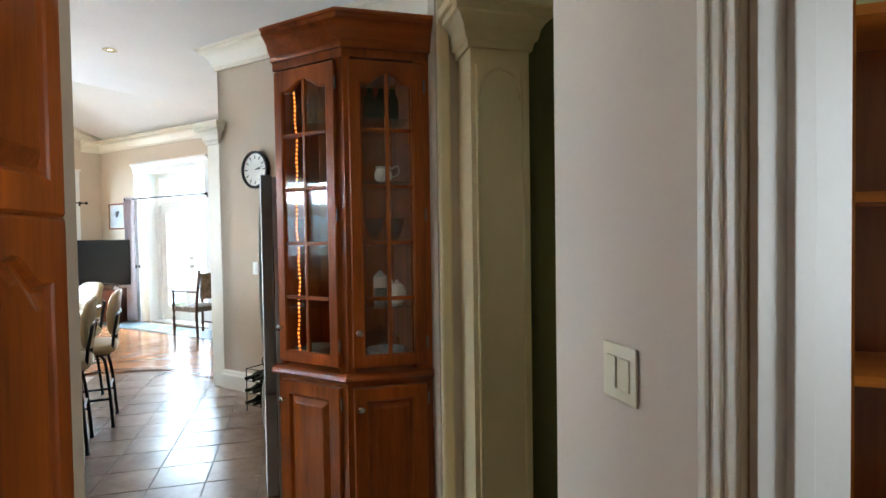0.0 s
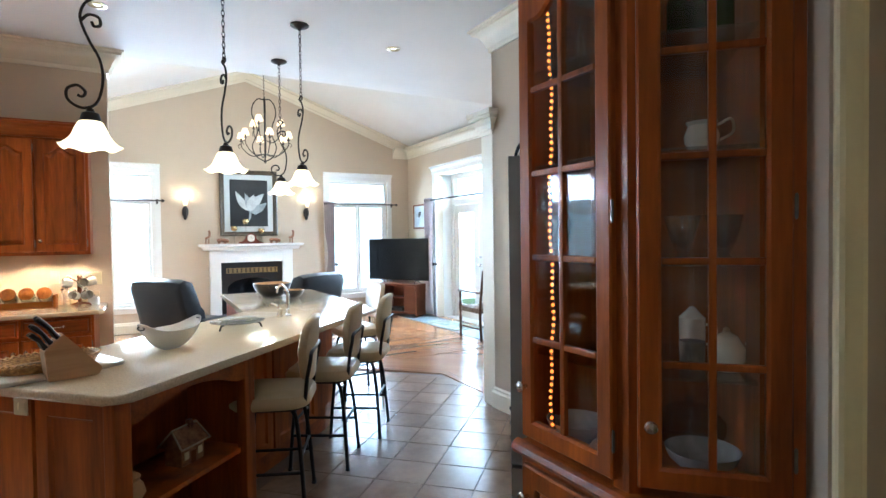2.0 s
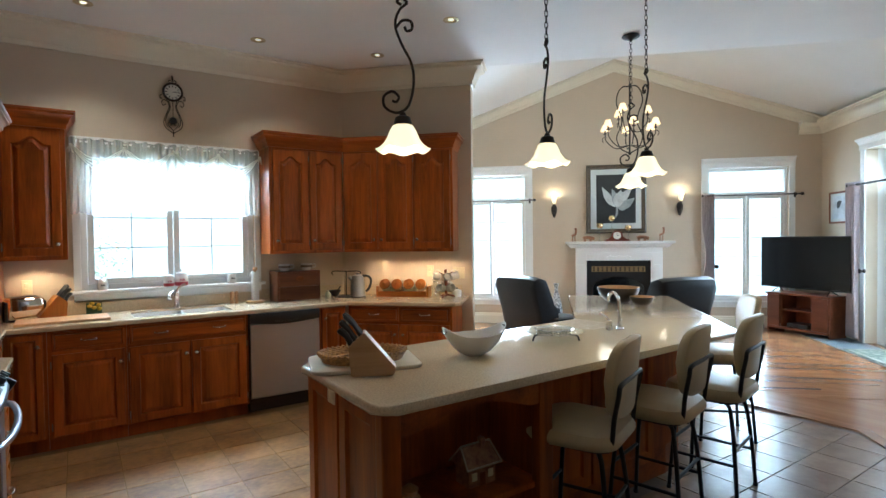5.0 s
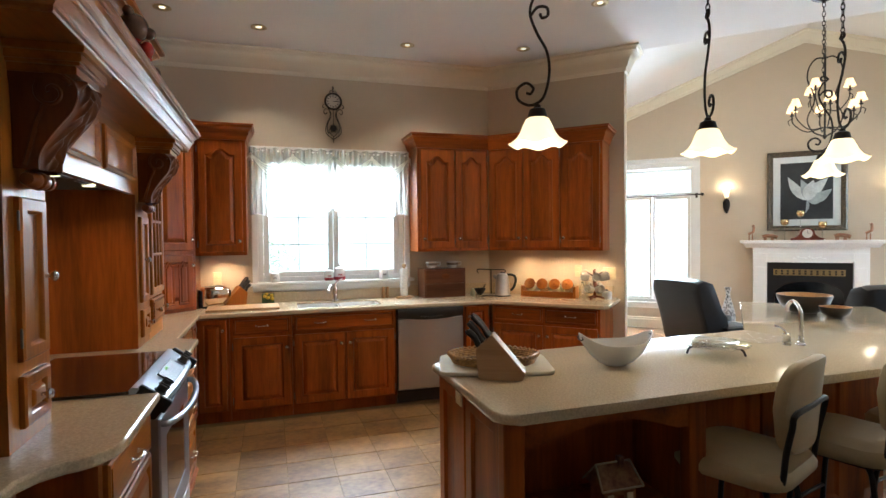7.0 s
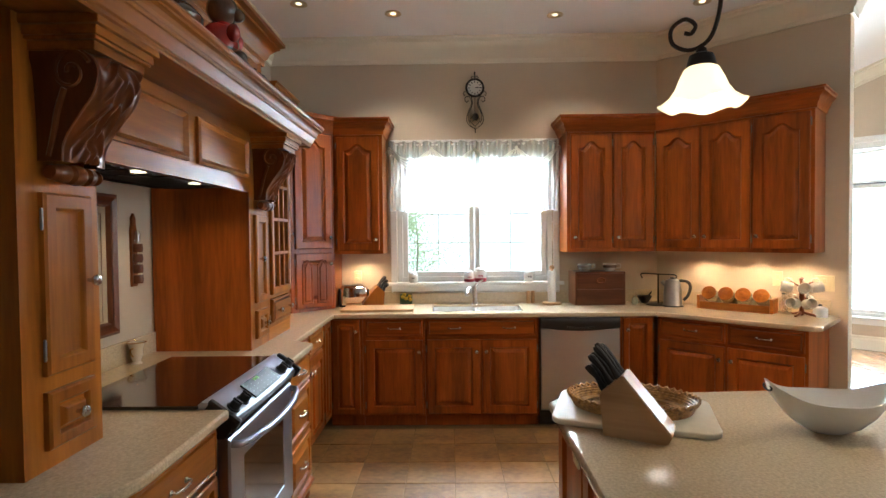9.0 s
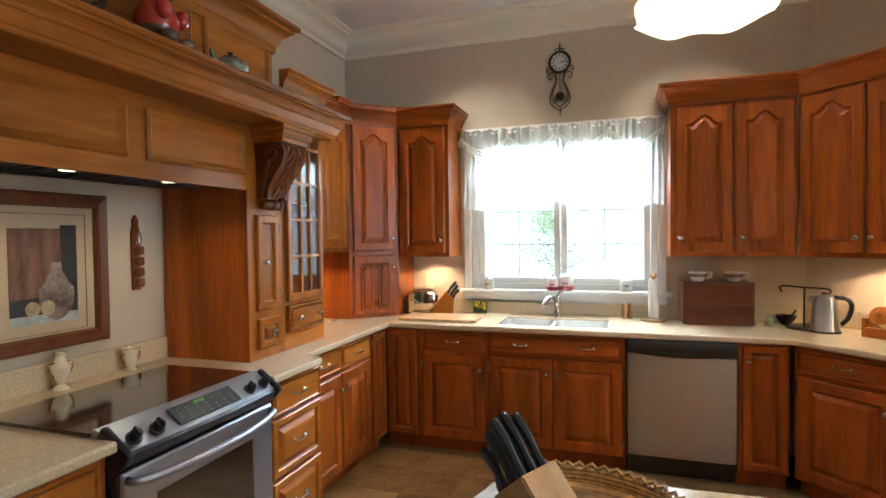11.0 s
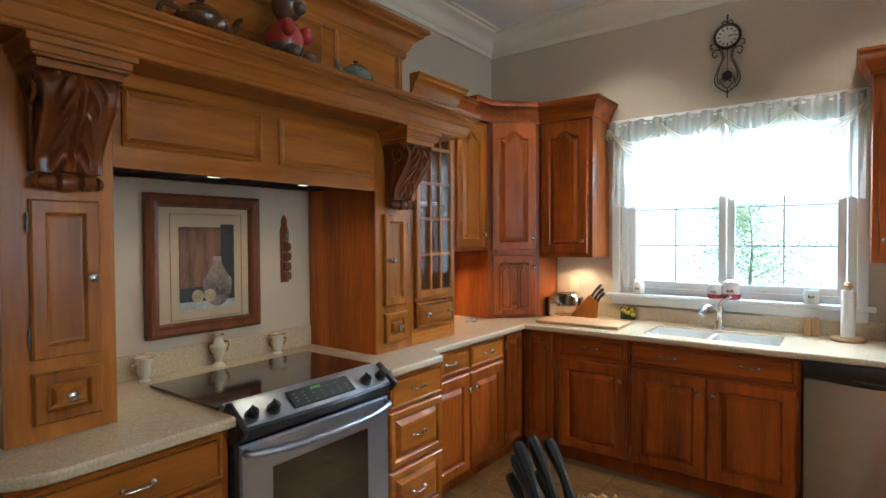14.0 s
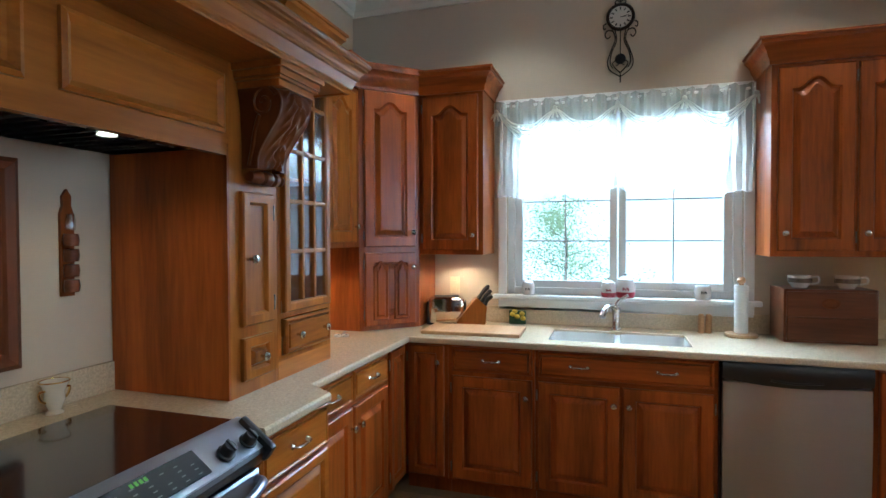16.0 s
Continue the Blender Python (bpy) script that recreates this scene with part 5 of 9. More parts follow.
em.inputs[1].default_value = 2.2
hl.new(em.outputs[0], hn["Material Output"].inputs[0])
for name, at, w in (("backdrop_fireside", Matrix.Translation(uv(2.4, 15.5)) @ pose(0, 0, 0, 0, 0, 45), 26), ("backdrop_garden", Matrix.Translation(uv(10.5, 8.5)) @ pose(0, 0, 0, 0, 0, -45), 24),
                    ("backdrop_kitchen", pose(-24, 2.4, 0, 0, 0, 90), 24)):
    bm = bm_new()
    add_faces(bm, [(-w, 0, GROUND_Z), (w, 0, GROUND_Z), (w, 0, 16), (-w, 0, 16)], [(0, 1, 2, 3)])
    ob = structure(name, bm, VIEW_GLOW, "pale self-glowing backdrop for the overexposed view outside")
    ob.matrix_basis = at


def tree(x, y, height, spread, seed):
    """A garden tree: tapered trunk, limbs and a crown of many small leaves."""
    rnd = random.Random(seed)
    t = thing("tree", "leafy green garden tree on the lawn outside", "tree", pose(x, y, GROUND_Z), "garden trees")
    bm = bm_new()
    tube(bm, smooth_line([(0, 0, 0), (0.05, 0.03, height * 0.3), (-0.04, 0.06, height * 0.6), (0.02, 0, height * 0.92)], 4), 0.05, 8, taper=[1 - 0.8 * k / 12 for k in range(13)])
    tips = []
    for k in range(26):
        z = height * (0.12 + 0.82 * k / 26)
        a, r = rnd.uniform(0, 6.28), spread * (1.05 - z / height) * rnd.uniform(0.6, 1.1) + 0.25
        tip = (r * math.cos(a), r * math.sin(a), z + rnd.uniform(0.1, 0.5))
        tube(bm, smooth_line([(0, 0, z - 0.1), (tip[0] * 0.5, tip[1] * 0.5, z + 0.12), tip], 3), 0.012, 5, taper=[1 - 0.75 * i / 6 for i in range(7)])
        tips.append((tip, r))
    part("trunk", bm, BARK, t)
    verts, faces = [], []
    for tip, r in tips:
        for _ in range(170):
            s = rnd.uniform(0.15, 1.08)
            c = Vector((tip[0] * s + rnd.gauss(0, 0.24), tip[1] * s + rnd.gauss(0, 0.24), tip[2] - (1 - s) * 0.25 + rnd.gauss(0, 0.2)))
            d = Vector((rnd.gauss(0, 1), rnd.gauss(0, 1), rnd.gauss(0, 0.6))).normalized()
            e = d.orthogonal().normalized()
            l = rnd.uniform(0.05, 0.10)
            i = len(verts)
            verts += [c, c + d * l * 0.5 + e * l * 0.3, c + d * l, c + d * l * 0.5 - e * l * 0.3]
            faces.append((i, i + 1, i + 2, i + 3))
    me = bpy.data.meshes.new("crown")
    me.from_pydata([tuple(v) for v in verts], [], faces)
    me.materials.append(LEAF)
    share("crown", me, t, Matrix.Identity(4))


tree(-16.0, 1.2, 3.0, 1.7, 3)


def window_unit(name, at, x0, x1, z0, z1, label, transom=None, cols=2, bars=(2, 3), depth=0.14, y=0.07, head=True, sill=0.0, casing=0.08, material=None):
    """A framed window filling an opening: frame, sashes, glazing bars, panes, casing, head and sill."""
    material = material or WHITE
    w = thing(name, label, "window", at, kind="structure")
    bm = bm_new()
    f = 0.045
    for a in ((x0, z0, x0 + f, z1), (x1 - f, z0, x1, z1), (x0 + f, z0, x1 - f, z0 + f), (x0 + f, z1 - f, x1 - f, z1)):
        box(bm, a[0], y - 0.03, a[1], a[2], y + 0.05, a[3], 0.004)
    part("window_frame", bm, material, w)
    top = transom or z1 - f
    if transom:
        bm = bm_new()
        box(bm, x0 + f, y - 0.03, transom - 0.03, x1 - f, y + 0.05, transom + 0.03, 0.004)
        part("transom_bar", bm, material, w)
        bm = bm_new()
        box(bm, x0 + f, y + 0.01, transom + 0.03, x1 - f, y + 0.016, z1 - f)
        part("pane", bm, GLASS, w).visible_shadow = False
        top = transom - 0.03
    sw = (x1 - x0 - 2 * f) / cols
    for c in range(cols):
        a, b = x0 + f + c * sw + 0.004, x0 + f + (c + 1) * sw - 0.004
        bm = bm_new()
        s = 0.046
        for q in ((a, z0 + f, a + s, top), (b - s, z0 + f, b, top), (a + s, z0 + f, b - s, z0 + f + s), (a + s, top - s, b - s, top)):
            box(bm, q[0], y - 0.015, q[1], q[2], y + 0.035, q[3], 0.005)
        sash = part("sash", bm, material, w)
        bm = bm_new()
        box(bm, a + s, y + 0.008, z0 + f + s, b - s, y + 0.014, top - s)
        part("pane", bm, GLASS, sash).visible_shadow = False
        bm = bm_new()
        for i in range(1, bars[0]):
            x = a + s + (b - a - 2 * s) * i / bars[0]
            box(bm, x - 0.0045, y + 0.004, z0 + f + s, x + 0.0045, y + 0.018, top - s)
        for k in range(1, bars[1]):
            z = z0 + f + s + (top - z0 - f - 2 * s) * k / bars[1]
            box(bm, a + s, y + 0.005, z - 0.0045, b - s, y + 0.017, z + 0.0045)
        if bars[0] > 1 or bars[1] > 1:
            part("glazing_bars", bm, material, sash)
    for q in ((x0 - casing, z0, x0, z1), (x1, z0, x1 + casing, z1)):
        bm = bm_new()
        box(bm, q[0], -0.022, q[1] - 0.001, q[2], -0.002, q[3], 0.005)
        part("casing", bm, material, w)
    if head:
        bm = bm_new()
        sweep(bm, [(o, u) for o, u in [(0, 0), (0.024, 0), (0.024, 0.085), (0.035, 0.09), (0.05, 0.12), (0.075, 0.135), (0.075, 0.155), (0, 0.155)]], [(x1 + casing, -0.002, z1), (x0 - casing, -0.002, z1)])
        part("head_moulding", bm, material, w)
    else:
        bm = bm_new()
        box(bm, x0 - casing, -0.022, z1, x1 + casing, -0.002, z1 + casing, 0.005)
        part("casing", bm, material, w)
    if sill:
        bm = bm_new()
        box(bm, x0 - casing - 0.035, -sill, z0 - 0.03, x1 + casing + 0.035, y - 0.03, z0, 0.008)
        part("window_sill", bm, material, w)
        bm = bm_new()
        box(bm, x0 - casing, -0.02, z0 - 0.10, x1 + casing, -0.002, z0 - 0.031, 0.004)
        part("apron", bm, material, w)
    return w


window_unit("window_kitchen", AT_WINDOW_WALL, *WIN[:2], *WIN[2:], "white two-sash kitchen window above the sink", bars=(2, 4), head=False, sill=0.06, casing=0.055)
for k, (a, b, z0, z1) in enumerate(LIVING_WINDOWS):
    window_unit("window_living_%d" % (k + 1), AT_FIRE_WALL, a, b, z0, z1, "tall white living room window with a transom light", transom=2.14, bars=(1, 5), sill=0.05, casing=0.09)


def french_doors():
    a, b, z1 = GARDEN[0], GARDEN[1], GARDEN[3]
    d = thing("door_garden", "white glazed french doors in a deep bright reveal", "door", AT_GARDEN_WALL, kind="structure")
    Y = 0.36
    bm = bm_new()
    for q in ((a - 0.02, 0.14, 0, a, Y + 0.05, z1), (b, 0.14, 0, b + 0.02, Y + 0.05, z1), (a - 0.02, 0.14, z1, b + 0.02, Y + 0.05, z1 + 0.02), (a - 0.02, 0.14, -0.1, b + 0.02, Y + 0.1, -0.004)):
        box(bm, *q)
    part("reveal", bm, WHITE, d)
    bm = bm_new()
    for q in ((a, 0, a + 0.10, z1), (b - 0.10, 0, b, z1), (a + 0.10, z1 - 0.08, b - 0.10, z1), (a + 0.10, 2.06, b - 0.10, 2.16)):
        box(bm, q[0], Y - 0.04, q[1], q[2], Y + 0.05, q[3], 0.004)
    part("door_frame", bm, WHITE, d)
    bm = bm_new()
    box(bm, a + 0.1, Y, 2.16, b - 0.1, Y + 0.006, z1 - 0.08)
    part("transom_pane", bm, GLASS, d).visible_shadow = False
    mid = (a + b) / 2
    for x0, x1, side in ((a + 0.10, mid, 1), (mid, b - 0.10, -1)):
        bm = bm_new()
        for q in ((x0 + 0.003, 0.01, x0 + 0.15, 2.055), (x1 - 0.15, 0.01, x1 - 0.003, 2.055), (x0 + 0.15, 0.01, x1 - 0.15, 0.25), (x0 + 0.15, 1.91, x1 - 0.15, 2.055)):
            box(bm, q[0], Y - 0.02, q[1], q[2], Y + 0.025, q[3], 0.004)
        leaf = part("door_leaf", bm, WHITE, d)
        bm = bm_new()
        box(bm, x0 + 0.15, Y, 0.25, x1 - 0.15, Y + 0.006, 1.91)
        part("pane", bm, GLASS, leaf).visible_shadow = False
        bm = bm_new()
        for k in range(1, 5):
            z = 0.25 + 1.66 * k / 5
            box(bm, x0 + 0.15, Y - 0.006, z - 0.008, x1 - 0.15, Y - 0.001, z + 0.008)
        part("glazing_bars", bm, WHITE, leaf)
        if side == -1:
            for z, r in ((0.98, 0.028), (1.12, 0.022)):
                bm = bm_new()
                lathe(bm, [(0, 0), (r, 0), (r, 0.006), (0.012, 0.012), (0.012, 0.03), (r, 0.04), (r * 0.9, 0.055), (0, 0.06)], 14)
                part("door_knob", bm, PEWTER, leaf, smooth=True, at=pose(x0 + 0.06, Y - 0.022, z) @ OUT)
    for q in ((a - 0.10, 0, a, z1), (b, 0, b + 0.10, z1)):
        bm = bm_new()
        box(bm, q[0], -0.022, q[1], q[2], -0.002, q[3], 0.005)
        part("casing", bm, WHITE, d)
    bm = bm_new()
    sweep(bm, [(0, 0), (0.024, 0), (0.024, 0.07), (0.035, 0.08), (0.05, 0.11), (0.08, 0.125), (0.08, 0.15), (0, 0.15)], [(b + 0.12, -0.002, z1), (a - 0.12, -0.002, z1)])
    part("head_moulding", bm, WHITE, d)


french_doors()


def curtain_rod(name_at, x0, x1, z, off=0.09, r=0.011):
    rod = thing("curtain_rod", "black iron curtain rod with ball ends on the casing", "curtain rod", name_at, "curtain rods")
    bm = bm_new()
    tube(bm, [(x0, -off, z), (x1, -off, z)], r, 8)
    part("pole", bm, IRON, rod)
    for x in (x0, x1):
        bm = bm_new()
        lathe(bm, [(0, -0.03), (0.02, -0.018), (0.026, 0), (0.02, 0.018), (0, 0.03)], 12)
        part("finial", bm, IRON, rod, smooth=True, at=pose(x, -off, z, 0, 90, 0))
    for x in (x0 + 0.08, x1 - 0.08):
        bm = bm_new()
        box(bm, x - 0.008, -off, z - 0.02, x + 0.008, -0.024, z + 0.008, 0.003)
        box(bm, x - 0.015, -0.03, z - 0.05, x + 0.015, -0.022, z + 0.03, 0.003)
        part("bracket", bm, IRON, rod)


curtain_rod(AT_FIRE_WALL, -0.4, 1.10, 2.12)
curtain_rod(AT_FIRE_WALL, 3.78, 5.22, 2.12)
curtain_rod(AT_GARDEN_WALL, -9.52, -7.35, 2.15, 0.12, 0.014)


def curtain(at, xc, w, z0, z1, off, pinch):
    """A hanging cloth gathered into folds, drawn in where it is tied back."""
    bm = bm_new()
    nx, nz = 40, 24
    g = []
    for k in range(nz + 1):
        s = k / nz
        z = z0 + (z1 - z0) * s
        wide = w * (1 - pinch * math.exp(-((s - 0.42) / 0.2) ** 2))
        g.append([bm.verts.new((xc + (i / nx - 0.5) * wide + (0.02 * pinch * 4) * math.exp(-((s - 0.42) / 0.2) ** 2), -off + 0.03 * math.cos(i / nx * 2 * math.pi * 5 + 0.5 * math.sin(3 * s)) * (0.7 + 0.3 * s), z)) for i in range(nx + 1)])
    for a, b in zip(g, g[1:]):
        for i in range(nx):
            bm.faces.new((a[i], a[i + 1], b[i + 1], b[i]))
    c = thing("curtain", "mauve-grey grommet curtain drawn to one side", "curtain", at, "living room curtains")
    ob = part("cloth", bm, CURTAIN, c, smooth=True)
    ob.modifiers.new("thick", "SOLIDIFY").thickness = 0.003
    bm = bm_new()
    lathe(bm, [(0, 0), (0.028, 0), (0.03, 0.006), (0.012, 0.012), (0.012, 0.05), (0.03, 0.056), (0.034, 0.066), (0.02, 0.074), (0, 0.075)], 14)
    part("holdback", bm, IRON, c, smooth=True, at=pose(xc + 0.12, -0.024, 0.98) @ OUT)


curtain(AT_FIRE_WALL, 3.86, 0.20, 0.44, 2.16, 0.09, 0.35)
curtain(AT_GARDEN_WALL, -9.42, 0.26, 0.06, 2.19, 0.12, 0.25)

# kitchen valance: sheer cloth with a ruffled head and swags
bm = bm_new()
nx, nz = 120, 14
g = []
for k in range(nz + 1):
    s = k / nz
    row = []
    for i in range(nx + 1):
        q = i / nx
        y = 1.655 + 1.50 * q
        swag = abs(math.sin(q * math.pi * 4))
        side = 0.16 * (math.exp(-(q / 0.035) ** 2) + math.exp(-((1 - q) / 0.035) ** 2))
        drop = 0.56 + 0.07 * swag + 0.006 * math.sin(q * 260) + side * 0.35
        row.append(bm.verts.new((-5.19 + 0.018 * math.sin(q * 210 + 2 * s) * (1 - 0.6 * s) + 0.012 * math.sin(q * 61 + s * 7) + 0.02 * swag * math.sin(s * 14), y, 2.35 - drop * s + 0.008 * math.sin(q * 90) * (1 - s))))
    g.append(row)
for a, b in zip(g, g[1:]):
    for i in range(nx):
        bm.faces.new((a[i], a[i + 1], b[i + 1], b[i]))
v = thing("valance", "sheer white ruffled valance with swags over the kitchen window", "curtain")
part("cloth", bm, VOILE, v, smooth=True)
for k in range(4):
    bm = bm_new()
    y0, y1 = 1.67 + k * 0.372, 1.67 + (k + 1) * 0.372
    for j in range(4):
        deep = 0.10 + 0.028 * j
        pts = [(-5.160 - 0.005 * j, y0 + (y1 - y0) * t, 2.285 - deep * math.sin(math.pi * t) ** 1.1 + 0.004 * math.sin(17 * t + j)) for t in np.linspace(0.02, 0.98, 18)]
        tube(bm, pts, 0.005, 6, taper=[0.6 + 0.8 * math.sin(math.pi * i / 17) for i in range(18)])
    part("swag", bm, SWAG, v, smooth=True)
for k in range(5):
    bm = bm_new()
    y = 1.67 + k * 0.372
    for a in (-0.9, -0.3, 0.3, 0.9):
        tube(bm, smooth_line([(-5.15, y, 2.285), (-5.145, y + 0.02 * a, 2.262), (-5.15, y + 0.055 * a, 2.235 - 0.012 * math.cos(a))], 4), 0.006, 6)
    lathe(bm, [(0, -0.016), (0.013, -0.008), (0.015, 0.0), (0.013, 0.008), (0, 0.016)], 10, (-5.148, y, 2.285))
    part("bow", bm, SWAG, v, smooth=True)
bm = bm_new()
tube(bm, [(-5.20, 1.655, 2.325), (-5.20, 3.165, 2.325)], 0.008, 8)
part("rod", bm, WHITE, v)

# hall side: pilasters with capitals, pantry door, door casing, light switches
CAP = [(0, 0), (0.012, 0), (0.018, 0.03), (0.03, 0.04), (0.04, 0.08), (0.065, 0.12), (0.08, 0.125), (0.08, 0.155), (0.095, 0.16), (0.095, 0.20), (0, 0.20)]


def pilaster(name, pts, z1, panel_at=None, panel_w=0.0):
    """An upright flat column with a stepped capital; pts its plan, anticlockwise."""
    p = thing(name, "cream panelled pilaster with a stepped capital", "pilaster", kind="structure")
    bm = bm_new()
    prism(bm, pts, 0.0, z1)
    part("shaft", bm, HALL_CREAM if panel_at is not None else CREAM, p)
    bm = bm_new()
    sweep(bm, [(-o, u) for o, u in CAP], [(x, y, z1 - 0.20) for x, y in pts], closed=True)
    part("capital", bm, HALL_CREAM if panel_at is not None else CREAM, p)
    if panel_at is not None:
        for q in ((0.02, 0.24, 0.035, z1 - 0.27), (panel_w - 0.035, 0.24, panel_w - 0.02, z1 - 0.27)):
            bm = bm_new()
            box(bm, q[0], -0.012, q[1], q[2], 0.0, q[3], 0.004)
            part("fillet", bm, HALL_CREAM, p, at=panel_at)
        bm = bm_new()
        o = [(panel_w / 2 + (panel_w / 2 - 0.04) * math.cos(a), -0.004, z1 - 0.42 + 0.14 * math.sin(a) ** 0.6) for a in np.linspace(0.02, math.pi - 0.02, 12)]
        tube(bm, o, 0.006, 6)
        part("arched_fillet", bm, HALL_CREAM, p, at=panel_at)


pilaster("pilaster_hall", [(0.70, 2.12), (0.96, 2.12), (0.96, 2.30), (0.70, 2.30)], 2.42, pose(0.70, 2.12, 0), 0.26)
pa, pb, pc, pd = uv(3.44, 4.452), uv(3.72, 4.452), uv(3.72, 4.62), uv(3.44, 4.62)
pilaster("pilaster_living", [tuple(q.xy) for q in (pa, pb, pc, pd)], 2.56)
bm = bm_new()
box(bm, 0.60, 2.262, 0.0, 0.655, 2.299, CEILING - 0.2, 0.012)
structure("trim_corner", bm, HALL_CREAM, "cream corner trim beside the hutch")

p = thing("door_pantry", "cherry wood panelled pantry door in the passage", "door", pose(-0.415, 0, 0, 0, 0, 90), kind="structure")
for x0, x1 in ((0.31, 0.70), (0.705, 1.095)):
    front(p, "door", x0, 1.491, x1, 2.09, 0.05, "", CHERRY)
    front(p, "door", x0, 0.02, x1, 1.49, 0.05, "", CHERRY)
w = thing("door_side_room", "cream moulded casing round an open doorway", "door", pose(0.63, 0, 0, 0, 0, -90), kind="structure")
for x0, x1, prof in ((-0.725, -0.635, 1), (0.12, 0.215, -1)):
    bm = bm_new()
    box(bm, x0, -0.014, 0, x1, -0.001, 2.17, 0.004)
    for k in range(3):
        xx = x0 + 0.012 + k * 0.03
        box(bm, xx, -0.022, 0, xx + 0.016, -0.013, 2.17, 0.004)
    part("casing", bm, CREAM, w)
bm = bm_new()
box(bm, -0.6345, 0.0, 0, -0.62, 0.175, 2.08, 0.002)
box(bm, -0.62, 0.05, 0, -0.605, 0.09, 2.08, 0.003)
part("jamb", bm, WHITE, w)
bm = bm_new()
box(bm, -0.725, -0.02, 2.08, 0.215, -0.001, 2.18, 0.004)
part("head_casing", bm, CREAM, w)
# side room behind the doorway, with its shelves
wall("wall_side_room", pose(2.6, 0, 0, 0, 0, -90), -1.2, 1.4, CEILING)
shelf = thing("bookcase", "honey wood bookcase full of boxes in the side room", "bookcase", pose(1.02, 0.78, 0, 0, 0, -35))
for k, z in enumerate((0.1, 0.45, 0.8, 1.15, 1.5, 1.85)):
    bm = bm_new()
    box(bm, 0, 0, z, 0.8, 0.26, z + 0.02)
    part("shelf", bm, HONEY_X, shelf)
bm = bm_new()
box(bm, -0.02, 0, 0, 0, 0.26, 1.9)
part("side", bm, HONEY, shelf)
bm = bm_new()
box(bm, 0.8, 0, 0, 0.82, 0.26, 1.9)
part("side", bm, HONEY, shelf)
bm = bm_new()
box(bm, 0, 0.25, 0, 0.8, 0.26, 1.9)
part("back", bm, CHERRY_DARK, shelf)


def switch_plate(at, n, material, w=0.045):
    s = thing("light_switch", "ivory rocker light switch plate on the wall" if n > 1 else "white light switch plate on the wall", "light switch", at, "light switches")
    bm = bm_new()
    box(bm, -w * n / 2 - 0.012, -0.007, -0.058, w * n / 2 + 0.012, -0.0005, 0.058, 0.004)
    part("plate", bm, material, s)
    for k in range(n):
        x = (k - (n - 1) / 2) * w
        bm = bm_new()
        box(bm, x - 0.016, -0.011, -0.033, x + 0.016, -0.006, 0.033, 0.003)
        part("rocker", bm, material, s)


switch_plate(pose(0.63, 0.955, 1.165, 0, 0, -90), 2, IVORY)
switch_plate(AT_FRIDGE_WALL @ pose(-3.98, 0, 1.17), 1, WHITE)

# ---- hanging lamps and downlights ----
def chain(bm, z0, z1, x=0.0, y=0.0):
    n = max(2, int((z1 - z0) / 0.034))
    for k in range(n):
        z = z0 + (z1 - z0) * (k + 0.5) / n
        a = k % 2
        pts = [(x + (0.010 * math.cos(t) if a else 0), y + (0 if a else 0.010 * math.cos(t)), z + 0.023 * math.sin(t)) for t in np.linspace(0, 2 * math.pi, 9)[:-1]]
        tube(bm, pts, 0.0028, 5, closed=True)


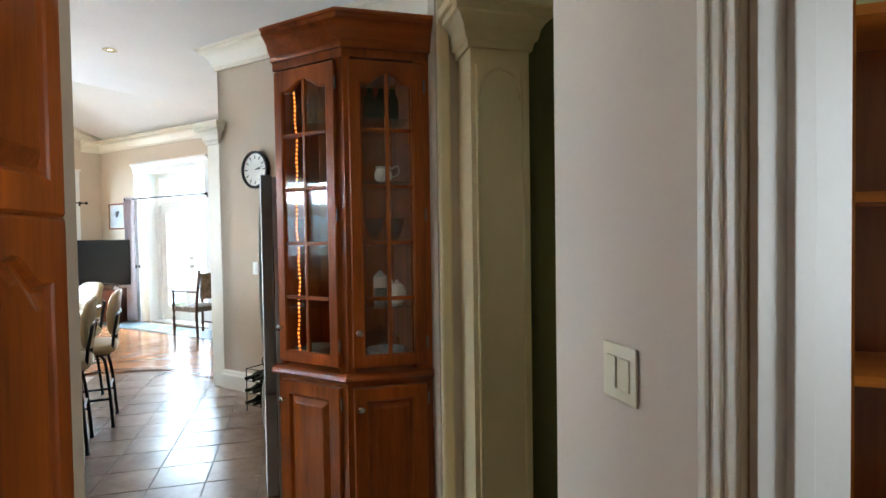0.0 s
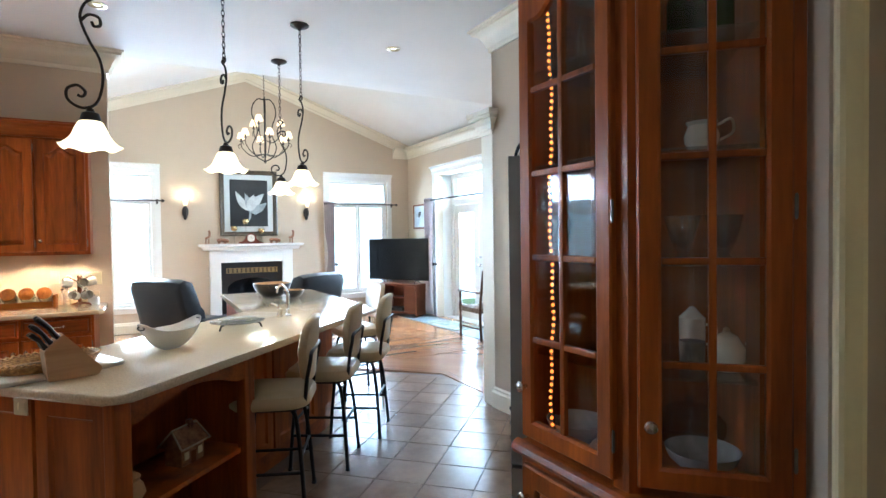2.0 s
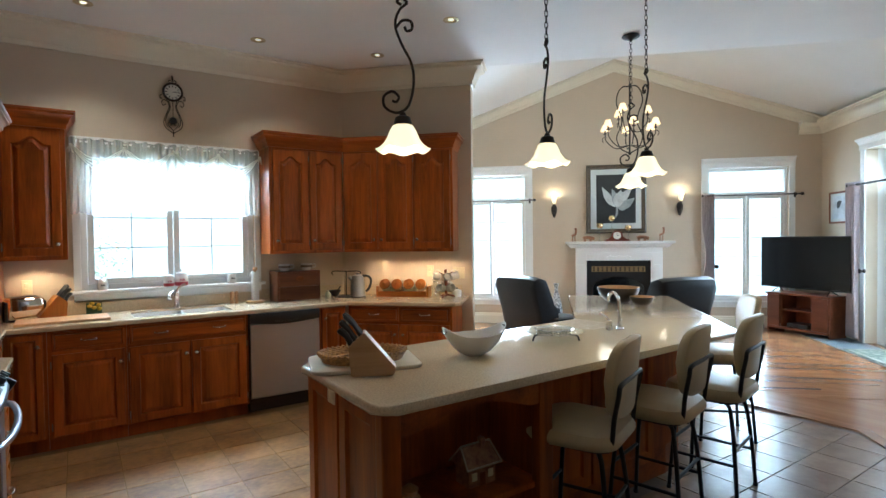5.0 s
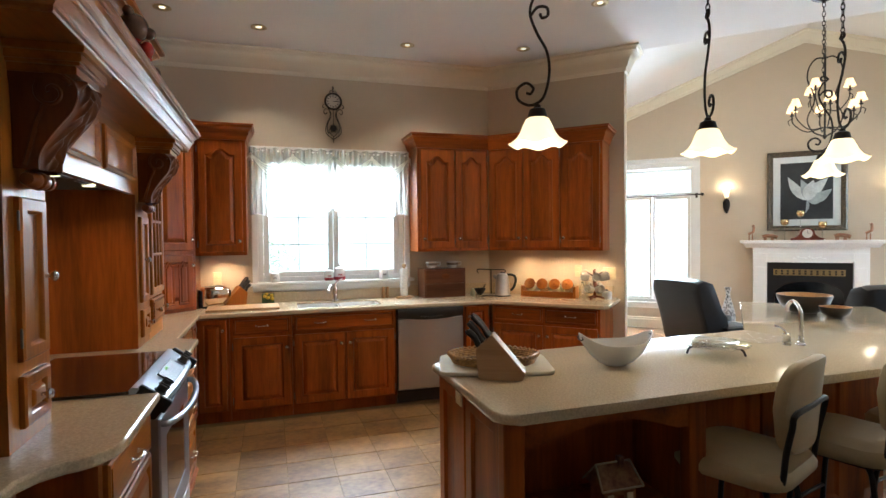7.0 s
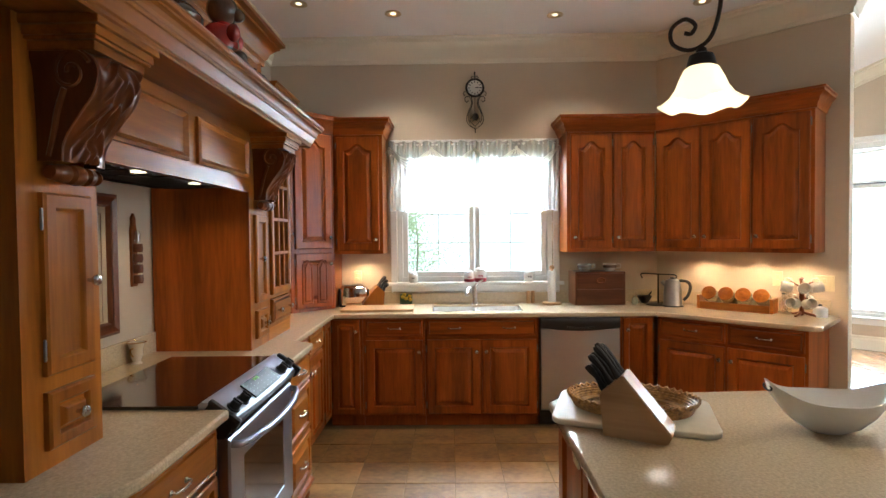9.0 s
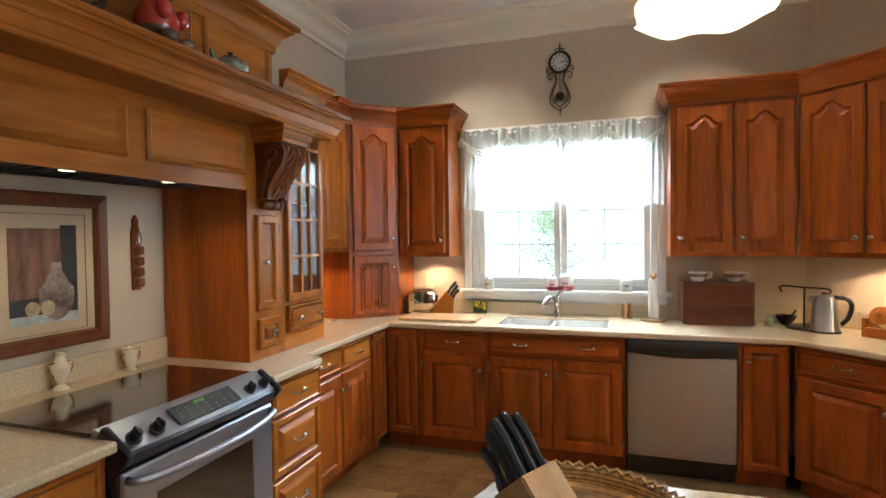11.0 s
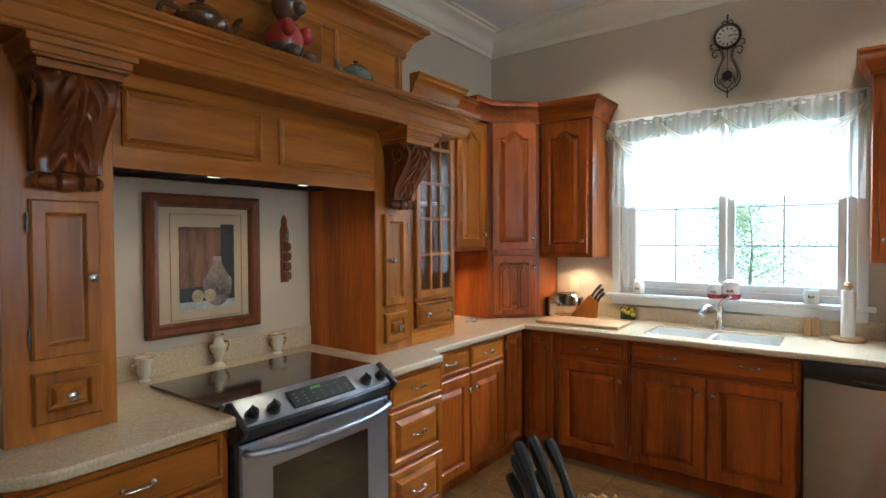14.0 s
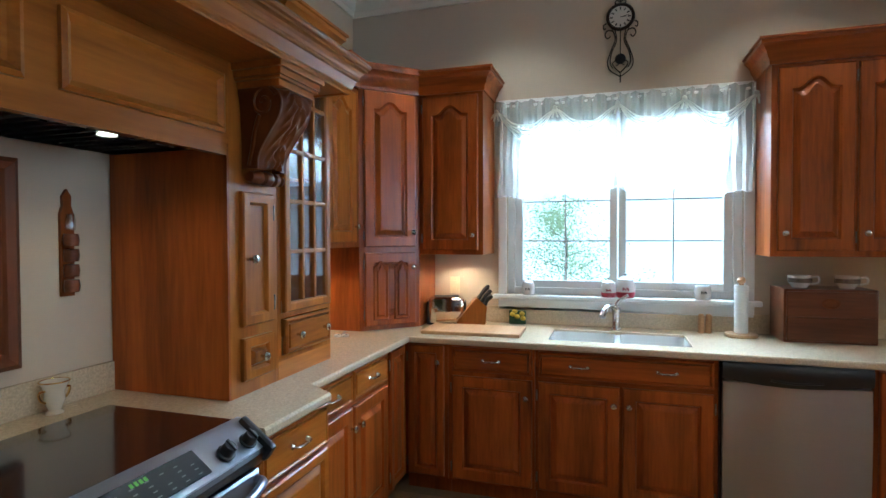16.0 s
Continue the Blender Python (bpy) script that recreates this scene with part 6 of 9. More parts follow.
def pendant_lamp():
    p = thing("pendant_lamp", "scrolled bronze pendant lamp with a lit frosted glass bell", "pendant lamp", group="pendant lamps over the island")
    bm = bm_new()
    lathe(bm, [(0, 3.25), (0.075, 3.249), (0.078, 3.24), (0.055, 3.225), (0.02, 3.215), (0.008, 3.20), (0, 3.20)], 20)
    part("canopy", bm, IRON, p, smooth=True)
    bm = bm_new()
    chain(bm, 2.66, 3.205)
    part("chain", bm, IRON, p)
    bm = bm_new()
    top_curl = [(0.024 * math.cos(a) * (1 - a / 14) + 0.005, 0, 2.625 + 0.024 * math.sin(a) * (1 - a / 14)) for a in np.linspace(4.5, 0, 10)]
    low_curl = [(-0.05 + 0.047 * (1 - a / 9.5) * math.cos(-a), 0, 2.165 + 0.047 * (1 - a / 9.5) * math.sin(-a)) for a in np.linspace(0, 6.6, 20)]
    body = smooth_line([(0.03, 0, 2.64), (-0.012, 0, 2.60), (-0.03, 0, 2.53), (0.0, 0, 2.44), (0.045, 0, 2.35), (0.055, 0, 2.25), (0.028, 0, 2.145), (-0.03, 0, 2.112), (-0.085, 0, 2.14), (-0.09, 0, 2.19), (-0.05, 0, 2.215), (-0.018, 0, 2.19), (-0.03, 0, 2.165), (-0.05, 0, 2.17)], 6)
    tube(bm, body, 0.0066, 8)
    tube(bm, smooth_line([(-0.028, 0, 2.52), (0.005, 0, 2.555), (0.045, 0, 2.55), (0.05, 0, 2.515), (0.025, 0, 2.505), (0.015, 0, 2.525)], 6), 0.007, 8)
    tube(bm, smooth_line([(0.03, 0, 2.64), (0.0, 0, 2.665), (-0.02, 0, 2.645), (0.0, 0, 2.63)], 5), 0.007, 8)
    tube(bm, [(0.0, 0, 2.125), (0.0, 0, 2.08)], 0.008, 8)
    part("scroll", bm, IRON, p, "scrolled bronze stem", smooth=True)
    bm = bm_new()
    lathe(bm, [(0, 2.115), (0.014, 2.112), (0.018, 2.098), (0.036, 2.09), (0.042, 2.07), (0.046, 2.052), (0.04, 2.05), (0, 2.055)], 20)
    part("fitter", bm, IRON, p, smooth=True)
    bm = bm_new()
    prof = [(0.038, 2.055), (0.052, 2.046), (0.065, 2.018), (0.077, 1.985), (0.093, 1.958), (0.115, 1.938), (0.126, 1.932)]
    rings = []
    n = 48
    for k, (r, z) in enumerate(prof):
        s = (k / (len(prof) - 1)) ** 2
        rings.append([((r + 0.009 * s * math.cos(6 * a)) * math.cos(a), (r + 0.009 * s * math.cos(6 * a)) * math.sin(a), z + 0.009 * s * math.cos(6 * a)) for a in np.linspace(0, 2 * math.pi, n, endpoint=False)])
    loft(bm, rings)
    sh = part("shade", bm, SHADE, p, "glowing frosted glass bell with a wavy rim", smooth=True)
    sh.modifiers.new("thick", "SOLIDIFY").thickness = 0.004
    bm = bm_new()
    lathe(bm, [(0, 2.05), (0.014, 2.045), (0.016, 2.02), (0.028, 1.99), (0.024, 1.965), (0, 1.955)], 14)
    part("bulb", bm, BULB, p, smooth=True)
    return p


PENDANTS = [(-2.165, 3.01, 59), (-2.18, 4.0, 152), (-2.21, 5.0, 150), (-2.88, 5.74, 45)]
first = pendant_lamp()
for k, (x, y, turn) in enumerate(PENDANTS):
    m = pose(x, y, 0, 0, 0, turn)
    if k:
        copy_thing(first, m)
    else:
        first.matrix_basis = m
    point_light("pendant_glow", (x, y, 1.935), 4.5)

# The last two, over the passage, are unseen and added to brighten it
DOWNLIGHTS = [(-4.43, 1.09), (-4.63, 1.77), (-4.70, 3.04), (-4.50, 4.10), (-3.44, 4.21), (-1.68, 5.77), (0.2, 1.0), (0.0, -0.6)]
first = None
for x, y in DOWNLIGHTS:
    if first is None:
        first = thing("downlight", "small recessed ceiling light with a brass-white trim ring", "ceiling light", pose(x, y, CEILING), "recessed ceiling lights")
        bm = bm_new()
        lathe(bm, [(0.022, -0.0015), (0.040, -0.003), (0.046, -0.008), (0.064, -0.006), (0.062, -0.001), (0.022, -0.0005)], 24)
        part("trim_ring", bm, BRASS_RING, first, smooth=True)
        bm = bm_new()
        lathe(bm, [(0, -0.004), (0.022, -0.003), (0.022, -0.001), (0, -0.001)], 20)
        part("lamp", bm, BULB, first)
    else:
        copy_thing(first, pose(x, y, CEILING))
# Spots below the downlights; the final pair belongs to the added passage lamps
for x, y, e in ((-4.63, 1.77, 46), (-4.6, 3.3, 44), (-3.44, 4.21, 26), (-1.68, 5.77, 22), (0.2, 1.0, 12), (0.0, -0.6, 4)):
    spot_light("downlight_glow", (x, y, CEILING - 0.012), e)
# strip lamps under the wall cabinets
for place in (uv(-0.40, 6.42, 1.362), uv(-0.02, 6.42, 1.362), uv(0.28, 6.42, 1.362), Vector((-5.10, 1.43, 1.362)), Vector((-4.35, 0.78, 1.41))):
    spot_light("cabinet_lamp", place, 12, (1.0, 0.66, 0.36), 140)

# ---- bar stools ----
def bar_stool():
    """Faces -x: padded seat and back on a bent black iron frame."""
    s = thing("bar_stool", "cream vinyl bar stool with a black iron frame", "bar stool", group="bar stools at the island")
    bm = bm_new()
    pts = []
    for k, (g, z) in enumerate(((0.0, 0.572), (0.02, 0.577), (0.034, 0.595), (0.034, 0.618), (0.018, 0.640), (-0.03, 0.652), (-0.10, 0.657))):
        ring = []
        for cx, cy, a0 in ((0.10, 0.11, 0), (-0.10, 0.12, 90), (-0.10, -0.12, 180), (0.10, -0.11, 270)):
            r = 0.085 + g if g > -0.05 else 0.02
            ring += [(x, y, z) for x, y in arc(cx, cy, r, a0, a0 + 90, 5)]
        pts.append(ring)
    loft(bm, pts, True, True)
    part("seat", bm, VINYL, s, "padded cream vinyl seat", smooth=True)
    bm = bm_new()
    outline = []
    for a in np.linspace(0, 2 * math.pi, 36, endpoint=False):
        c, q = math.cos(a), math.sin(a)
        w = abs(c) ** 0.45 * (1 if c > 0 else -1) * (0.165 if q < 0 else 0.185)
        outline.append((w, abs(q) ** 0.45 * (1 if q > 0 else -1) * 0.175))
    lean = lambda zz: 0.185 + 0.10 * (zz - 0.86) + 0.02 * ((zz - 0.88) / 0.18) ** 2
    rings = []
    for sc, off in ((0.9, -0.030), (0.98, -0.022), (1.0, -0.006), (1.0, 0.006), (0.97, 0.018), (0.88, 0.024)):
        rings.append([(lean(0.875 + z * sc) + off - 0.03 * (1 - (y * sc / 0.18) ** 2) * -0.6, y * sc, 0.875 + z * sc) for y, z in outline])
    loft(bm, rings, True, True)
    part("backrest", bm, VINYL, s, "padded cream vinyl backrest", smooth=True)
    bm = bm_new()
    tube(bm, smooth_line([(0.12, -0.15, 0.566), (0.185, -0.165, 0.59), (0.205, -0.172, 0.72), (0.225, -0.175, 0.82), (0.232, -0.165, 0.868), (0.235, 0.0, 0.872), (0.232, 0.165, 0.868), (0.225, 0.175, 0.82), (0.205, 0.172, 0.72), (0.185, 0.165, 0.59), (0.12, 0.15, 0.566)], 4), 0.011, 8)
    part("back_frame", bm, STOOL_IRON, s, smooth=True)
    bm = bm_new()
    tube(bm, [(x, y, 0.562) for x, y in arc(0.10, 0.10, 0.06, 0, 90, 4) + arc(-0.10, 0.10, 0.06, 90, 180, 4) + arc(-0.10, -0.10, 0.06, 180, 270, 4) + arc(0.10, -0.10, 0.06, 270, 360, 4)], 0.010, 8, closed=True)
    part("seat_ring", bm, STOOL_IRON, s, smooth=True)
    for sx in (-1, 1):
        for sy in (-1, 1):
            bm = bm_new()
            tube(bm, smooth_line([(sx * 0.07, sy * 0.07, 0.556), (sx * 0.125, sy * 0.125, 0.535), (sx * 0.145, sy * 0.145, 0.47), (sx * 0.165, sy * 0.165, 0.30), (sx * 0.185, sy * 0.185, 0.012)], 5), 0.0115, 8)
            leg = part("leg", bm, STOOL_IRON, s, smooth=True)
            bm = bm_new()
            lathe(bm, [(0, 0), (0.014, 0), (0.015, 0.012), (0.013, 0.02), (0, 0.02)], 10, (sx * 0.185, sy * 0.185, 0))
            part("foot", bm, BLACK, leg)
    for z, q in ((0.22, 0.171), (0.30, 0.165)):
        for a, b in ((((-q, -q), (q, -q)), ((-q, q), (q, q))) if z < 0.25 else (((-q, -q), (-q, q)), ((q, -q), (q, q)))):
            bm = bm_new()
            tube(bm, [(*a, z), (*b, z)], 0.009, 8)
            part("stretcher", bm, STOOL_IRON, s)
    return s


stool = bar_stool()
stool.matrix_basis = pose(-1.625, 3.65, 0, 0, 0, 22)
for m in (pose(-1.625, 4.235, 0, 0, 0, 14), pose(-1.63, 4.80, 0, 0, 0, 12), Matrix.Translation(uv(2.56, 5.48)) @ pose(0, 0, 0, 0, 0, 45)):
    copy_thing(stool, m)

# ---- living room ----
fp = thing("fireplace", "white mantelpiece with a black gas fireplace insert", "fireplace", AT_FIRE_WALL)
for x0, x1 in ((1.78, 1.955), (2.985, 3.16)):
    bm = bm_new()
    box(bm, x0, -0.10, 0.0, x1, 0.0, 1.22, 0.004)
    box(bm, x0 - 0.015, -0.115, 0.0, x1 + 0.015, 0.0, 0.16, 0.006)
    box(bm, x0 + 0.03, -0.108, 0.22, x1 - 0.03, -0.099, 1.02, 0.004)
    part("leg", bm, WHITE, fp)
bm = bm_new()
box(bm, 1.955, -0.095, 1.085, 2.985, 0.0, 1.22, 0.003)
box(bm, 1.78, -0.10, 1.22, 3.16, 0.0, 1.30, 0.003)
part("frieze", bm, WHITE, fp)
bm = bm_new()
for k in range(9):
    a = k / 8 - 0.5
    lathe(bm, [(0, -0.010), (0.02 - 0.012 * abs(a), -0.004), (0.012, 0.006), (0, 0.010)], 8, (2.47 + a * 0.36, -0.10, 1.155 + 0.012 * math.cos(a * 18)))
part("carving", bm, WHITE, fp, smooth=True)
bm = bm_new()
sweep(bm, [(0, 0), (0.03, 0), (0.045, 0.02), (0.06, 0.05), (0.09, 0.065), (0.11, 0.07), (0.11, 0.105), (0, 0.105)], [(3.22, 0.0, 1.30), (3.22, -0.12, 1.30), (1.72, -0.12, 1.30), (1.72, 0.0, 1.30)])
box(bm, 1.72, -0.12, 1.30, 3.22, 0.0, 1.405)
part("mantel_shelf", bm, WHITE, fp)
bm = bm_new()
box(bm, 1.956, -0.03, 0.0, 2.984, -0.001, 1.084)
ins = part("insert", bm, BLACK, fp, "black fireplace insert")
BRASS = mat("antique_brass", (0.45, 0.33, 0.16), rough=0.35, metal=1.0, var=0.15, scale=30)
bm = bm_new()
box(bm, 2.04, -0.036, 0.895, 2.90, -0.029, 0.985, 0.003)
part("vent_band", bm, BRASS, ins, "pierced brass vent band")
bm = bm_new()
for k in range(12):
    x = 2.075 + k * 0.0715
    for dz in (-0.018, 0.018):
        box(bm, x - 0.014, -0.039, 0.94 + dz - 0.012, x + 0.014, -0.035, 0.94 + dz + 0.012)
part("vent_holes", bm, BLACK, ins)
bm = bm_new()
pts = [(2.05, 0.12), (2.89, 0.12)] + [(2.47 + 0.42 * math.cos(a), 0.62 + 0.20 * math.sin(a)) for a in np.linspace(0, math.pi, 14)]
vs = [bm.verts.new((x, -0.034, z)) for x, z in pts]
bm.faces.new(vs)
bmesh.ops.solidify(bm, geom=bm.faces[:], thickness=0.004)
part("fire_glass", bm, BLACK_GLASS, ins)
bm = bm_new()
tube(bm, [(x, -0.037, z) for x, z in pts], 0.008, 6, closed=True)
part("glass_trim", bm, IRON, ins)


def framed_picture(name, label, at, w, h, frame_m, face_m, fw, mat_m=None, mw=0.0, depth=0.03, inner=None):
    """A flat picture in a moulded frame, hung on a wall; inner: builds what it shows."""
    p = thing(name, label, "picture", at)
    o = lambda i, y: [(i, y, i), (w - i, y, i), (w - i, y, h - i), (i, y, h - i)]
    bm = bm_new()
    loft(bm, [o(0, -0.001), o(0, -depth * 0.8), o(fw * 0.25, -depth), o(fw * 0.6, -depth * 0.75), o(fw * 0.85, -depth * 0.8), o(fw, -depth * 0.4)], cap_start=True)
    part("frame", bm, frame_m, p)
    if mat_m:
        bm = bm_new()
        loft(bm, [o(fw, -depth * 0.4), o(fw + 0.001, -depth * 0.42)], cap_end=True)
        part("mount", bm, mat_m, p)
    bm = bm_new()
    loft(bm, [o(fw + mw, -depth * 0.45), o(fw + mw + 0.001, -depth * 0.48)], cap_end=True)
    art = part("artwork", bm, face_m, p)
    if inner:
        inner(p, -depth * 0.5)
    return p


GILT_BLACK = mat("black_gilt_frame", (0.02, 0.016, 0.012), rough=0.35, var=0.4, scale=60, rgb2=(0.14, 0.10, 0.05), coat=0.3)
MOUNT = mat("pale_blue_mount", (0.62, 0.66, 0.66), rough=0.8, var=0.02)
DARK_ART = mat("charcoal_print", (0.02, 0.022, 0.024), rough=0.5, var=0.5, scale=3)
PETAL = mat("magnolia_petal", (0.34, 0.38, 0.39), rough=0.6, var=0.3, scale=6)
PETAL_PALE = mat("pale_magnolia_petal", (0.56, 0.59, 0.58), rough=0.6, var=0.25, scale=6)


def blade(bm, cx, cz, length, wide, turn, y, bend=0.0, n=9):
    """A flat leaf or petal shape on a picture."""
    up, lo = [], []
    for k in range(n):
        s = k / (n - 1)
        d = wide * math.sin(math.pi * s ** 0.8)
        c = bend * math.sin(math.pi * s)
        up.append((s * length, d + c))
        lo.append((s * length, -d + c))
    pts = up + lo[1:-1][::-1]
    ca, sa = math.cos(radians(turn)), math.sin(radians(turn))
    vs = [bm.verts.new((cx + x * ca - z * sa, y, cz + x * sa + z * ca)) for x, z in pts]
    bm.faces.new(vs)


def magnolia(p, y):
    for k, (l, wd, t, b) in enumerate(((0.42, 0.062, 124, 0.02), (0.32, 0.06, 104, -0.02), (0.40, 0.075, 52, 0.02), (0.33, 0.07, 28, -0.03), (0.30, 0.085, 76, 0.0), (0.20, 0.05, 8, -0.02), (0.20, 0.06, 58, 0.02))):
        bm = bm_new()
        blade(bm, 0.49, 0.43, l, wd, t, y - 0.0008 * (k + 1), b)
        part("petal", bm, PETAL if k % 2 else PETAL_PALE, p)
    bm = bm_new()
    blade(bm, 0.49, 0.44, 0.20, 0.02, 262, y - 0.0006, 0.02)
    part("leaf_shape", bm, PETAL, p)


framed_picture("wall_picture", "large white magnolia print in a black gilt frame", AT_FIRE_WALL @ pose(1.96, -0.002, 1.54), 0.96, 1.14, GILT_BLACK, DARK_ART, 0.075, MOUNT, 0.09, 0.04, magnolia)
SNOW_ART = mat("snowy_print", (0.55, 0.60, 0.66), rough=0.6, var=0.25, scale=6)
RED_FRAME = wood_mat("redwood_frame", (0.12, 0.035, 0.015), (0.22, 0.07, 0.03))


def dark_peak(p, y):
    bm = bm_new()
    blade(bm, 0.22, 0.22, 0.16, 0.05, 40, y - 0.001, 0.02)
    part("dark_shape", bm, DARK_ART, p)


framed_picture("wall_picture", "small snowy landscape print in a thin reddish wood frame", AT_GARDEN_WALL @ pose(-10.24, -0.002, 1.64), 0.50, 0.47, RED_FRAME, SNOW_ART, 0.03, MOUNT, 0.04, 0.02, dark_peak)


def sconce(u):
    s = thing("wall_sconce", "small bronze wall sconce with a glowing shade", "wall lamp", AT_FIRE_WALL @ pose(u, 0, 1.95), "wall sconces by the fireplace")
    bm = bm_new()
    lathe(bm, [(0, -0.14), (0.02, -0.12), (0.045, -0.04), (0.05, 0.03), (0.03, 0.08), (0, 0.09)], 14)
    bmesh.ops.scale(bm, vec=(1, 0.35, 1), verts=bm.verts[:])
    part("backplate", bm, IRON, s, smooth=True, at=pose(0, -0.02, 0))
    bm = bm_new()
    tube(bm, smooth_line([(0, -0.03, -0.04), (0, -0.09, -0.06), (0, -0.11, 0.02), (0, -0.10, 0.10)], 5), 0.009, 8)
    part("arm", bm, IRON, s, smooth=True)
    bm = bm_new()
    lathe(bm, [(0.012, 0.10), (0.03, 0.12), (0.036, 0.16), (0.055, 0.22), (0.052, 0.22), (0.03, 0.16), (0.01, 0.12)], 18, (0, -0.10, 0))
    part("shade", bm, SHADE, s, "glowing tulip glass shade", smooth=True)
    p = AT_FIRE_WALL @ Vector((u, -0.10, 2.19))
    point_light("sconce_glow", p, 3, (1.0, 0.78, 0.5), 0.03)


sconce(1.43)
sconce(3.44)

# mantel ornaments
def on_mantel(name, label, category, u, y=-0.12):
    return thing(name, label, category, AT_FIRE_WALL @ pose(u, y, 1.4055))


REDWOOD = wood_mat("red_mahogany", (0.10, 0.02, 0.01), (0.20, 0.045, 0.02), axis="x")
AMBER_GLASS = mat("amber_mercury_glass", (0.62, 0.47, 0.25), rough=0.12, metal=0.8, var=0.2, scale=30)
for u, h in ((2.17, 0.30), (2.36, 0.42), (2.62, 0.26)):
    c = on_mantel("candle_holder", "tall amber glass goblet candle holder on the mantel", "candle holder", u)
    bm = bm_new()
    lathe(bm, [(0, 0), (0.04, 0), (0.04, 0.006), (0.01, 0.012), (0.006, 0.03), (0.006, h - 0.09), (0.012, h - 0.08)], 16)
    part("stem", bm, GLASSWARE, c, smooth=True)
    bm = bm_new()
    lathe(bm, [(0.006, h - 0.09), (0.035, h - 0.08), (0.055, h - 0.05), (0.052, h - 0.01), (0.045, h), (0.042, h), (0.048, h - 0.02), (0.04, h - 0.06), (0, h - 0.075)], 18)
    part("cup", bm, AMBER_GLASS, c, smooth=True)
c = on_mantel("mantel_clock", "dark red wooden mantel clock with a round white dial", "clock", 2.44)
bm = bm_new()
prof = [(-0.20, 0), (0.20, 0), (0.20, 0.025), (0.14, 0.04), (0.09, 0.085)] + [(0.09 * math.cos(a), 0.09 + 0.085 * math.sin(a)) for a in np.linspace(0.2, math.pi - 0.2, 10)] + [(-0.09, 0.085), (-0.14, 0.04), (-0.20, 0.025)]
vs = [[bm.verts.new((x, y, z)) for x, z in prof] for y in (-0.035, 0.035)]
bm.faces.new(vs[0])
bm.faces.new(vs[1][::-1])
for i in range(len(prof)):
    j = (i + 1) % len(prof)
    bm.faces.new((vs[0][i], vs[0][j], vs[1][j], vs[1][i]))
part("case", bm, REDWOOD, c)
DIAL = mat("clock_dial", (0.75, 0.72, 0.66), rough=0.4, var=0.03)
bm = bm_new()
lathe(bm, [(0, 0), (0.062, 0), (0.062, 0.004), (0, 0.005)], 24)
part("dial", bm, DIAL, c, at=pose(0, -0.036, 0.095) @ OUT)
bm = bm_new()
box(bm, -0.002, -0.043, 0.095, 0.002, -0.041, 0.14)
box(bm, 0.0, -0.043, 0.093, 0.032, -0.041, 0.097)
part("pointers", bm, BLACK, c)
TAN = mat("tan_carving", (0.30, 0.13, 0.06), rough=0.5, var=0.3, scale=20)
for u, kind in ((1.75, "tall"), (1.98, "low"), (2.84, "low"), (3.14, "tall")):
    bm = bm_new()
    if kind == "tall":
        for dx in (-0.025, 0.02):
            tube(bm, [(dx, 0, 0), (dx * 0.9, 0, 0.09)], 0.008, 6)
        tube(bm, smooth_line([(-0.035, 0, 0.09), (0.0, 0, 0.11), (0.03, 0, 0.13), (0.035, 0, 0.20), (0.02, 0, 0.225)], 4), 0.018, 8)
    else:
        tube(bm, smooth_line([(-0.08, 0, 0.05), (-0.04, 0, 0.065), (0.02, 0, 0.065), (0.07, 0, 0.055), (0.10, 0, 0.04)], 4), 0.028, 8)
        for dx in (-0.06, -0.04, 0.03, 0.05):
            tube(bm, [(dx, 0, 0), (dx, 0, 0.05)], 0.010, 6)
    solid("figurine", bm, TAN, "small carved wooden animal figurine on the mantel", "figurine", AT_FIRE_WALL @ pose(u, -0.11, 1.4055), "carved mantel figurines", smooth=True)

# chandelier
ch = thing("chandelier", "bronze scrolled chandelier with nine small lit shades", "chandelier", Matrix.Translation(uv(2.45, 9.05)) @ pose(0, 0, 0, 0, 0, 45))
bm = bm_new()
lathe(bm, [(0, 4.36), (0.07, 4.355), (0.06, 4.33), (0.01, 4.31), (0, 4.31)], 18)
part("canopy", bm, IRON, ch, smooth=True)
bm = bm_new()
chain(bm, 3.62, 4.32)
part("chain", bm, IRON, ch)
bm = bm_new()
lathe(bm, [(0, 2.62), (0.012, 2.63), (0.025, 2.655), (0.012, 2.68), (0.010, 3.0), (0.018, 3.03), (0.010, 3.06), (0.009, 3.58), (0.018, 3.60), (0, 3.62)], 12)
part("stem", bm, IRON, ch, smooth=True)
for k in range(3):
    a = 2 * math.pi * k / 3 + 0.4
    bm = bm_new()
    ca, sa = math.cos(a), math.sin(a)
    line = [(0.0, 3.58), (0.10, 3.60), (0.18, 3.52), (0.20, 3.38), (0.14, 3.22), (0.12, 3.08), (0.20, 2.90), (0.14, 2.74), (0.02, 2.66)]
    tube(bm, smooth_line([(r * ca, r * sa, z) for r, z in line], 5), 0.009, 6)
    part("frame_scroll", bm, IRON, ch, smooth=True)
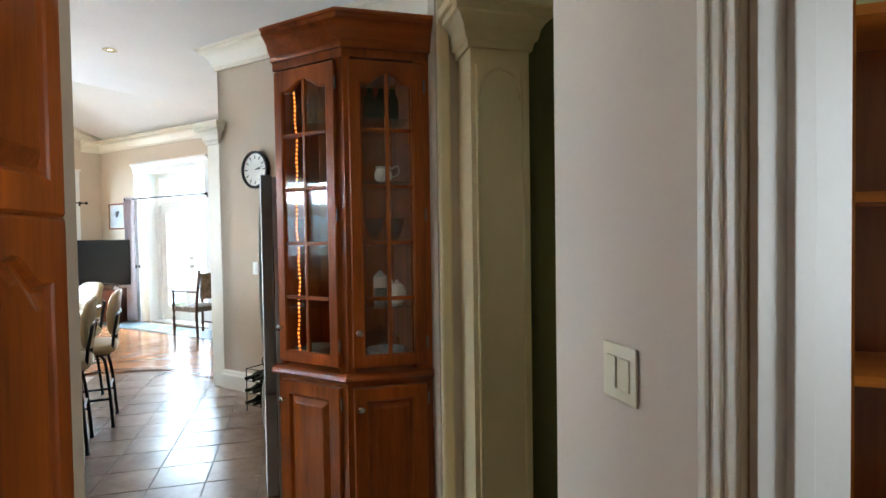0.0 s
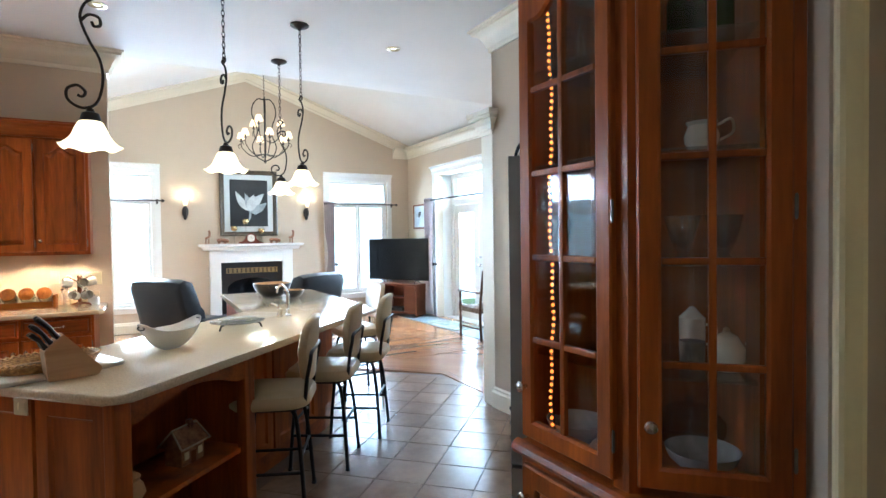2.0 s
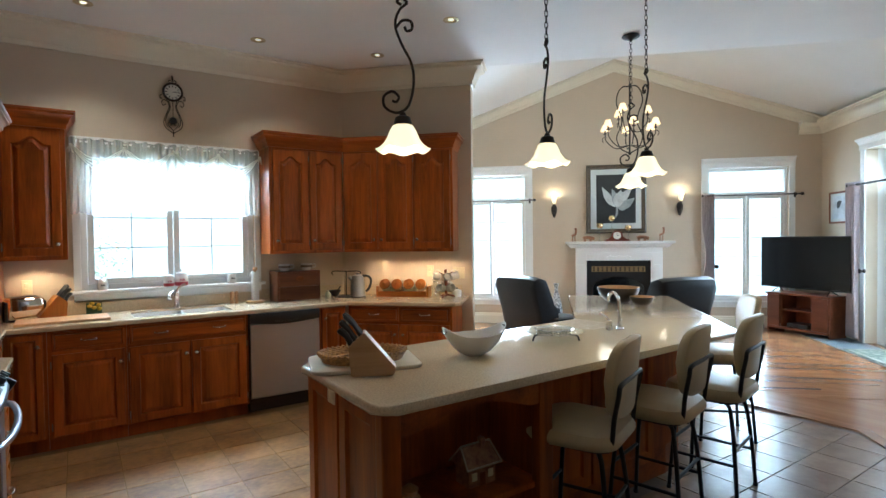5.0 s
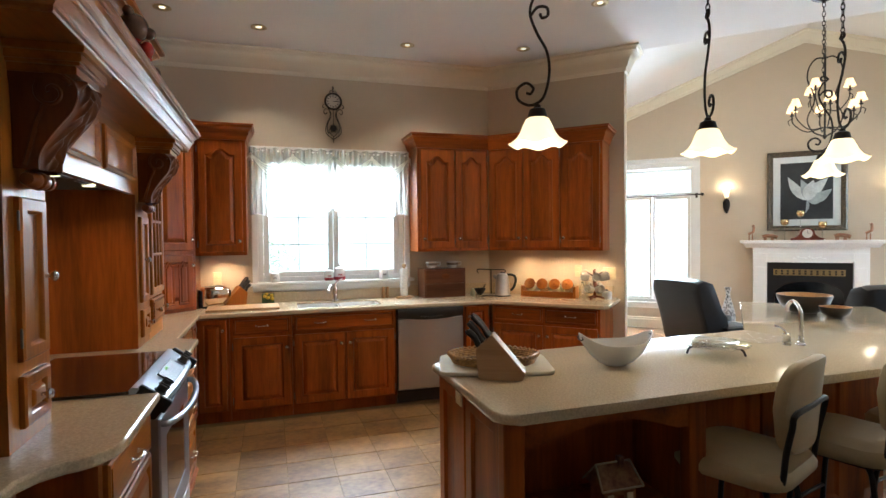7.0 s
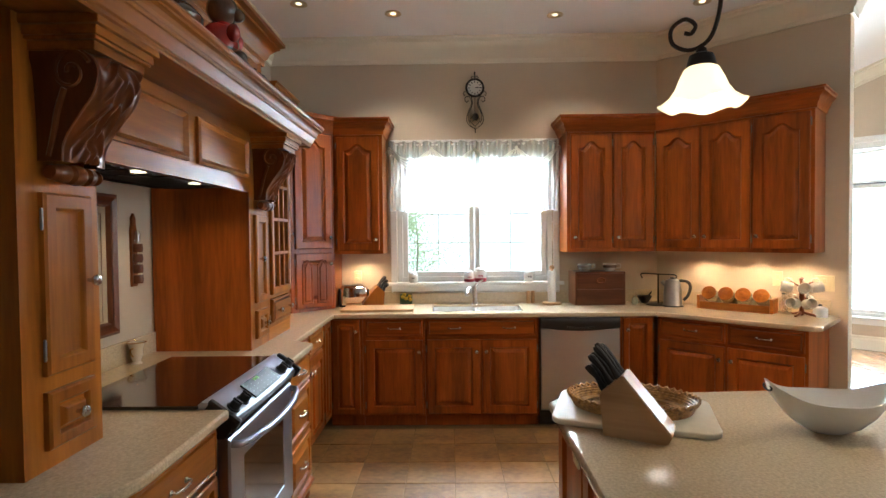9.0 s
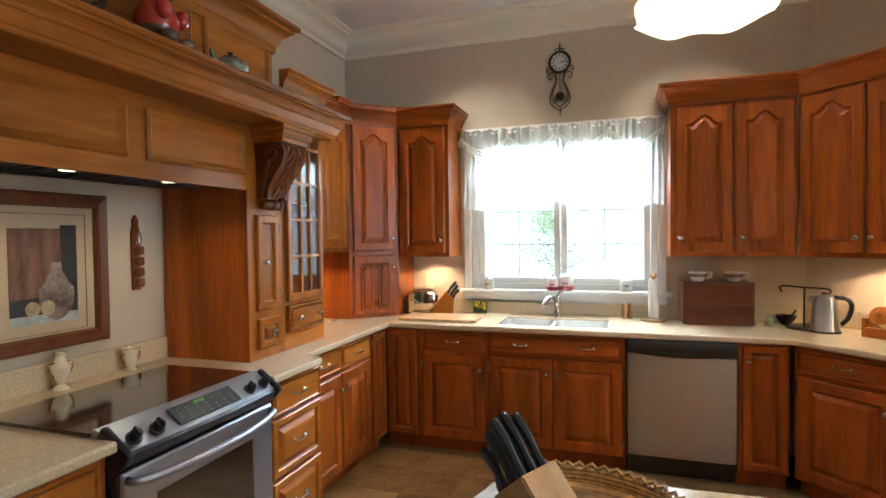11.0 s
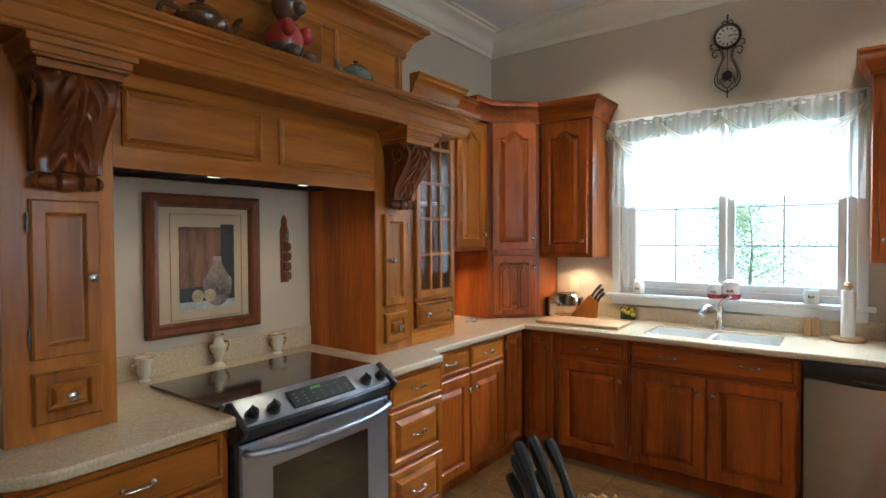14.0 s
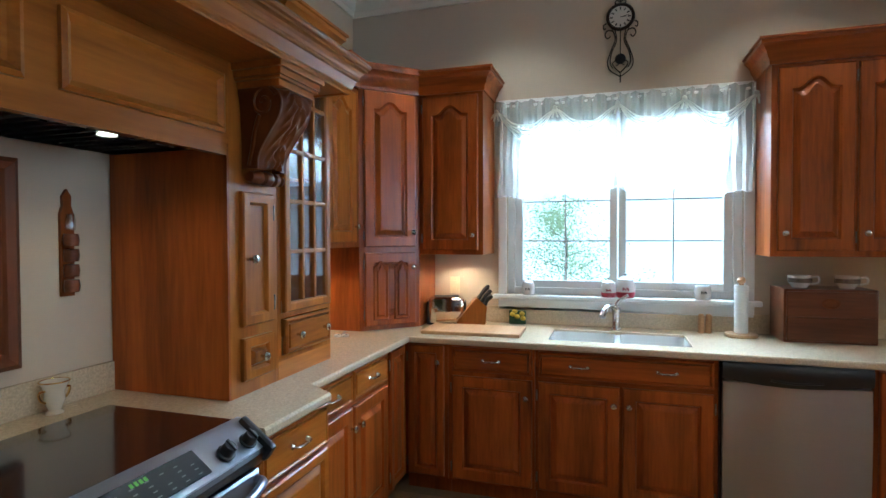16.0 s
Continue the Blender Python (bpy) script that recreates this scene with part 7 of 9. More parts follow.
for n, rad, z, off in ((3, 0.24, 3.17, 0.0), (6, 0.36, 2.96, 0.5)):
    for k in range(n):
        a = 2 * math.pi * (k + off) / n
        ca, sa = math.cos(a), math.sin(a)
        bm = bm_new()
        tube(bm, smooth_line([(0.02 * ca, 0.02 * sa, z - 0.2), (rad * 0.55 * ca, rad * 0.55 * sa, z - 0.22), (rad * 0.95 * ca, rad * 0.95 * sa, z - 0.10), (rad * ca, rad * sa, z)], 5), 0.007, 6)
        tube(bm, smooth_line([(rad * ca, rad * sa, z - 0.03), (rad * 1.12 * ca, rad * 1.12 * sa, z - 0.06), (rad * 1.08 * ca, rad * 1.08 * sa, z - 0.11)], 4), 0.005, 6)
        lathe(bm, [(0, -0.01), (0.022, 0.0), (0.026, 0.008), (0.011, 0.012), (0.011, 0.07), (0, 0.07)], 10, (rad * ca, rad * sa, z))
        arm = part("arm", bm, IRON, ch, smooth=True)
        bm = bm_new()
        lathe(bm, [(0.062, 0.045), (0.032, 0.135), (0.030, 0.135), (0.060, 0.045)], 16, (rad * ca, rad * sa, z))
        part("shade", bm, FABRIC_SHADE, arm, "small lit fabric shade", smooth=True)
point_light("chandelier_glow", uv(2.45, 9.05, 2.85), 14, (1.0, 0.8, 0.55), 0.2)


def recliner(at, label):
    """Faces +y: a fat leather armchair with rolled back and arms."""
    r = thing("recliner", label, "armchair", at, "leather recliners")
    bm = bm_new()
    box(bm, -0.34, -0.34, 0.06, 0.34, 0.36, 0.34, 0.05)
    part("base", bm, LEATHER, r, smooth=True)
    bm = bm_new()
    box(bm, -0.27, -0.20, 0.34, 0.27, 0.40, 0.50, 0.06)
    part("seat_cushion", bm, LEATHER, r, smooth=True)
    bm = bm_new()
    prof = [(-0.30, 0.14), (-0.42, 0.16), (-0.52, 0.60), (-0.62, 0.92), (-0.60, 1.01), (-0.52, 1.04), (-0.42, 1.01), (-0.36, 0.88), (-0.30, 0.72), (-0.24, 0.66), (-0.22, 0.5), (-0.20, 0.34)]
    rings = []
    for x, k in ((-0.37, 0.9), (-0.355, 0.97), (-0.30, 1.0), (0.0, 1.015), (0.30, 1.0), (0.355, 0.97), (0.37, 0.9)):
        rings.append([(x, -0.36 + (y + 0.36) * k, 0.6 + (z - 0.6) * k) for y, z in prof])
    loft(bm, rings, True, True)
    part("backrest", bm, LEATHER, r, smooth=True)
    for s in (-1, 1):
        bm = bm_new()
        box(bm, s * 0.30, -0.32, 0.08, s * 0.45, 0.42, 0.56, 0.05)
        part("arm", bm, LEATHER, r, smooth=True)
    for x in (-0.3, 0.3):
        for y in (-0.28, 0.3):
            bm = bm_new()
            box(bm, x - 0.03, y - 0.03, 0.0, x + 0.03, y + 0.03, 0.07)
            part("foot", bm, BLACK, r)
    return r


recliner(Matrix.Translation(uv(1.36, 7.9)) @ pose(0, 0, 0, 0, 0, -4), "black leather recliner with a rolled padded back")
recliner(Matrix.Translation(uv(2.50, 7.8)) @ pose(0, 0, 0, 0, 0, 75), "dark brown-black leather recliner beyond the island")

AT_TV = pose(-3.52, 10.50, 0, 0, 0, -14)
st = thing("tv_stand", "reddish brown wooden media stand with open shelves", "tv stand", AT_TV)
STAND = wood_mat("media_stand_wood", (0.13, 0.04, 0.02), (0.24, 0.085, 0.04), axis="x")
for x0, y0, z0, x1, y1, z1, nm in ((-0.50, -0.02, 0.57, 0.50, 0.36, 0.60, "top"), (-0.48, 0, 0.0, -0.455, 0.35, 0.57, "side"), (0.455, 0, 0.0, 0.48, 0.35, 0.57, "side"), (-0.455, 0.33, 0.05, 0.455, 0.35, 0.57, "back"), (-0.455, 0.0, 0.05, 0.455, 0.33, 0.08, "bottom"),
                                   (-0.27, 0.02, 0.08, -0.25, 0.33, 0.57, "divider"), (0.20, 0.02, 0.08, 0.22, 0.33, 0.57, "divider"), (-0.25, 0.02, 0.33, 0.20, 0.33, 0.35, "shelf")):
    bm = bm_new()
    box(bm, x0, y0, z0, x1, y1, z1, 0.003)
    part(nm, bm, STAND, st)
for x0, x1 in ((-0.455, -0.27), (0.22, 0.455)):
    bm = bm_new()
    box(bm, x0 + 0.003, -0.012, 0.085, x1 - 0.003, 0.006, 0.567, 0.004)
    part("door", bm, STAND, st)
bm = bm_new()
box(bm, -0.2, 0.06, 0.0805, 0.12, 0.3, 0.14, 0.005)
solid("media_player", bm, BLACK, "flat black media player in the stand", "media player", AT_TV)
tv = thing("television", "large black flat television on the media stand", "television", AT_TV)
bm = bm_new()
box(bm, -0.685, 0.12, 0.665, 0.685, 0.17, 1.455, 0.008)
part("housing", bm, BLACK, tv)
bm = bm_new()
box(bm, -0.672, 0.116, 0.687, 0.672, 0.122, 1.443)
part("screen", bm, SCREEN, tv)
for s in (-1, 1):
    bm = bm_new()
    tube(bm, [(s * 0.42, 0.03, 0.608), (s * 0.39, 0.145, 0.675), (s * 0.42, 0.26, 0.608)], 0.009, 6)
    part("foot", bm, BLACK, tv)

# rocking armchair near the garden door
TURNED = wood_mat("dark_turned_wood", (0.05, 0.022, 0.012), (0.13, 0.06, 0.03))
TAPESTRY = mat("tapestry_cloth", (0.16, 0.12, 0.09), rough=0.9, var=0.5, scale=25, rgb2=(0.30, 0.24, 0.18))
ac = thing("armchair", "dark turned-wood armchair with a tapestry seat", "chair", Matrix.Translation(uv(5.15, 7.2)) @ pose(0, 0, 0, 0, 0, -45))
turned = lambda h: [(0, 0), (0.016, 0), (0.02, h * 0.06), (0.014, h * 0.12), (0.024, h * 0.2), (0.016, h * 0.3), (0.022, h * 0.42), (0.012, h * 0.5), (0.024, h * 0.62), (0.024, h * 0.72), (0.014, h * 0.8), (0.022, h * 0.9), (0.016, h), (0, h)]
for x, y in ((-0.26, -0.24), (-0.26, 0.24)):
    bm = bm_new()
    lathe(bm, turned(0.67), 12, (x, y, 0))
    part("front_leg", bm, TURNED, ac, smooth=True)
for y in (-0.22, 0.22):
    bm = bm_new()
    tube(bm, smooth_line([(0.26, y, 0), (0.24, y, 0.42), (0.33, y, 1.0)], 5), 0.02, 8)
    part("rear_post", bm, TURNED, ac, smooth=True)
    bm = bm_new()
    box(bm, -0.30, y - 0.03 if y > 0 else y - 0.05, 0.67, 0.28, y + 0.05 if y > 0 else y + 0.03, 0.695, 0.01)
    part("armrest", bm, TURNED, ac)
    bm = bm_new()
    tube(bm, [(-0.26, y, 0.16), (0.25, y, 0.16)], 0.012, 8)
    part("stretcher", bm, TURNED, ac)
bm = bm_new()
box(bm, -0.29, -0.25, 0.38, 0.25, 0.25, 0.46, 0.03)
part("seat", bm, TAPESTRY, ac, "worn tapestry seat", smooth=True)
bm = bm_new()
box(bm, 0.24, -0.21, 0.60, 0.30, 0.21, 0.98, 0.02)
part("backrest", bm, TAPESTRY, ac, at=pose(0.0, 0, 0, 0, 5, 0))

ENTRY = mat("blue_grey_slate", (0.20, 0.24, 0.27), rough=0.35, var=0.15, scale=4)
bm = bm_new()
prism(bm, [tuple(uv(5.0, 9.9).xy), tuple(uv(5.0, 6.6).xy), tuple(uv(5.53, 6.6).xy), tuple(uv(5.53, 9.9).xy)], -0.003, 0.003)
structure("floor_entry", bm, ENTRY, "blue-grey entry floor by the garden doors")
rug = thing("door_mat", "patterned dark green and cream mat by the garden doors", "rug", Matrix.Translation(uv(5.26, 8.35, 0.0035)) @ pose(0, 0, 0, 0, 0, -45))
RUG = mat("green_rug", (0.05, 0.12, 0.11), rough=0.95, var=0.6, scale=14, rgb2=(0.36, 0.38, 0.30))
RUG2 = mat("cream_rug", (0.42, 0.40, 0.32), rough=0.95, var=0.2, scale=20)
bm = bm_new()
box(bm, -0.50, -0.24, 0, 0.50, 0.24, 0.008, 0.003)
part("pile", bm, RUG, rug)
for q in ((-0.46, -0.20, 0.46, -0.18), (-0.46, 0.18, 0.46, 0.20), (-0.46, -0.18, -0.44, 0.18), (0.44, -0.18, 0.46, 0.18)):
    bm = bm_new()
    box(bm, q[0], q[1], 0.006, q[2], q[3], 0.0095)
    part("border", bm, RUG2, rug)

# floor vase by the fireplace, table lamp by the armchair
VASE = mat("patterned_vase", (0.10, 0.10, 0.11), rough=0.3, var=0.9, scale=60, rgb2=(0.65, 0.65, 0.66), stretch=(1, 1, 0.5))
bm = bm_new()
lathe(bm, [(0, 0), (0.07, 0), (0.08, 0.02), (0.10, 0.20), (0.10, 0.32), (0.06, 0.48), (0.03, 0.58), (0.03, 0.66), (0.05, 0.72), (0.045, 0.72), (0.02, 0.66), (0, 0.6)], 24)
solid("floor_vase", bm, VASE, "tall black and white patterned floor vase", "vase", Matrix.Translation(uv(1.45, 10.2)), smooth=True)
tl = thing("table_lamp", "table lamp with a warm pleated shade behind the corner", "table lamp", Matrix.Translation(uv(5.2, 6.15)))
bm = bm_new()
lathe(bm, [(0, 0), (0.22, 0), (0.22, 0.02), (0.03, 0.05), (0.025, 0.55), (0.25, 0.58), (0.25, 0.61), (0, 0.61)], 24)
part("side_table", bm, TURNED, tl, smooth=True)
bm = bm_new()
lathe(bm, [(0, 0.61), (0.08, 0.61), (0.09, 0.65), (0.04, 0.72), (0.06, 0.82), (0.03, 0.98), (0.01, 1.05), (0, 1.05)], 18)
part("base", bm, BRASS, tl, smooth=True)
bm = bm_new()
lathe(bm, [(0.20, 1.02), (0.09, 1.32), (0.087, 1.32), (0.197, 1.02)], 24)
part("shade", bm, FABRIC_SHADE, tl, smooth=True)

# ---- island top things ----
IT = 0.9165
BOARD = mat("cream_board", (0.66, 0.58, 0.44), rough=0.4, var=0.06, scale=20)
bm = bm_new()
pts = []
for x, y, a0 in ((0.20, 0.13, 0), (-0.20, 0.13, 90), (-0.20, -0.13, 180), (0.20, -0.13, 270)):
    pts += arc(x, y, 0.05, a0, a0 + 90, 4)
prism(bm, pts, 0.0, 0.018, 0.005)
solid("serving_board", bm, BOARD, "cream serving board lying on the island", "board", pose(-2.20, 2.80, IT, 0, 0, 72), smooth=True)
WICKER = mat("wicker", (0.36, 0.17, 0.05), rough=0.4, var=0.5, scale=70, rgb2=(0.60, 0.34, 0.11), bump=0.3)
tray = thing("wicker_tray", "oval woven wicker tray with a painted base on the board", "tray", pose(-2.21, 2.80, IT + 0.0185, 0, 0, 72))
bm = bm_new()
ell = lambda a, b, z, n=40: [(a * math.cos(t), b * math.sin(t), z) for t in np.linspace(0, 2 * math.pi, n, endpoint=False)]
loft(bm, [ell(0.185, 0.13, 0.0), ell(0.185, 0.13, 0.006)], True, True)
part("base", bm, WICKER, tray)
bm = bm_new()
for k in range(44):
    a0, a1 = 2 * math.pi * k / 44, 2 * math.pi * (k + 1.6) / 44
    tube(bm, [(0.20 * math.cos(a0), 0.143 * math.sin(a0), 0.03), (0.208 * math.cos((a0 + a1) / 2), 0.15 * math.sin((a0 + a1) / 2), 0.043), (0.20 * math.cos(a1), 0.143 * math.sin(a1), 0.03)], 0.006, 5)
part("braid", bm, WICKER, tray)
for k in range(4):
    bm = bm_new()
    tube(bm, ell(0.187 + 0.004 * k, 0.132 + 0.004 * k, 0.006 + 0.008 * k), 0.005, 6, closed=True)
    part("weave_row", bm, WICKER, tray)
PAINTED = mat("painted_pattern", (0.26, 0.11, 0.045), rough=0.14, var=0.6, scale=22, rgb2=(0.42, 0.27, 0.15), coat=0.4)
bm = bm_new()
loft(bm, [ell(0.15, 0.10, 0.006), ell(0.15, 0.10, 0.0075)], False, True)
part("painted_base", bm, PAINTED, tray)


def knife_block(at, scale, label, wood):
    k = thing("knife_block", label, "knife block", at @ Matrix.Scale(scale, 4), "knife blocks")
    bm = bm_new()
    prof = [(0.0, 0.0), (0.19, 0.0), (0.205, 0.03), (0.06, 0.20), (-0.012, 0.135)]
    vs = [[bm.verts.new((x, y, z)) for x, z in prof] for y in (-0.055, 0.055)]
    bm.faces.new(vs[0][::-1])
    bm.faces.new(vs[1])
    for i in range(5):
        j = (i + 1) % 5
        bm.faces.new((vs[0][i], vs[0][j], vs[1][j], vs[1][i]))
    bmesh.ops.bevel(bm, geom=bm.edges[:], offset=0.004, segments=2, affect="EDGES")
    part("block", bm, wood, k)
    d = Vector((-0.62, 0, 0.78)).normalized()
    for px, pz, y, l in ((0.045, 0.185, -0.032, 0.12), (0.045, 0.185, 0.0, 0.125), (0.045, 0.185, 0.032, 0.115), (0.02, 0.162, -0.025, 0.11), (0.02, 0.162, 0.02, 0.11), (0.0, 0.143, -0.03, 0.09), (0.0, 0.143, 0.0, 0.085), (0.0, 0.143, 0.03, 0.085)):
        p = Vector((px, y, pz))
        bm = bm_new()
        line = [p - d * 0.005, p + d * 0.015, p + d * l * 0.5 + Vector((0.004, 0, 0.002)), p + d * l * 0.9, p + d * l]
        tube(bm, smooth_line(line, 4), 0.0115, 8, taper=[0.9 + 0.15 * math.sin(i * 0.7) for i in range(16)] + [0.7])
        part("knife_handle", bm, BLACK, k, smooth=True)
    return k


knife_block(pose(-2.05, 2.67, IT, 0, 0, 62), 0.94, "light wood knife block full of black-handled knives", OAK)
knife_block(pose(-5.10, 1.60, CT1, 0, 0, -70), 0.9, "honey wood knife block with black knives by the window", HONEY)

bowl = thing("serving_bowl", "white oval porcelain bowl with cut-out grips", "bowl", pose(-2.03, 3.33, IT, 0, 0, 80) @ Matrix.Scale(0.9, 4))
bm = bm_new()
rings = []
for s, z, e in ((0.30, 0.0, 0.0), (0.34, 0.004, 0), (0.55, 0.022, 0), (0.78, 0.06, 0.0), (0.95, 0.10, 0.03), (1.0, 0.115, 0.055), (0.975, 0.116, 0.055), (0.93, 0.10, 0.03), (0.74, 0.06, 0), (0.5, 0.026, 0), (0.3, 0.012, 0)):
    rings.append([(0.175 * s * (1 + 0.12 * abs(math.cos(t)) ** 4 * (z > 0.09)) * math.cos(t), 0.115 * s * math.sin(t), z + e * math.cos(t) ** 4) for t in np.linspace(0, 2 * math.pi, 40, endpoint=False)])
loft(bm, rings, True, True)
part("body", bm, PORCELAIN, bowl, smooth=True)
for s in (-1, 1):
    bm = bm_new()
    tube(bm, [(s * (0.187 + 0.003 * math.cos(t)), 0.026 * math.cos(t), 0.143 + 0.010 * math.sin(t)) for t in np.linspace(0, 2 * math.pi, 14, endpoint=False)], 0.004, 6, closed=True)
    part("grip", bm, BLACK, bowl, "dark cut-out grip")
REDFOOD = mat("red_wrapped_sweets", (0.55, 0.06, 0.05), rough=0.3, var=0.5, scale=30, rgb2=(0.7, 0.35, 0.25))
for k, (x, y) in enumerate(((-0.03, 0.0), (0.0, 0.02), (0.03, -0.01), (0.0, -0.025), (0.05, 0.015))):
    bm = bm_new()
    bmesh.ops.create_icosphere(bm, subdivisions=2, radius=0.018, matrix=pose(x, y, 0.032 + 0.004 * (k % 2)))
    for v in bm.verts:
        v.co += Vector((0.004 * math.sin(v.co.y * 300), 0.004 * math.sin(v.co.z * 280), 0.003 * math.sin(v.co.x * 310)))
    solid("wrapped_sweet", bm, REDFOOD, "red wrapped sweet lying in the white bowl", "sweet", pose(-2.03, 3.33, IT, 0, 0, 80), "sweets in the bowl", smooth=True)

gt = thing("cake_stand", "round clear glass plate on three scrolled iron feet", "cake stand", pose(-2.07, 3.93, IT))
bm = bm_new()
lathe(bm, [(0, 0.040), (0.14, 0.040), (0.165, 0.048), (0.167, 0.052), (0.14, 0.047), (0, 0.046)], 40)
part("plate", bm, GLASSWARE, gt, smooth=True)
bm = bm_new()
lathe(bm, [(0, 0.052), (0.10, 0.052), (0.115, 0.065), (0.113, 0.067), (0.098, 0.056), (0, 0.056)], 32)
part("dish", bm, GLASSWARE, gt, smooth=True)
for k in range(3):
    a = 2.1 * k + 0.4
    bm = bm_new()
    tube(bm, smooth_line([(0.10 * math.cos(a), 0.10 * math.sin(a), 0.038), (0.135 * math.cos(a), 0.135 * math.sin(a), 0.034), (0.15 * math.cos(a), 0.15 * math.sin(a), 0.006)], 5), 0.006, 6)
    part("foot", bm, IRON, gt)

bm = bm_new()
o = lambda i, z: [(x, y, z) for x, y in arc(0.12 - i, 0.10 - i, 0.05, 0, 90, 4) + arc(-0.12 + i, 0.10 - i, 0.05, 90, 180, 4) + arc(-0.12 + i, -0.10 + i, 0.05, 180, 270, 4) + arc(0.12 - i, -0.10 + i, 0.05, 270, 360, 4)]
SINK_CREAM = mat("cream_sink", (0.55, 0.45, 0.33), rough=0.25, var=0.05, scale=30)
loft(bm, [o(0.0, 0.0), o(0.004, 0.003), o(0.012, 0.0012)], False, True)
solid("prep_sink", bm, SINK_CREAM, "small cream prep sink let into the island top", "sink", pose(-2.33, 4.47, IT, 0, 0, 5))
pt = thing("prep_tap", "chrome gooseneck tap with a side lever on the island", "tap", pose(-2.06, 4.50, IT, 0, 0, 160))
bm = bm_new()
lathe(bm, [(0, 0), (0.024, 0), (0.024, 0.006), (0.014, 0.015), (0.012, 0.05), (0, 0.05)], 16)
part("base", bm, CHROME, pt, smooth=True)
bm = bm_new()
tube(bm, smooth_line([(0, 0, 0.04), (0, 0, 0.15), (0.02, 0, 0.20), (0.07, 0, 0.225), (0.115, 0, 0.20), (0.125, 0, 0.165)], 6), 0.010, 10)
part("spout", bm, CHROME, pt, smooth=True)
bm = bm_new()
lathe(bm, [(0, 0), (0.022, 0), (0.022, 0.01), (0.018, 0.05), (0.02, 0.06), (0, 0.066)], 16, (0.0, 0.075, 0))
tube(bm, smooth_line([(0, 0.075, 0.06), (0.02, 0.09, 0.085), (0.06, 0.10, 0.095)], 5), 0.007, 8)
part("lever", bm, CHROME, pt, smooth=True)
BOWL_BLACK = mat("black_wooden_bowl", (0.016, 0.011, 0.008), rough=0.3, var=0.3, scale=20, coat=0.4)
for (x, y), s in (((-2.93, 5.62), 1.0), ((-2.68, 5.60), 0.55)):
    b = thing("wooden_bowl", "black wooden bowl with a pale bare-wood inside" if s == 1 else "small black wooden bowl beside the large one", "bowl", pose(x, y, IT) @ Matrix.Scale(s, 4), "black wooden bowls")
    bm = bm_new()
    lathe(bm, [(0, 0), (0.08, 0), (0.10, 0.012), (0.155, 0.06), (0.18, 0.12), (0.178, 0.135)], 36)
    part("outside", bm, BOWL_BLACK, b, smooth=True)
    bm = bm_new()
    lathe(bm, [(0.178, 0.135), (0.165, 0.135), (0.145, 0.07), (0.09, 0.025), (0, 0.018)], 36)
    part("inside", bm, OAK, b, "light bare-wood inside", smooth=True)

# bookcase ornaments
HOUSE_RED = mat("painted_cottage", (0.22, 0.05, 0.025), rough=0.35, var=0.5, scale=25, rgb2=(0.36, 0.18, 0.08))
hs = thing("house_ornament", "painted ceramic cottage jar on the bookcase shelf", "ornament", pose(-1.80, 3.15, 0.4105, 0, 0, 90))
bm = bm_new()
box(bm, -0.075, -0.05, 0, 0.075, 0.05, 0.095, 0.006)
part("walls", bm, HOUSE_RED, hs)
bm = bm_new()
add_faces(bm, [(-0.095, -0.068, 0.09), (0.095, -0.068, 0.09), (0.095, 0.068, 0.09), (-0.095, 0.068, 0.09), (-0.08, 0, 0.17), (0.08, 0, 0.17)], [(0, 1, 5, 4), (2, 3, 4, 5), (1, 2, 5), (3, 0, 4), (0, 3, 2, 1)])
bmesh.ops.bevel(bm, geom=bm.edges[:], offset=0.006, segments=2, affect="EDGES")
part("roof", bm, HOUSE_RED, hs)
ICING = mat("white_icing_glaze", (0.42, 0.33, 0.22), rough=0.35, var=0.1, scale=40)
for line in ([(-0.096, -0.07, 0.092), (0.096, -0.07, 0.092)], [(-0.096, -0.07, 0.092), (-0.081, 0, 0.172), (-0.096, 0.07, 0.092)], [(0.096, -0.07, 0.092), (0.081, 0, 0.172), (0.096, 0.07, 0.092)], [(-0.081, 0, 0.173), (0.081, 0, 0.173)]):
    bm = bm_new()
    pts = [Vector(line[i]).lerp(Vector(line[i + 1]), k / 8) for i in range(len(line) - 1) for k in range(9)]
    tube(bm, [p for i, p in enumerate(pts) if i == 0 or (p - pts[i - 1]).length > 1e-6], 0.0045, 6)
    part("trim", bm, ICING, hs)
bm = bm_new()
box(bm, 0.02, -0.015, 0.15, 0.045, 0.012, 0.195, 0.003)
part("chimney", bm, HOUSE_RED, hs)
for x in (-0.045, 0.045):
    bm = bm_new()
    box(bm, x - 0.014, -0.054, 0.03, x + 0.014, -0.049, 0.065, 0.002)
    part("window", bm, IVORY, hs)
bm = bm_new()
box(bm, -0.014, -0.055, 0.002, 0.014, -0.049, 0.06, 0.002)
part("door", bm, CHERRY_DARK, hs)
bm = bm_new()
lathe(bm, [(0, 0), (0.035, 0), (0.05, 0.03), (0.045, 0.07), (0.03, 0.09), (0.035, 0.10), (0.015, 0.12), (0, 0.125)], 18)
for v in bm.verts:
    v.co += v.co.normalized() * 0.004 * math.sin(v.co.z * 260) if v.co.length > 0 else Vector()
solid("hive_jar", bm, OAK, "small ribbed honey-coloured jar on the bookcase shelf", "jar", pose(-1.72, 2.76, 0.4105), smooth=True)

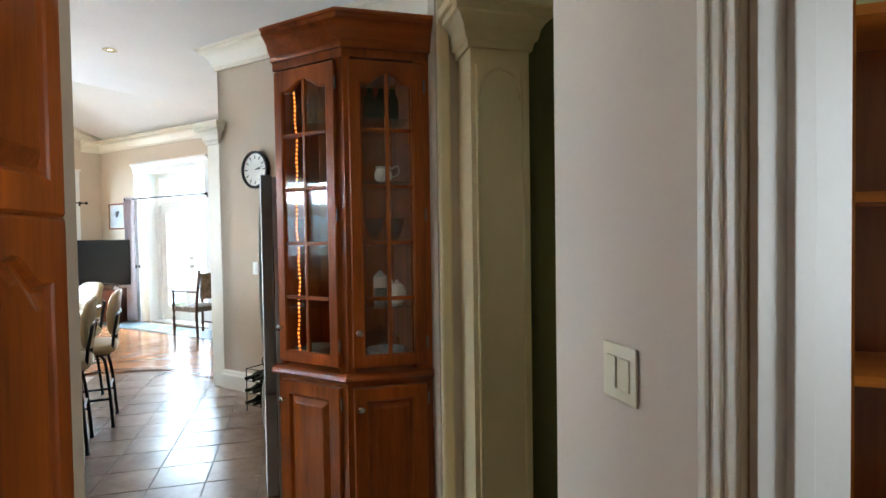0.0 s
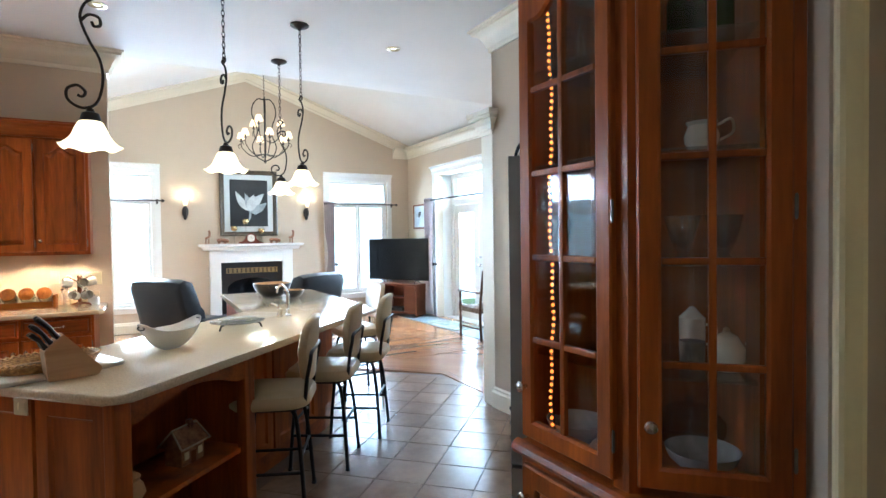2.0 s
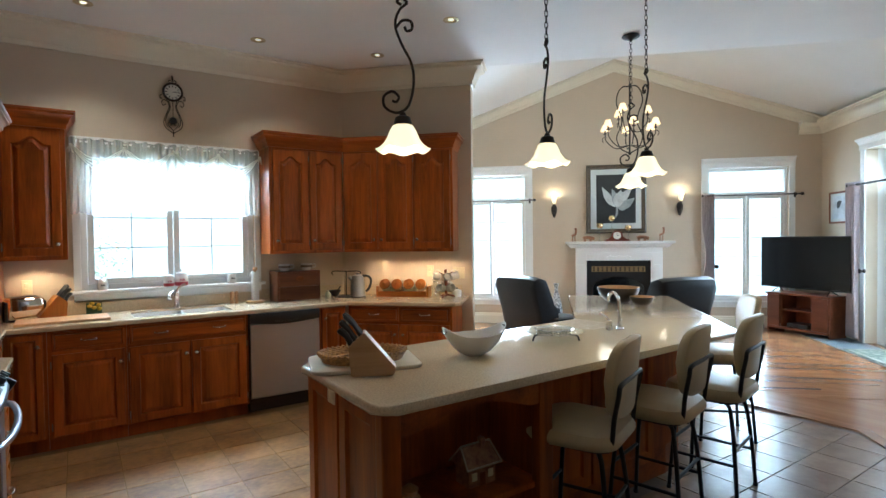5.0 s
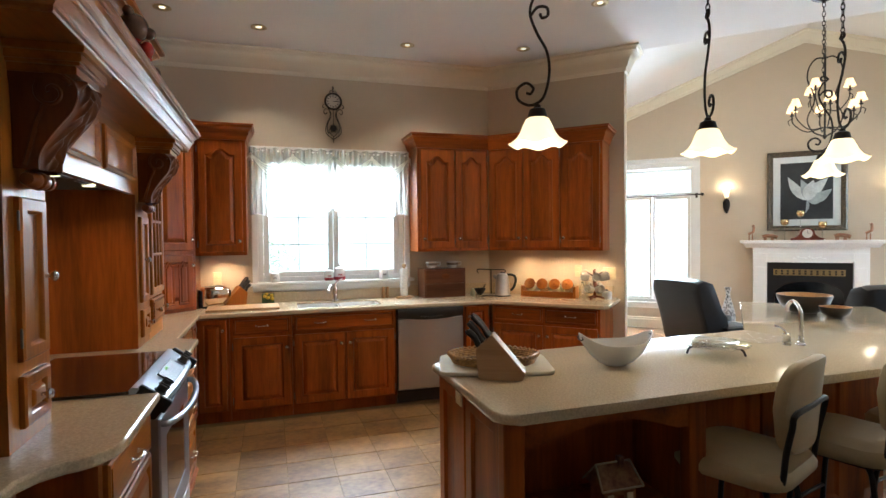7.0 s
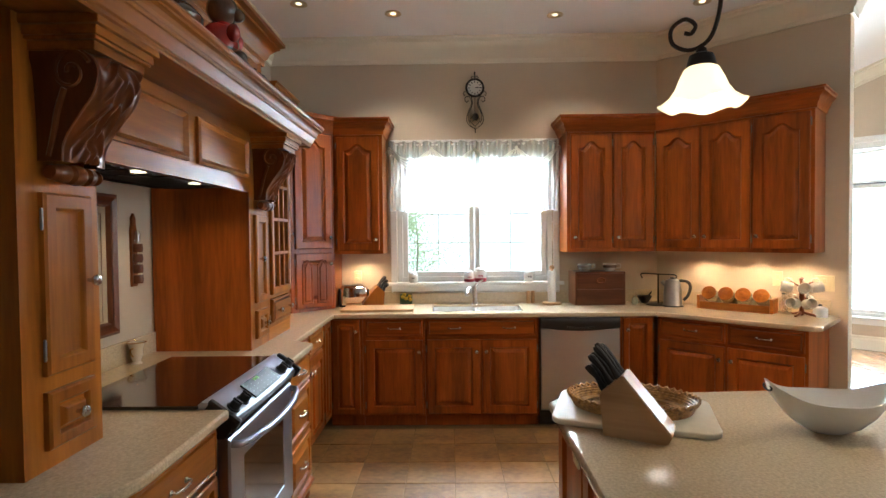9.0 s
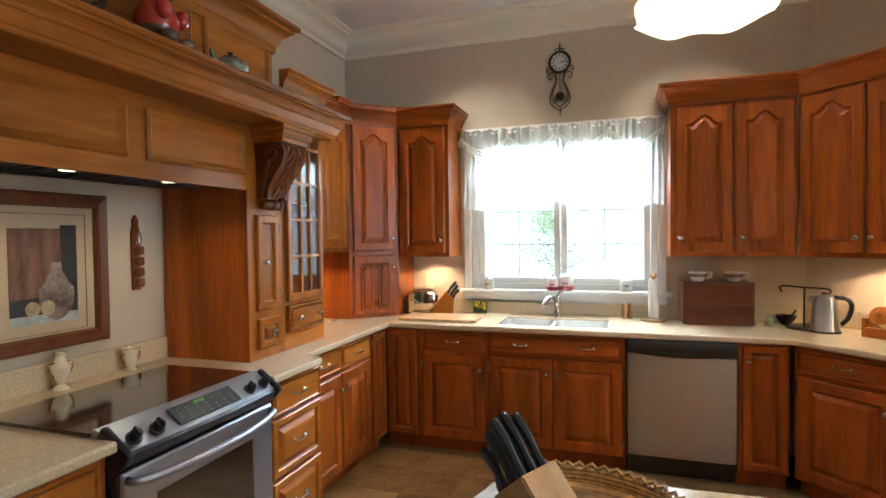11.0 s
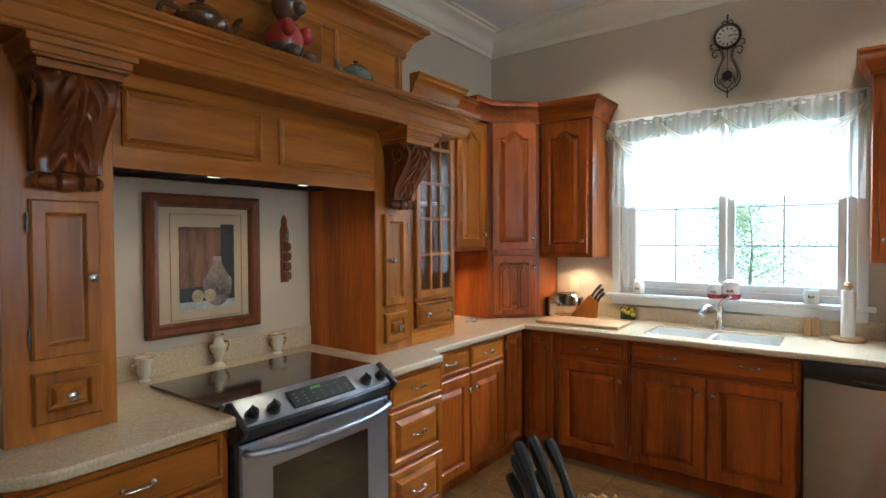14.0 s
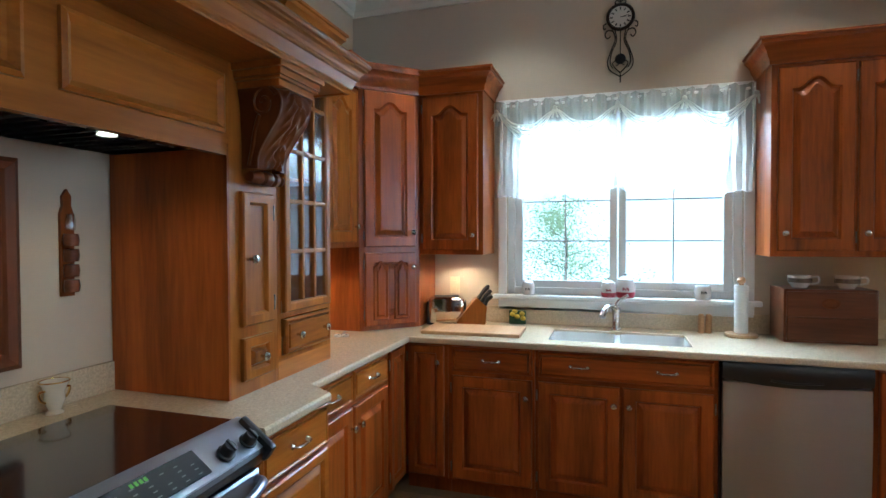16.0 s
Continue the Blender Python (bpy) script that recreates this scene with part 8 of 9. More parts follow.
# ---- range alcove things ----
FRAME_WOOD = wood_mat("picture_frame_wood", (0.10, 0.03, 0.012), (0.20, 0.07, 0.028))
SAND_MOUNT = mat("sand_mount", (0.46, 0.36, 0.235), rough=0.8, var=0.03)
STILL_BACK = mat("still_life_door", (0.13, 0.055, 0.032), rough=0.6, var=0.5, scale=9, rgb2=(0.22, 0.11, 0.065), stretch=(3, 1, 0.4))
JUG = mat("stoneware_jug", (0.13, 0.09, 0.075), rough=0.5, var=0.5, scale=7, rgb2=(0.34, 0.26, 0.21))
APPLE = mat("pale_apple", (0.34, 0.27, 0.15), rough=0.4, var=0.4, scale=12)


def still_life(p, y):
    def flat(name, pts, m, d):
        bm = bm_new()
        bm.faces.new([bm.verts.new((x, y - d, z)) for x, z in pts])
        part(name, bm, m, p)
    flat("dark_edge", [(0.355, 0.115), (0.425, 0.115), (0.425, 0.515), (0.355, 0.515)], DARK_ART, 0.0005)
    flat("shelf_shape", [(0.152, 0.112), (0.425, 0.112), (0.425, 0.15), (0.152, 0.15)], PETAL, 0.001)
    flat("shadow_shape", [(0.152, 0.15), (0.36, 0.15), (0.36, 0.225), (0.152, 0.215)], DARK_ART, 0.0008)
    flat("jug_shape", [(0.335 + 0.075 * math.cos(a) * (1 if math.sin(a) < 0.3 else 0.75), 0.225 + 0.105 * math.sin(a)) for a in np.linspace(0, 2 * math.pi, 24, endpoint=False)], JUG, 0.0015)
    flat("jug_neck", [(0.31, 0.31), (0.36, 0.31), (0.355, 0.36), (0.315, 0.36)], JUG, 0.0017)
    for x in (0.235, 0.295):
        flat("apple_shape", [(x + 0.03 * math.cos(a), 0.175 + 0.03 * math.sin(a)) for a in np.linspace(0, 2 * math.pi, 18, endpoint=False)], APPLE, 0.002)
    bm = bm_new()
    tube(bm, [(0.11, y + 0.002, 0.07), (0.467, y + 0.002, 0.07), (0.467, y + 0.002, 0.56), (0.11, y + 0.002, 0.56)], 0.002, 4, closed=True)
    part("mount_line", bm, FRAME_WOOD, p)


framed_picture("wall_picture", "still life print with a jug and apples in a wood frame", AT_HOOD_WALL @ pose(2.345, -0.002, 1.075), 0.565, 0.65, FRAME_WOOD, STILL_BACK, 0.06, SAND_MOUNT, 0.09, 0.045, still_life)
dp = thing("match_holder", "narrow carved dark wood match holder on the wall", "wall ornament", AT_HOOD_WALL @ pose(3.083, -0.002, 1.28))
bm = bm_new()
pts = [(-0.022, 0), (0.022, 0), (0.024, 0.28), (0.014, 0.31), (0.016, 0.34), (0.0, 0.365), (-0.016, 0.34), (-0.014, 0.31), (-0.024, 0.28)]
vs = [[bm.verts.new((x, y, z)) for x, z in pts] for y in (-0.012, 0.0)]
bm.faces.new(vs[0])
bm.faces.new(vs[1][::-1])
for i in range(len(pts)):
    j = (i + 1) % len(pts)
    bm.faces.new((vs[0][i], vs[1][i], vs[1][j], vs[0][j]))
part("board", bm, CHERRY_DARK, dp)
for k in range(4):
    bm = bm_new()
    lathe(bm, [(0, 0), (0.022, 0), (0.025, 0.02), (0.022, 0.042), (0, 0.042)], 12, (0, -0.028, 0.015 + k * 0.052))
    part("cup", bm, WALNUT, dp, smooth=True)
bm = bm_new()
lathe(bm, [(0.014, 0), (0.016, 0.03), (0.012, 0.055), (0, 0.056)], 12, (0, -0.026, 0.225))
part("glass_vial", bm, GLASSWARE, dp, smooth=True)
GOLD = mat("gilt", (0.75, 0.52, 0.18), rough=0.2, metal=1.0, var=0.05)
IVORY_CHINA = mat("ivory_china", (0.70, 0.62, 0.48), rough=0.15, var=0.03, coat=0.5)


def gilt_cup(x, y, prof, label, handles, name="gilt_cup", scale=1.0):
    c = thing(name, label, "cup", pose(x, y, CT1) @ Matrix.Scale(scale, 4), "gilt ivory china behind the cooktop")
    bm = bm_new()
    lathe(bm, prof, 24)
    part("body", bm, IVORY_CHINA, c, smooth=True)
    rim = max(prof, key=lambda q: q[1])
    bm = bm_new()
    tube(bm, ell(rim[0], rim[0], rim[1]), 0.0022, 6, closed=True)
    part("gilt_rim", bm, GOLD, c)
    for s in handles:
        bm = bm_new()
        z = rim[1]
        tube(bm, smooth_line([(s * 0.026, 0, z * 0.75), (s * 0.05, 0, z * 0.72), (s * 0.045, 0, z * 0.5), (s * 0.03, 0, z * 0.38)], 5), 0.004, 6)
        part("grip", bm, GOLD, c, "gilt grip")


MUG = [(0, 0), (0.026, 0), (0.026, 0.004), (0.018, 0.012), (0.03, 0.045), (0.028, 0.07), (0.042, 0.105), (0.040, 0.105), (0.025, 0.07), (0, 0.04)]
gilt_cup(-2.312, 0.672, MUG, "ivory china cup with a gilt rim and grip", (1,))
gilt_cup(-2.655, 0.668, [(0, 0), (0.032, 0), (0.03, 0.008), (0.012, 0.022), (0.034, 0.07), (0.038, 0.095), (0.024, 0.115), (0.018, 0.135), (0.024, 0.15), (0.022, 0.15), (0, 0.13)], "ivory china vase with two gilt grips", (-1, 1), "gilt_vase")
gilt_cup(-2.988, 0.668, MUG, "small ivory china cup with two gilt grips", (-1, 1))

# ---- mantel shelf things ----
SH = 2.2135
BROWN_GLAZE = mat("brown_glaze", (0.10, 0.042, 0.018), rough=0.12, var=0.4, scale=12, coat=0.6)
GREEN_GLAZE = mat("grey_green_glaze", (0.20, 0.22, 0.17), rough=0.2, var=0.4, scale=12, coat=0.4)


def teapot(x, y, s, m, turn, label, lid_m):
    t = thing("teapot", label, "teapot", pose(x, y, SH, 0, 0, turn) @ Matrix.Scale(s, 4), "teapots on the mantel hood")
    bm = bm_new()
    lathe(bm, [(0, 0), (0.05, 0), (0.055, 0.006), (0.085, 0.04), (0.088, 0.06), (0.06, 0.095), (0.04, 0.10), (0, 0.10)], 28)
    part("body", bm, m, t, smooth=True)
    bm = bm_new()
    lathe(bm, [(0.045, 0.098), (0.04, 0.108), (0.012, 0.118), (0.01, 0.124), (0.016, 0.132), (0, 0.14)], 20)
    part("lid", bm, lid_m, t, smooth=True)
    bm = bm_new()
    tube(bm, smooth_line([(0.078, 0, 0.045), (0.11, 0, 0.06), (0.125, 0, 0.09), (0.14, 0, 0.105)], 5), 0.013, 8, taper=[1.2 - 0.6 * k / 15 for k in range(16)])
    part("spout", bm, m, t, smooth=True)
    bm = bm_new()
    tube(bm, smooth_line([(-0.07, 0, 0.085), (-0.115, 0, 0.09), (-0.125, 0, 0.055), (-0.08, 0, 0.03)], 6), 0.008, 8)
    part("handle", bm, m, t, smooth=True)


teapot(-2.26, 1.26, 1.05, BROWN_GLAZE, 170, "squat brown glazed teapot on the mantel shelf", BROWN_GLAZE)
teapot(-3.0, 1.262, 0.86, GREEN_GLAZE, 0, "small grey-green stoneware teapot with a dark lid", BROWN_GLAZE)
for x, s in ((-1.93, 1.0), (-3.33, 0.6)):
    bm = bm_new()
    lathe(bm, [(0, 0), (0.022 * s, 0), (0.014 * s, 0.015 * s), (0.03 * s, 0.05 * s), (0.034 * s, 0.08 * s), (0.031 * s, 0.08 * s), (0.02 * s, 0.04 * s), (0, 0.03 * s)], 18)
    solid("egg_cup", bm, OAK_Z, "small turned wooden egg cup on the mantel shelf", "cup", pose(x, 1.25, SH), "small cups on the shelf", smooth=True)
bm = bm_new()
for x, y, z, r, sq in ((0, 0, 0.075, 0.062, 1.15), (0, -0.012, 0.185, 0.050, 1.0), (0, -0.058, 0.172, 0.024, 0.9), (-0.036, 0.005, 0.228, 0.018, 1), (0.036, 0.005, 0.228, 0.018, 1), (-0.045, -0.05, 0.10, 0.022, 1.3), (0.045, -0.05, 0.10, 0.022, 1.3), (-0.045, -0.065, 0.022, 0.026, 0.9), (0.045, -0.065, 0.022, 0.026, 0.9)):
    b2 = bm_new()
    bmesh.ops.create_uvsphere(b2, u_segments=18, v_segments=12, radius=r, matrix=pose(x, y, z) @ Matrix.Diagonal((1, 1, sq, 1)))
    merge(bm, b2)
BEAR_RED = mat("red_glaze", (0.45, 0.03, 0.02), rough=0.15, var=0.2, scale=10, coat=0.6)
BEAR_BROWN = mat("bear_brown_glaze", (0.13, 0.065, 0.04), rough=0.15, var=0.4, scale=14, coat=0.6)
bear = solid("bear_jar", bm, BEAR_BROWN, "glazed ceramic bear-shaped jar with a red jumper", "ceramic jar", pose(-2.61, 1.262, SH, 0, 0, 195) @ Matrix.Scale(1.25, 4), smooth=True)
bear.data.materials.append(BEAR_RED)
for f in bear.data.polygons:
    c = f.center
    f.material_index = 1 if 0.055 < c.z < 0.145 else 0

# ---- window wall worktop things ----
to = thing("toaster", "polished chrome two-slice toaster on the worktop", "toaster", pose(-5.09, 1.35, CT1, 0, 0, 104))
bm = bm_new()
rings = []
for z, i in ((0.015, 0.0), (0.03, 0.004), (0.14, 0.004), (0.165, 0.0), (0.178, -0.015), (0.18, -0.03)):
    a, b = 0.115 + i, 0.075 + i
    rings.append([(x, y, z) for x, y in arc(a - 0.03, b - 0.03, 0.03, 0, 90, 4) + arc(-a + 0.03, b - 0.03, 0.03, 90, 180, 4) + arc(-a + 0.03, -b + 0.03, 0.03, 180, 270, 4) + arc(a - 0.03, -b + 0.03, 0.03, 270, 360, 4)])
loft(bm, rings, True, True)
part("shell", bm, CHROME, to, smooth=True)
for s in (-1, 1):
    bm = bm_new()
    box(bm, s * 0.105, -0.07, 0.0, s * 0.128, 0.07, 0.15, 0.012)
    part("end_cap", bm, BLACK, to)
for y in (-0.025, 0.025):
    bm = bm_new()
    box(bm, -0.08, y - 0.012, 0.178, 0.08, y + 0.012, 0.1815)
    part("slot", bm, BLACK, to)
bm = bm_new()
box(bm, -0.11, -0.07, 0, 0.11, 0.07, 0.016, 0.004)
part("base", bm, BLACK, to)
bm = bm_new()
box(bm, -0.15, -0.29, 0, 0.15, 0.29, 0.02, 0.005)
solid("cutting_board", bm, OAK, "pale wooden cutting board on the worktop", "cutting board", pose(-4.83, 1.60, CT1 + 0.0005, 0, 0, 2))
LEMON = mat("lemon_yellow", (0.60, 0.42, 0.03), rough=0.5, var=0.2, scale=40)
LEMON_LEAF = mat("painted_leaf", (0.03, 0.07, 0.02), rough=0.5, var=0.3, scale=40)
lp = thing("napkin_holder", "painted holder with lemons and leaves behind the sink", "napkin holder", pose(-5.19, 1.80, CT1, 0, 0, 90))
bm = bm_new()
box(bm, -0.055, -0.012, 0, 0.055, 0.012, 0.09, 0.006)
part("plate", bm, LEMON_LEAF, lp)
for x, z in ((-0.03, 0.065), (0.032, 0.07), (0.0, 0.05), (-0.015, 0.085), (0.038, 0.04)):
    bm = bm_new()
    bmesh.ops.create_icosphere(bm, subdivisions=2, radius=0.016, matrix=pose(x, -0.016, z) @ Matrix.Diagonal((1.15, 0.6, 1, 1)))
    part("lemon", bm, LEMON, lp, smooth=True)
DARK_MOTIF = mat("dark_motif", (0.03, 0.03, 0.03), rough=0.4)
CHERRY_RED = mat("painted_cherry_red", (0.32, 0.02, 0.03), rough=0.3, var=0.2, scale=20)


def sill_jar(y, s, lidded, red, name="canister"):
    j = thing(name, "small white china canister with a cherry motif on the sill" if red else "small white china jar with a dark motif on the sill", "canister", pose(-5.225, y, 1.1005, 0, 0, 90) @ Matrix.Scale(s, 4), "china jars on the window sill")
    bm = bm_new()
    lathe(bm, [(0, 0), (0.036, 0), (0.042, 0.01), (0.044, 0.05), (0.04, 0.075), (0.037, 0.08), (0, 0.08)], 24)
    part("body", bm, PORCELAIN, j, smooth=True)
    if lidded:
        bm = bm_new()
        lathe(bm, [(0.038, 0.08), (0.038, 0.086), (0.02, 0.1), (0.008, 0.104), (0.01, 0.114), (0, 0.12)], 20)
        part("lid", bm, PORCELAIN, j, smooth=True)
    if red:
        bm = bm_new()
        lathe(bm, [(0.0375, 0.001), (0.0435, 0.012), (0.0448, 0.028), (0.044, 0.028)], 24)
        part("red_band", bm, CHERRY_RED, j, smooth=True)
    bm = bm_new()
    for k in range(5):
        box(bm, -0.014 + 0.006 * k, -0.0462, 0.035 + 0.006 * (k % 2), -0.009 + 0.006 * k, -0.043, 0.052 - 0.004 * (k % 3))
    part("motif", bm, CHERRY_RED if red else DARK_MOTIF, j)


sill_jar(1.865, 0.95, True, False)
sill_jar(2.365, 1.05, True, True)
sill_jar(2.465, 1.3, True, True)
sill_jar(2.90, 1.05, False, False)
for y in (2.885, 2.925):
    bm = bm_new()
    lathe(bm, [(0, 0), (0.018, 0), (0.019, 0.03), (0.017, 0.09), (0.018, 0.10), (0.012, 0.11), (0, 0.112)], 14)
    solid("pepper_mill", bm, OAK_Z, "small wooden pepper or salt mill behind the sink", "mill", pose(-5.17, y, CT1), "salt and pepper mills", smooth=True)
pt = thing("paper_towel_holder", "white paper towel roll on a wooden stand", "paper towel holder", pose(-5.10, 3.08, CT1))
bm = bm_new()
lathe(bm, [(0, 0), (0.082, 0), (0.086, 0.008), (0.082, 0.018), (0, 0.02)], 28)
part("base", bm, OAK, pt, smooth=True)
bm = bm_new()
lathe(bm, [(0.012, 0.02), (0.012, 0.30), (0.02, 0.305), (0.024, 0.32), (0.015, 0.335), (0, 0.338)], 14)
part("post", bm, OAK_Z, pt, smooth=True)
PAPER = mat("paper_roll", (0.80, 0.79, 0.76), rough=0.95, var=0.02, scale=60, bump=0.2)
bm = bm_new()
lathe(bm, [(0.013, 0.022), (0.034, 0.022), (0.035, 0.03), (0.035, 0.285), (0.034, 0.29), (0.013, 0.29)], 28)
part("roll", bm, PAPER, pt, smooth=True)
bb = thing("bread_box", "dark walnut roll-front bread box on the worktop", "bread box", pose(-4.99, 3.26, CT1, 0, 0, 92))
bm = bm_new()
box(bm, 0, 0, 0, 0.43, 0.24, 0.285, 0.006)
part("box", bm, WALNUT, bb)
for z0, z1 in ((0.012, 0.135), (0.14, 0.272)):
    bm = bm_new()
    box(bm, 0.012, -0.01, z0, 0.418, 0.002, z1, 0.004)
    f = part("front", bm, WALNUT, bb)
bm = bm_new()
lathe(bm, [(0, 0), (0.03, 0), (0.034, 0.003), (0.028, 0.006), (0.02, 0.002), (0, 0.002)], 20)
bmesh.ops.scale(bm, vec=(1.3, 0.8, 1), verts=bm.verts[:])
part("finger_grip", bm, CHERRY_DARK, bb, at=pose(0.215, -0.010, 0.21) @ OUT)


def soup_mug(x, y, z, turn):
    m = thing("soup_mug", "wide white soup mug with a coloured motif", "mug", pose(x, y, z, 0, 0, turn), "soup mugs on the bread box")
    bm = bm_new()
    lathe(bm, [(0, 0), (0.035, 0), (0.038, 0.006), (0.055, 0.03), (0.056, 0.055), (0.058, 0.066), (0.054, 0.066), (0.05, 0.03), (0, 0.012)], 24)
    part("cup", bm, PORCELAIN, m, smooth=True)
    bm = bm_new()
    tube(bm, smooth_line([(0.052, 0, 0.055), (0.085, 0, 0.058), (0.086, 0, 0.03), (0.053, 0, 0.02)], 5), 0.006, 8)
    part("handle", bm, PORCELAIN, m, smooth=True)
    bm = bm_new()
    lathe(bm, [(0.0563, 0.028), (0.0575, 0.04), (0.0566, 0.052)], 24)
    part("motif_band", bm, TAPESTRY, m)


soup_mug(-5.09, 3.36, CT1 + 0.286, 80)
soup_mug(-5.09, 3.58, CT1 + 0.286, 80)
bm = bm_new()
lathe(bm, [(0, 0), (0.024, 0), (0.028, 0.02), (0.024, 0.045), (0.012, 0.06), (0.014, 0.07), (0, 0.074)], 18)
CELADON = mat("celadon_glaze", (0.45, 0.48, 0.34), rough=0.3, var=0.1, scale=20)
solid("small_jar", bm, CELADON, "small pale green jar beside the bread box", "jar", pose(-5.04, 3.78, CT1), smooth=True)
bm = bm_new()
lathe(bm, [(0, 0), (0.03, 0), (0.06, 0.05), (0.062, 0.06), (0.056, 0.055), (0.03, 0.01), (0, 0.008)], 20)
tube(bm, [(0.0, 0, 0.02), (0.05, 0.03, 0.10)], 0.006, 6)
solid("mortar", bm, BOWL_BLACK, "dark wooden mortar bowl with a pestle", "bowl", pose(-5.14, 3.90, CT1, 0, 0, 30), smooth=True)


def at_angled(u, back, z=CT1, turn=0):
    """A place on the angled worktop: u along it, back from the wall's face."""
    return Matrix.Translation(uv(u, 6.555 - back, z)) @ pose(0, 0, 0, 0, 0, 45 + turn)


ps = thing("plate_stand", "dark wire scroll stand on the worktop", "stand", at_angled(-0.73, 0.22))
bm = bm_new()
tube(bm, smooth_line([(-0.14, 0, 0.22), (-0.155, 0, 0.25), (-0.12, 0, 0.262), (0.0, 0, 0.26), (0.12, 0, 0.262), (0.155, 0, 0.25), (0.14, 0, 0.22)], 5), 0.005, 6)
tube(bm, [(0, 0, 0.26), (0, 0, 0.01)], 0.006, 6)
lathe(bm, [(0, 0), (0.10, 0), (0.10, 0.006), (0.02, 0.012), (0, 0.012)], 24)
part("wire_frame", bm, IRON, ps)
ke = thing("kettle", "brushed steel electric kettle with a black handle", "kettle", at_angled(-0.60, 0.24, CT1, 12))
bm = bm_new()
lathe(bm, [(0, 0), (0.075, 0), (0.078, 0.012), (0.074, 0.02), (0.070, 0.12), (0.058, 0.20), (0.055, 0.215), (0.03, 0.228), (0, 0.23)], 28)
part("body", bm, STEEL, ke, smooth=True)
bm = bm_new()
tube(bm, smooth_line([(0.05, 0, 0.215), (0.11, 0, 0.21), (0.135, 0, 0.17), (0.12, 0, 0.10), (0.085, 0, 0.055)], 6), 0.013, 10)
part("handle", bm, BLACK, ke, smooth=True)
bm = bm_new()
tube(bm, [(-0.05, 0, 0.17), (-0.085, 0, 0.205)], 0.018, 10)
part("spout", bm, STEEL, ke, smooth=True)
bm = bm_new()
lathe(bm, [(0, 0.228), (0.02, 0.23), (0.018, 0.24), (0, 0.243)], 14)
part("lid_knob", bm, BLACK, ke, smooth=True)
bm = bm_new()
lathe(bm, [(0.0, 0.0005), (0.085, 0.0005), (0.085, 0.010), (0.07, 0.012)], 24)
part("base", bm, BLACK, ke, smooth=True)

rack = thing("jar_rack", "wooden rack of four tilted glass jars with wooden lids", "jar rack", at_angled(-0.40, 0.16))
RW = 0.52
for q in ((-0.01, -0.07, 0, 0.012, 0.07, 0.11), (RW - 0.012, -0.07, 0, RW + 0.01, 0.07, 0.11), (0.012, -0.07, 0.0, RW - 0.012, 0.07, 0.012), (0.012, -0.074, 0.005, RW - 0.012, -0.062, 0.06)):
    bm = bm_new()
    box(bm, *q, 0.004)
    part("rack_board", bm, HONEY_X, rack)
for k in range(4):
    at = at_angled(-0.40 + 0.075 + k * 0.124, 0.16, CT1 + 0.105) @ pose(0, 0, 0, 62, 0, 0)
    j = thing("storage_jar", "tilted glass jar with a round wooden lid in the rack", "jar", at, "jars in the wooden rack")
    bm = bm_new()
    lathe(bm, [(0, -0.10), (0.052, -0.10), (0.055, -0.09), (0.055, 0.03), (0.045, 0.045), (0.043, 0.045), (0.052, 0.03), (0.05, -0.094), (0, -0.096)], 24)
    part("glass", bm, GLASSWARE, j, smooth=True)
    bm = bm_new()
    lathe(bm, [(0, 0.045), (0.052, 0.045), (0.056, 0.052), (0.054, 0.06), (0.03, 0.064), (0.012, 0.066), (0.01, 0.074), (0.017, 0.086), (0, 0.094)], 24)
    part("lid", bm, HONEY, j, "round wooden lid with a knob", smooth=True)
    bm = bm_new()
    lathe(bm, [(0, -0.093), (0.048, -0.092), (0.048, -0.02), (0, -0.015)], 18)
    part("contents", bm, mat("dry_goods", [(0.55, 0.45, 0.3), (0.35, 0.2, 0.1), (0.6, 0.5, 0.35), (0.45, 0.3, 0.18)][k], rough=0.9, var=0.3, scale=120), j)
for u, b, h in ((0.16, 0.07, 0.15), (0.20, 0.14, 0.19)):
    bt = thing("glass_bottle", "small clear glass bottle on the worktop", "bottle", at_angled(u, b), "bottles by the jar rack")
    bm = bm_new()
    lathe(bm, [(0, 0), (0.028, 0), (0.03, 0.01), (0.03, h * 0.55), (0.012, h * 0.75), (0.012, h * 0.9), (0.015, h * 0.92), (0.013, h * 0.94), (0, h * 0.94)], 18)
    part("glass", bm, GLASSWARE, bt, smooth=True)
    bm = bm_new()
    lathe(bm, [(0, h * 0.94), (0.012, h * 0.94), (0.012, h), (0, h)], 12)
    part("stopper", bm, BLACK, bt)
mt = thing("mug_tree", "dark wooden mug tree on the worktop", "mug tree", at_angled(0.30, 0.18))
bm = bm_new()
lathe(bm, [(0, 0.0), (0.016, 0.01), (0.014, 0.1), (0.018, 0.14), (0.014, 0.24), (0.02, 0.27), (0, 0.285)], 12)
part("post", bm, CHERRY_DARK, mt, smooth=True)
for k in range(3):
    a = 2.1 * k + 0.3
    bm = bm_new()
    tube(bm, [(0, 0, 0.03), (0.09 * math.cos(a), 0.09 * math.sin(a), 0.006)], 0.010, 8)
    part("foot", bm, CHERRY_DARK, mt)
MUG_GREY = mat("grey_white_mug", (0.60, 0.57, 0.50), rough=0.25, var=0.1, scale=15, coat=0.3)
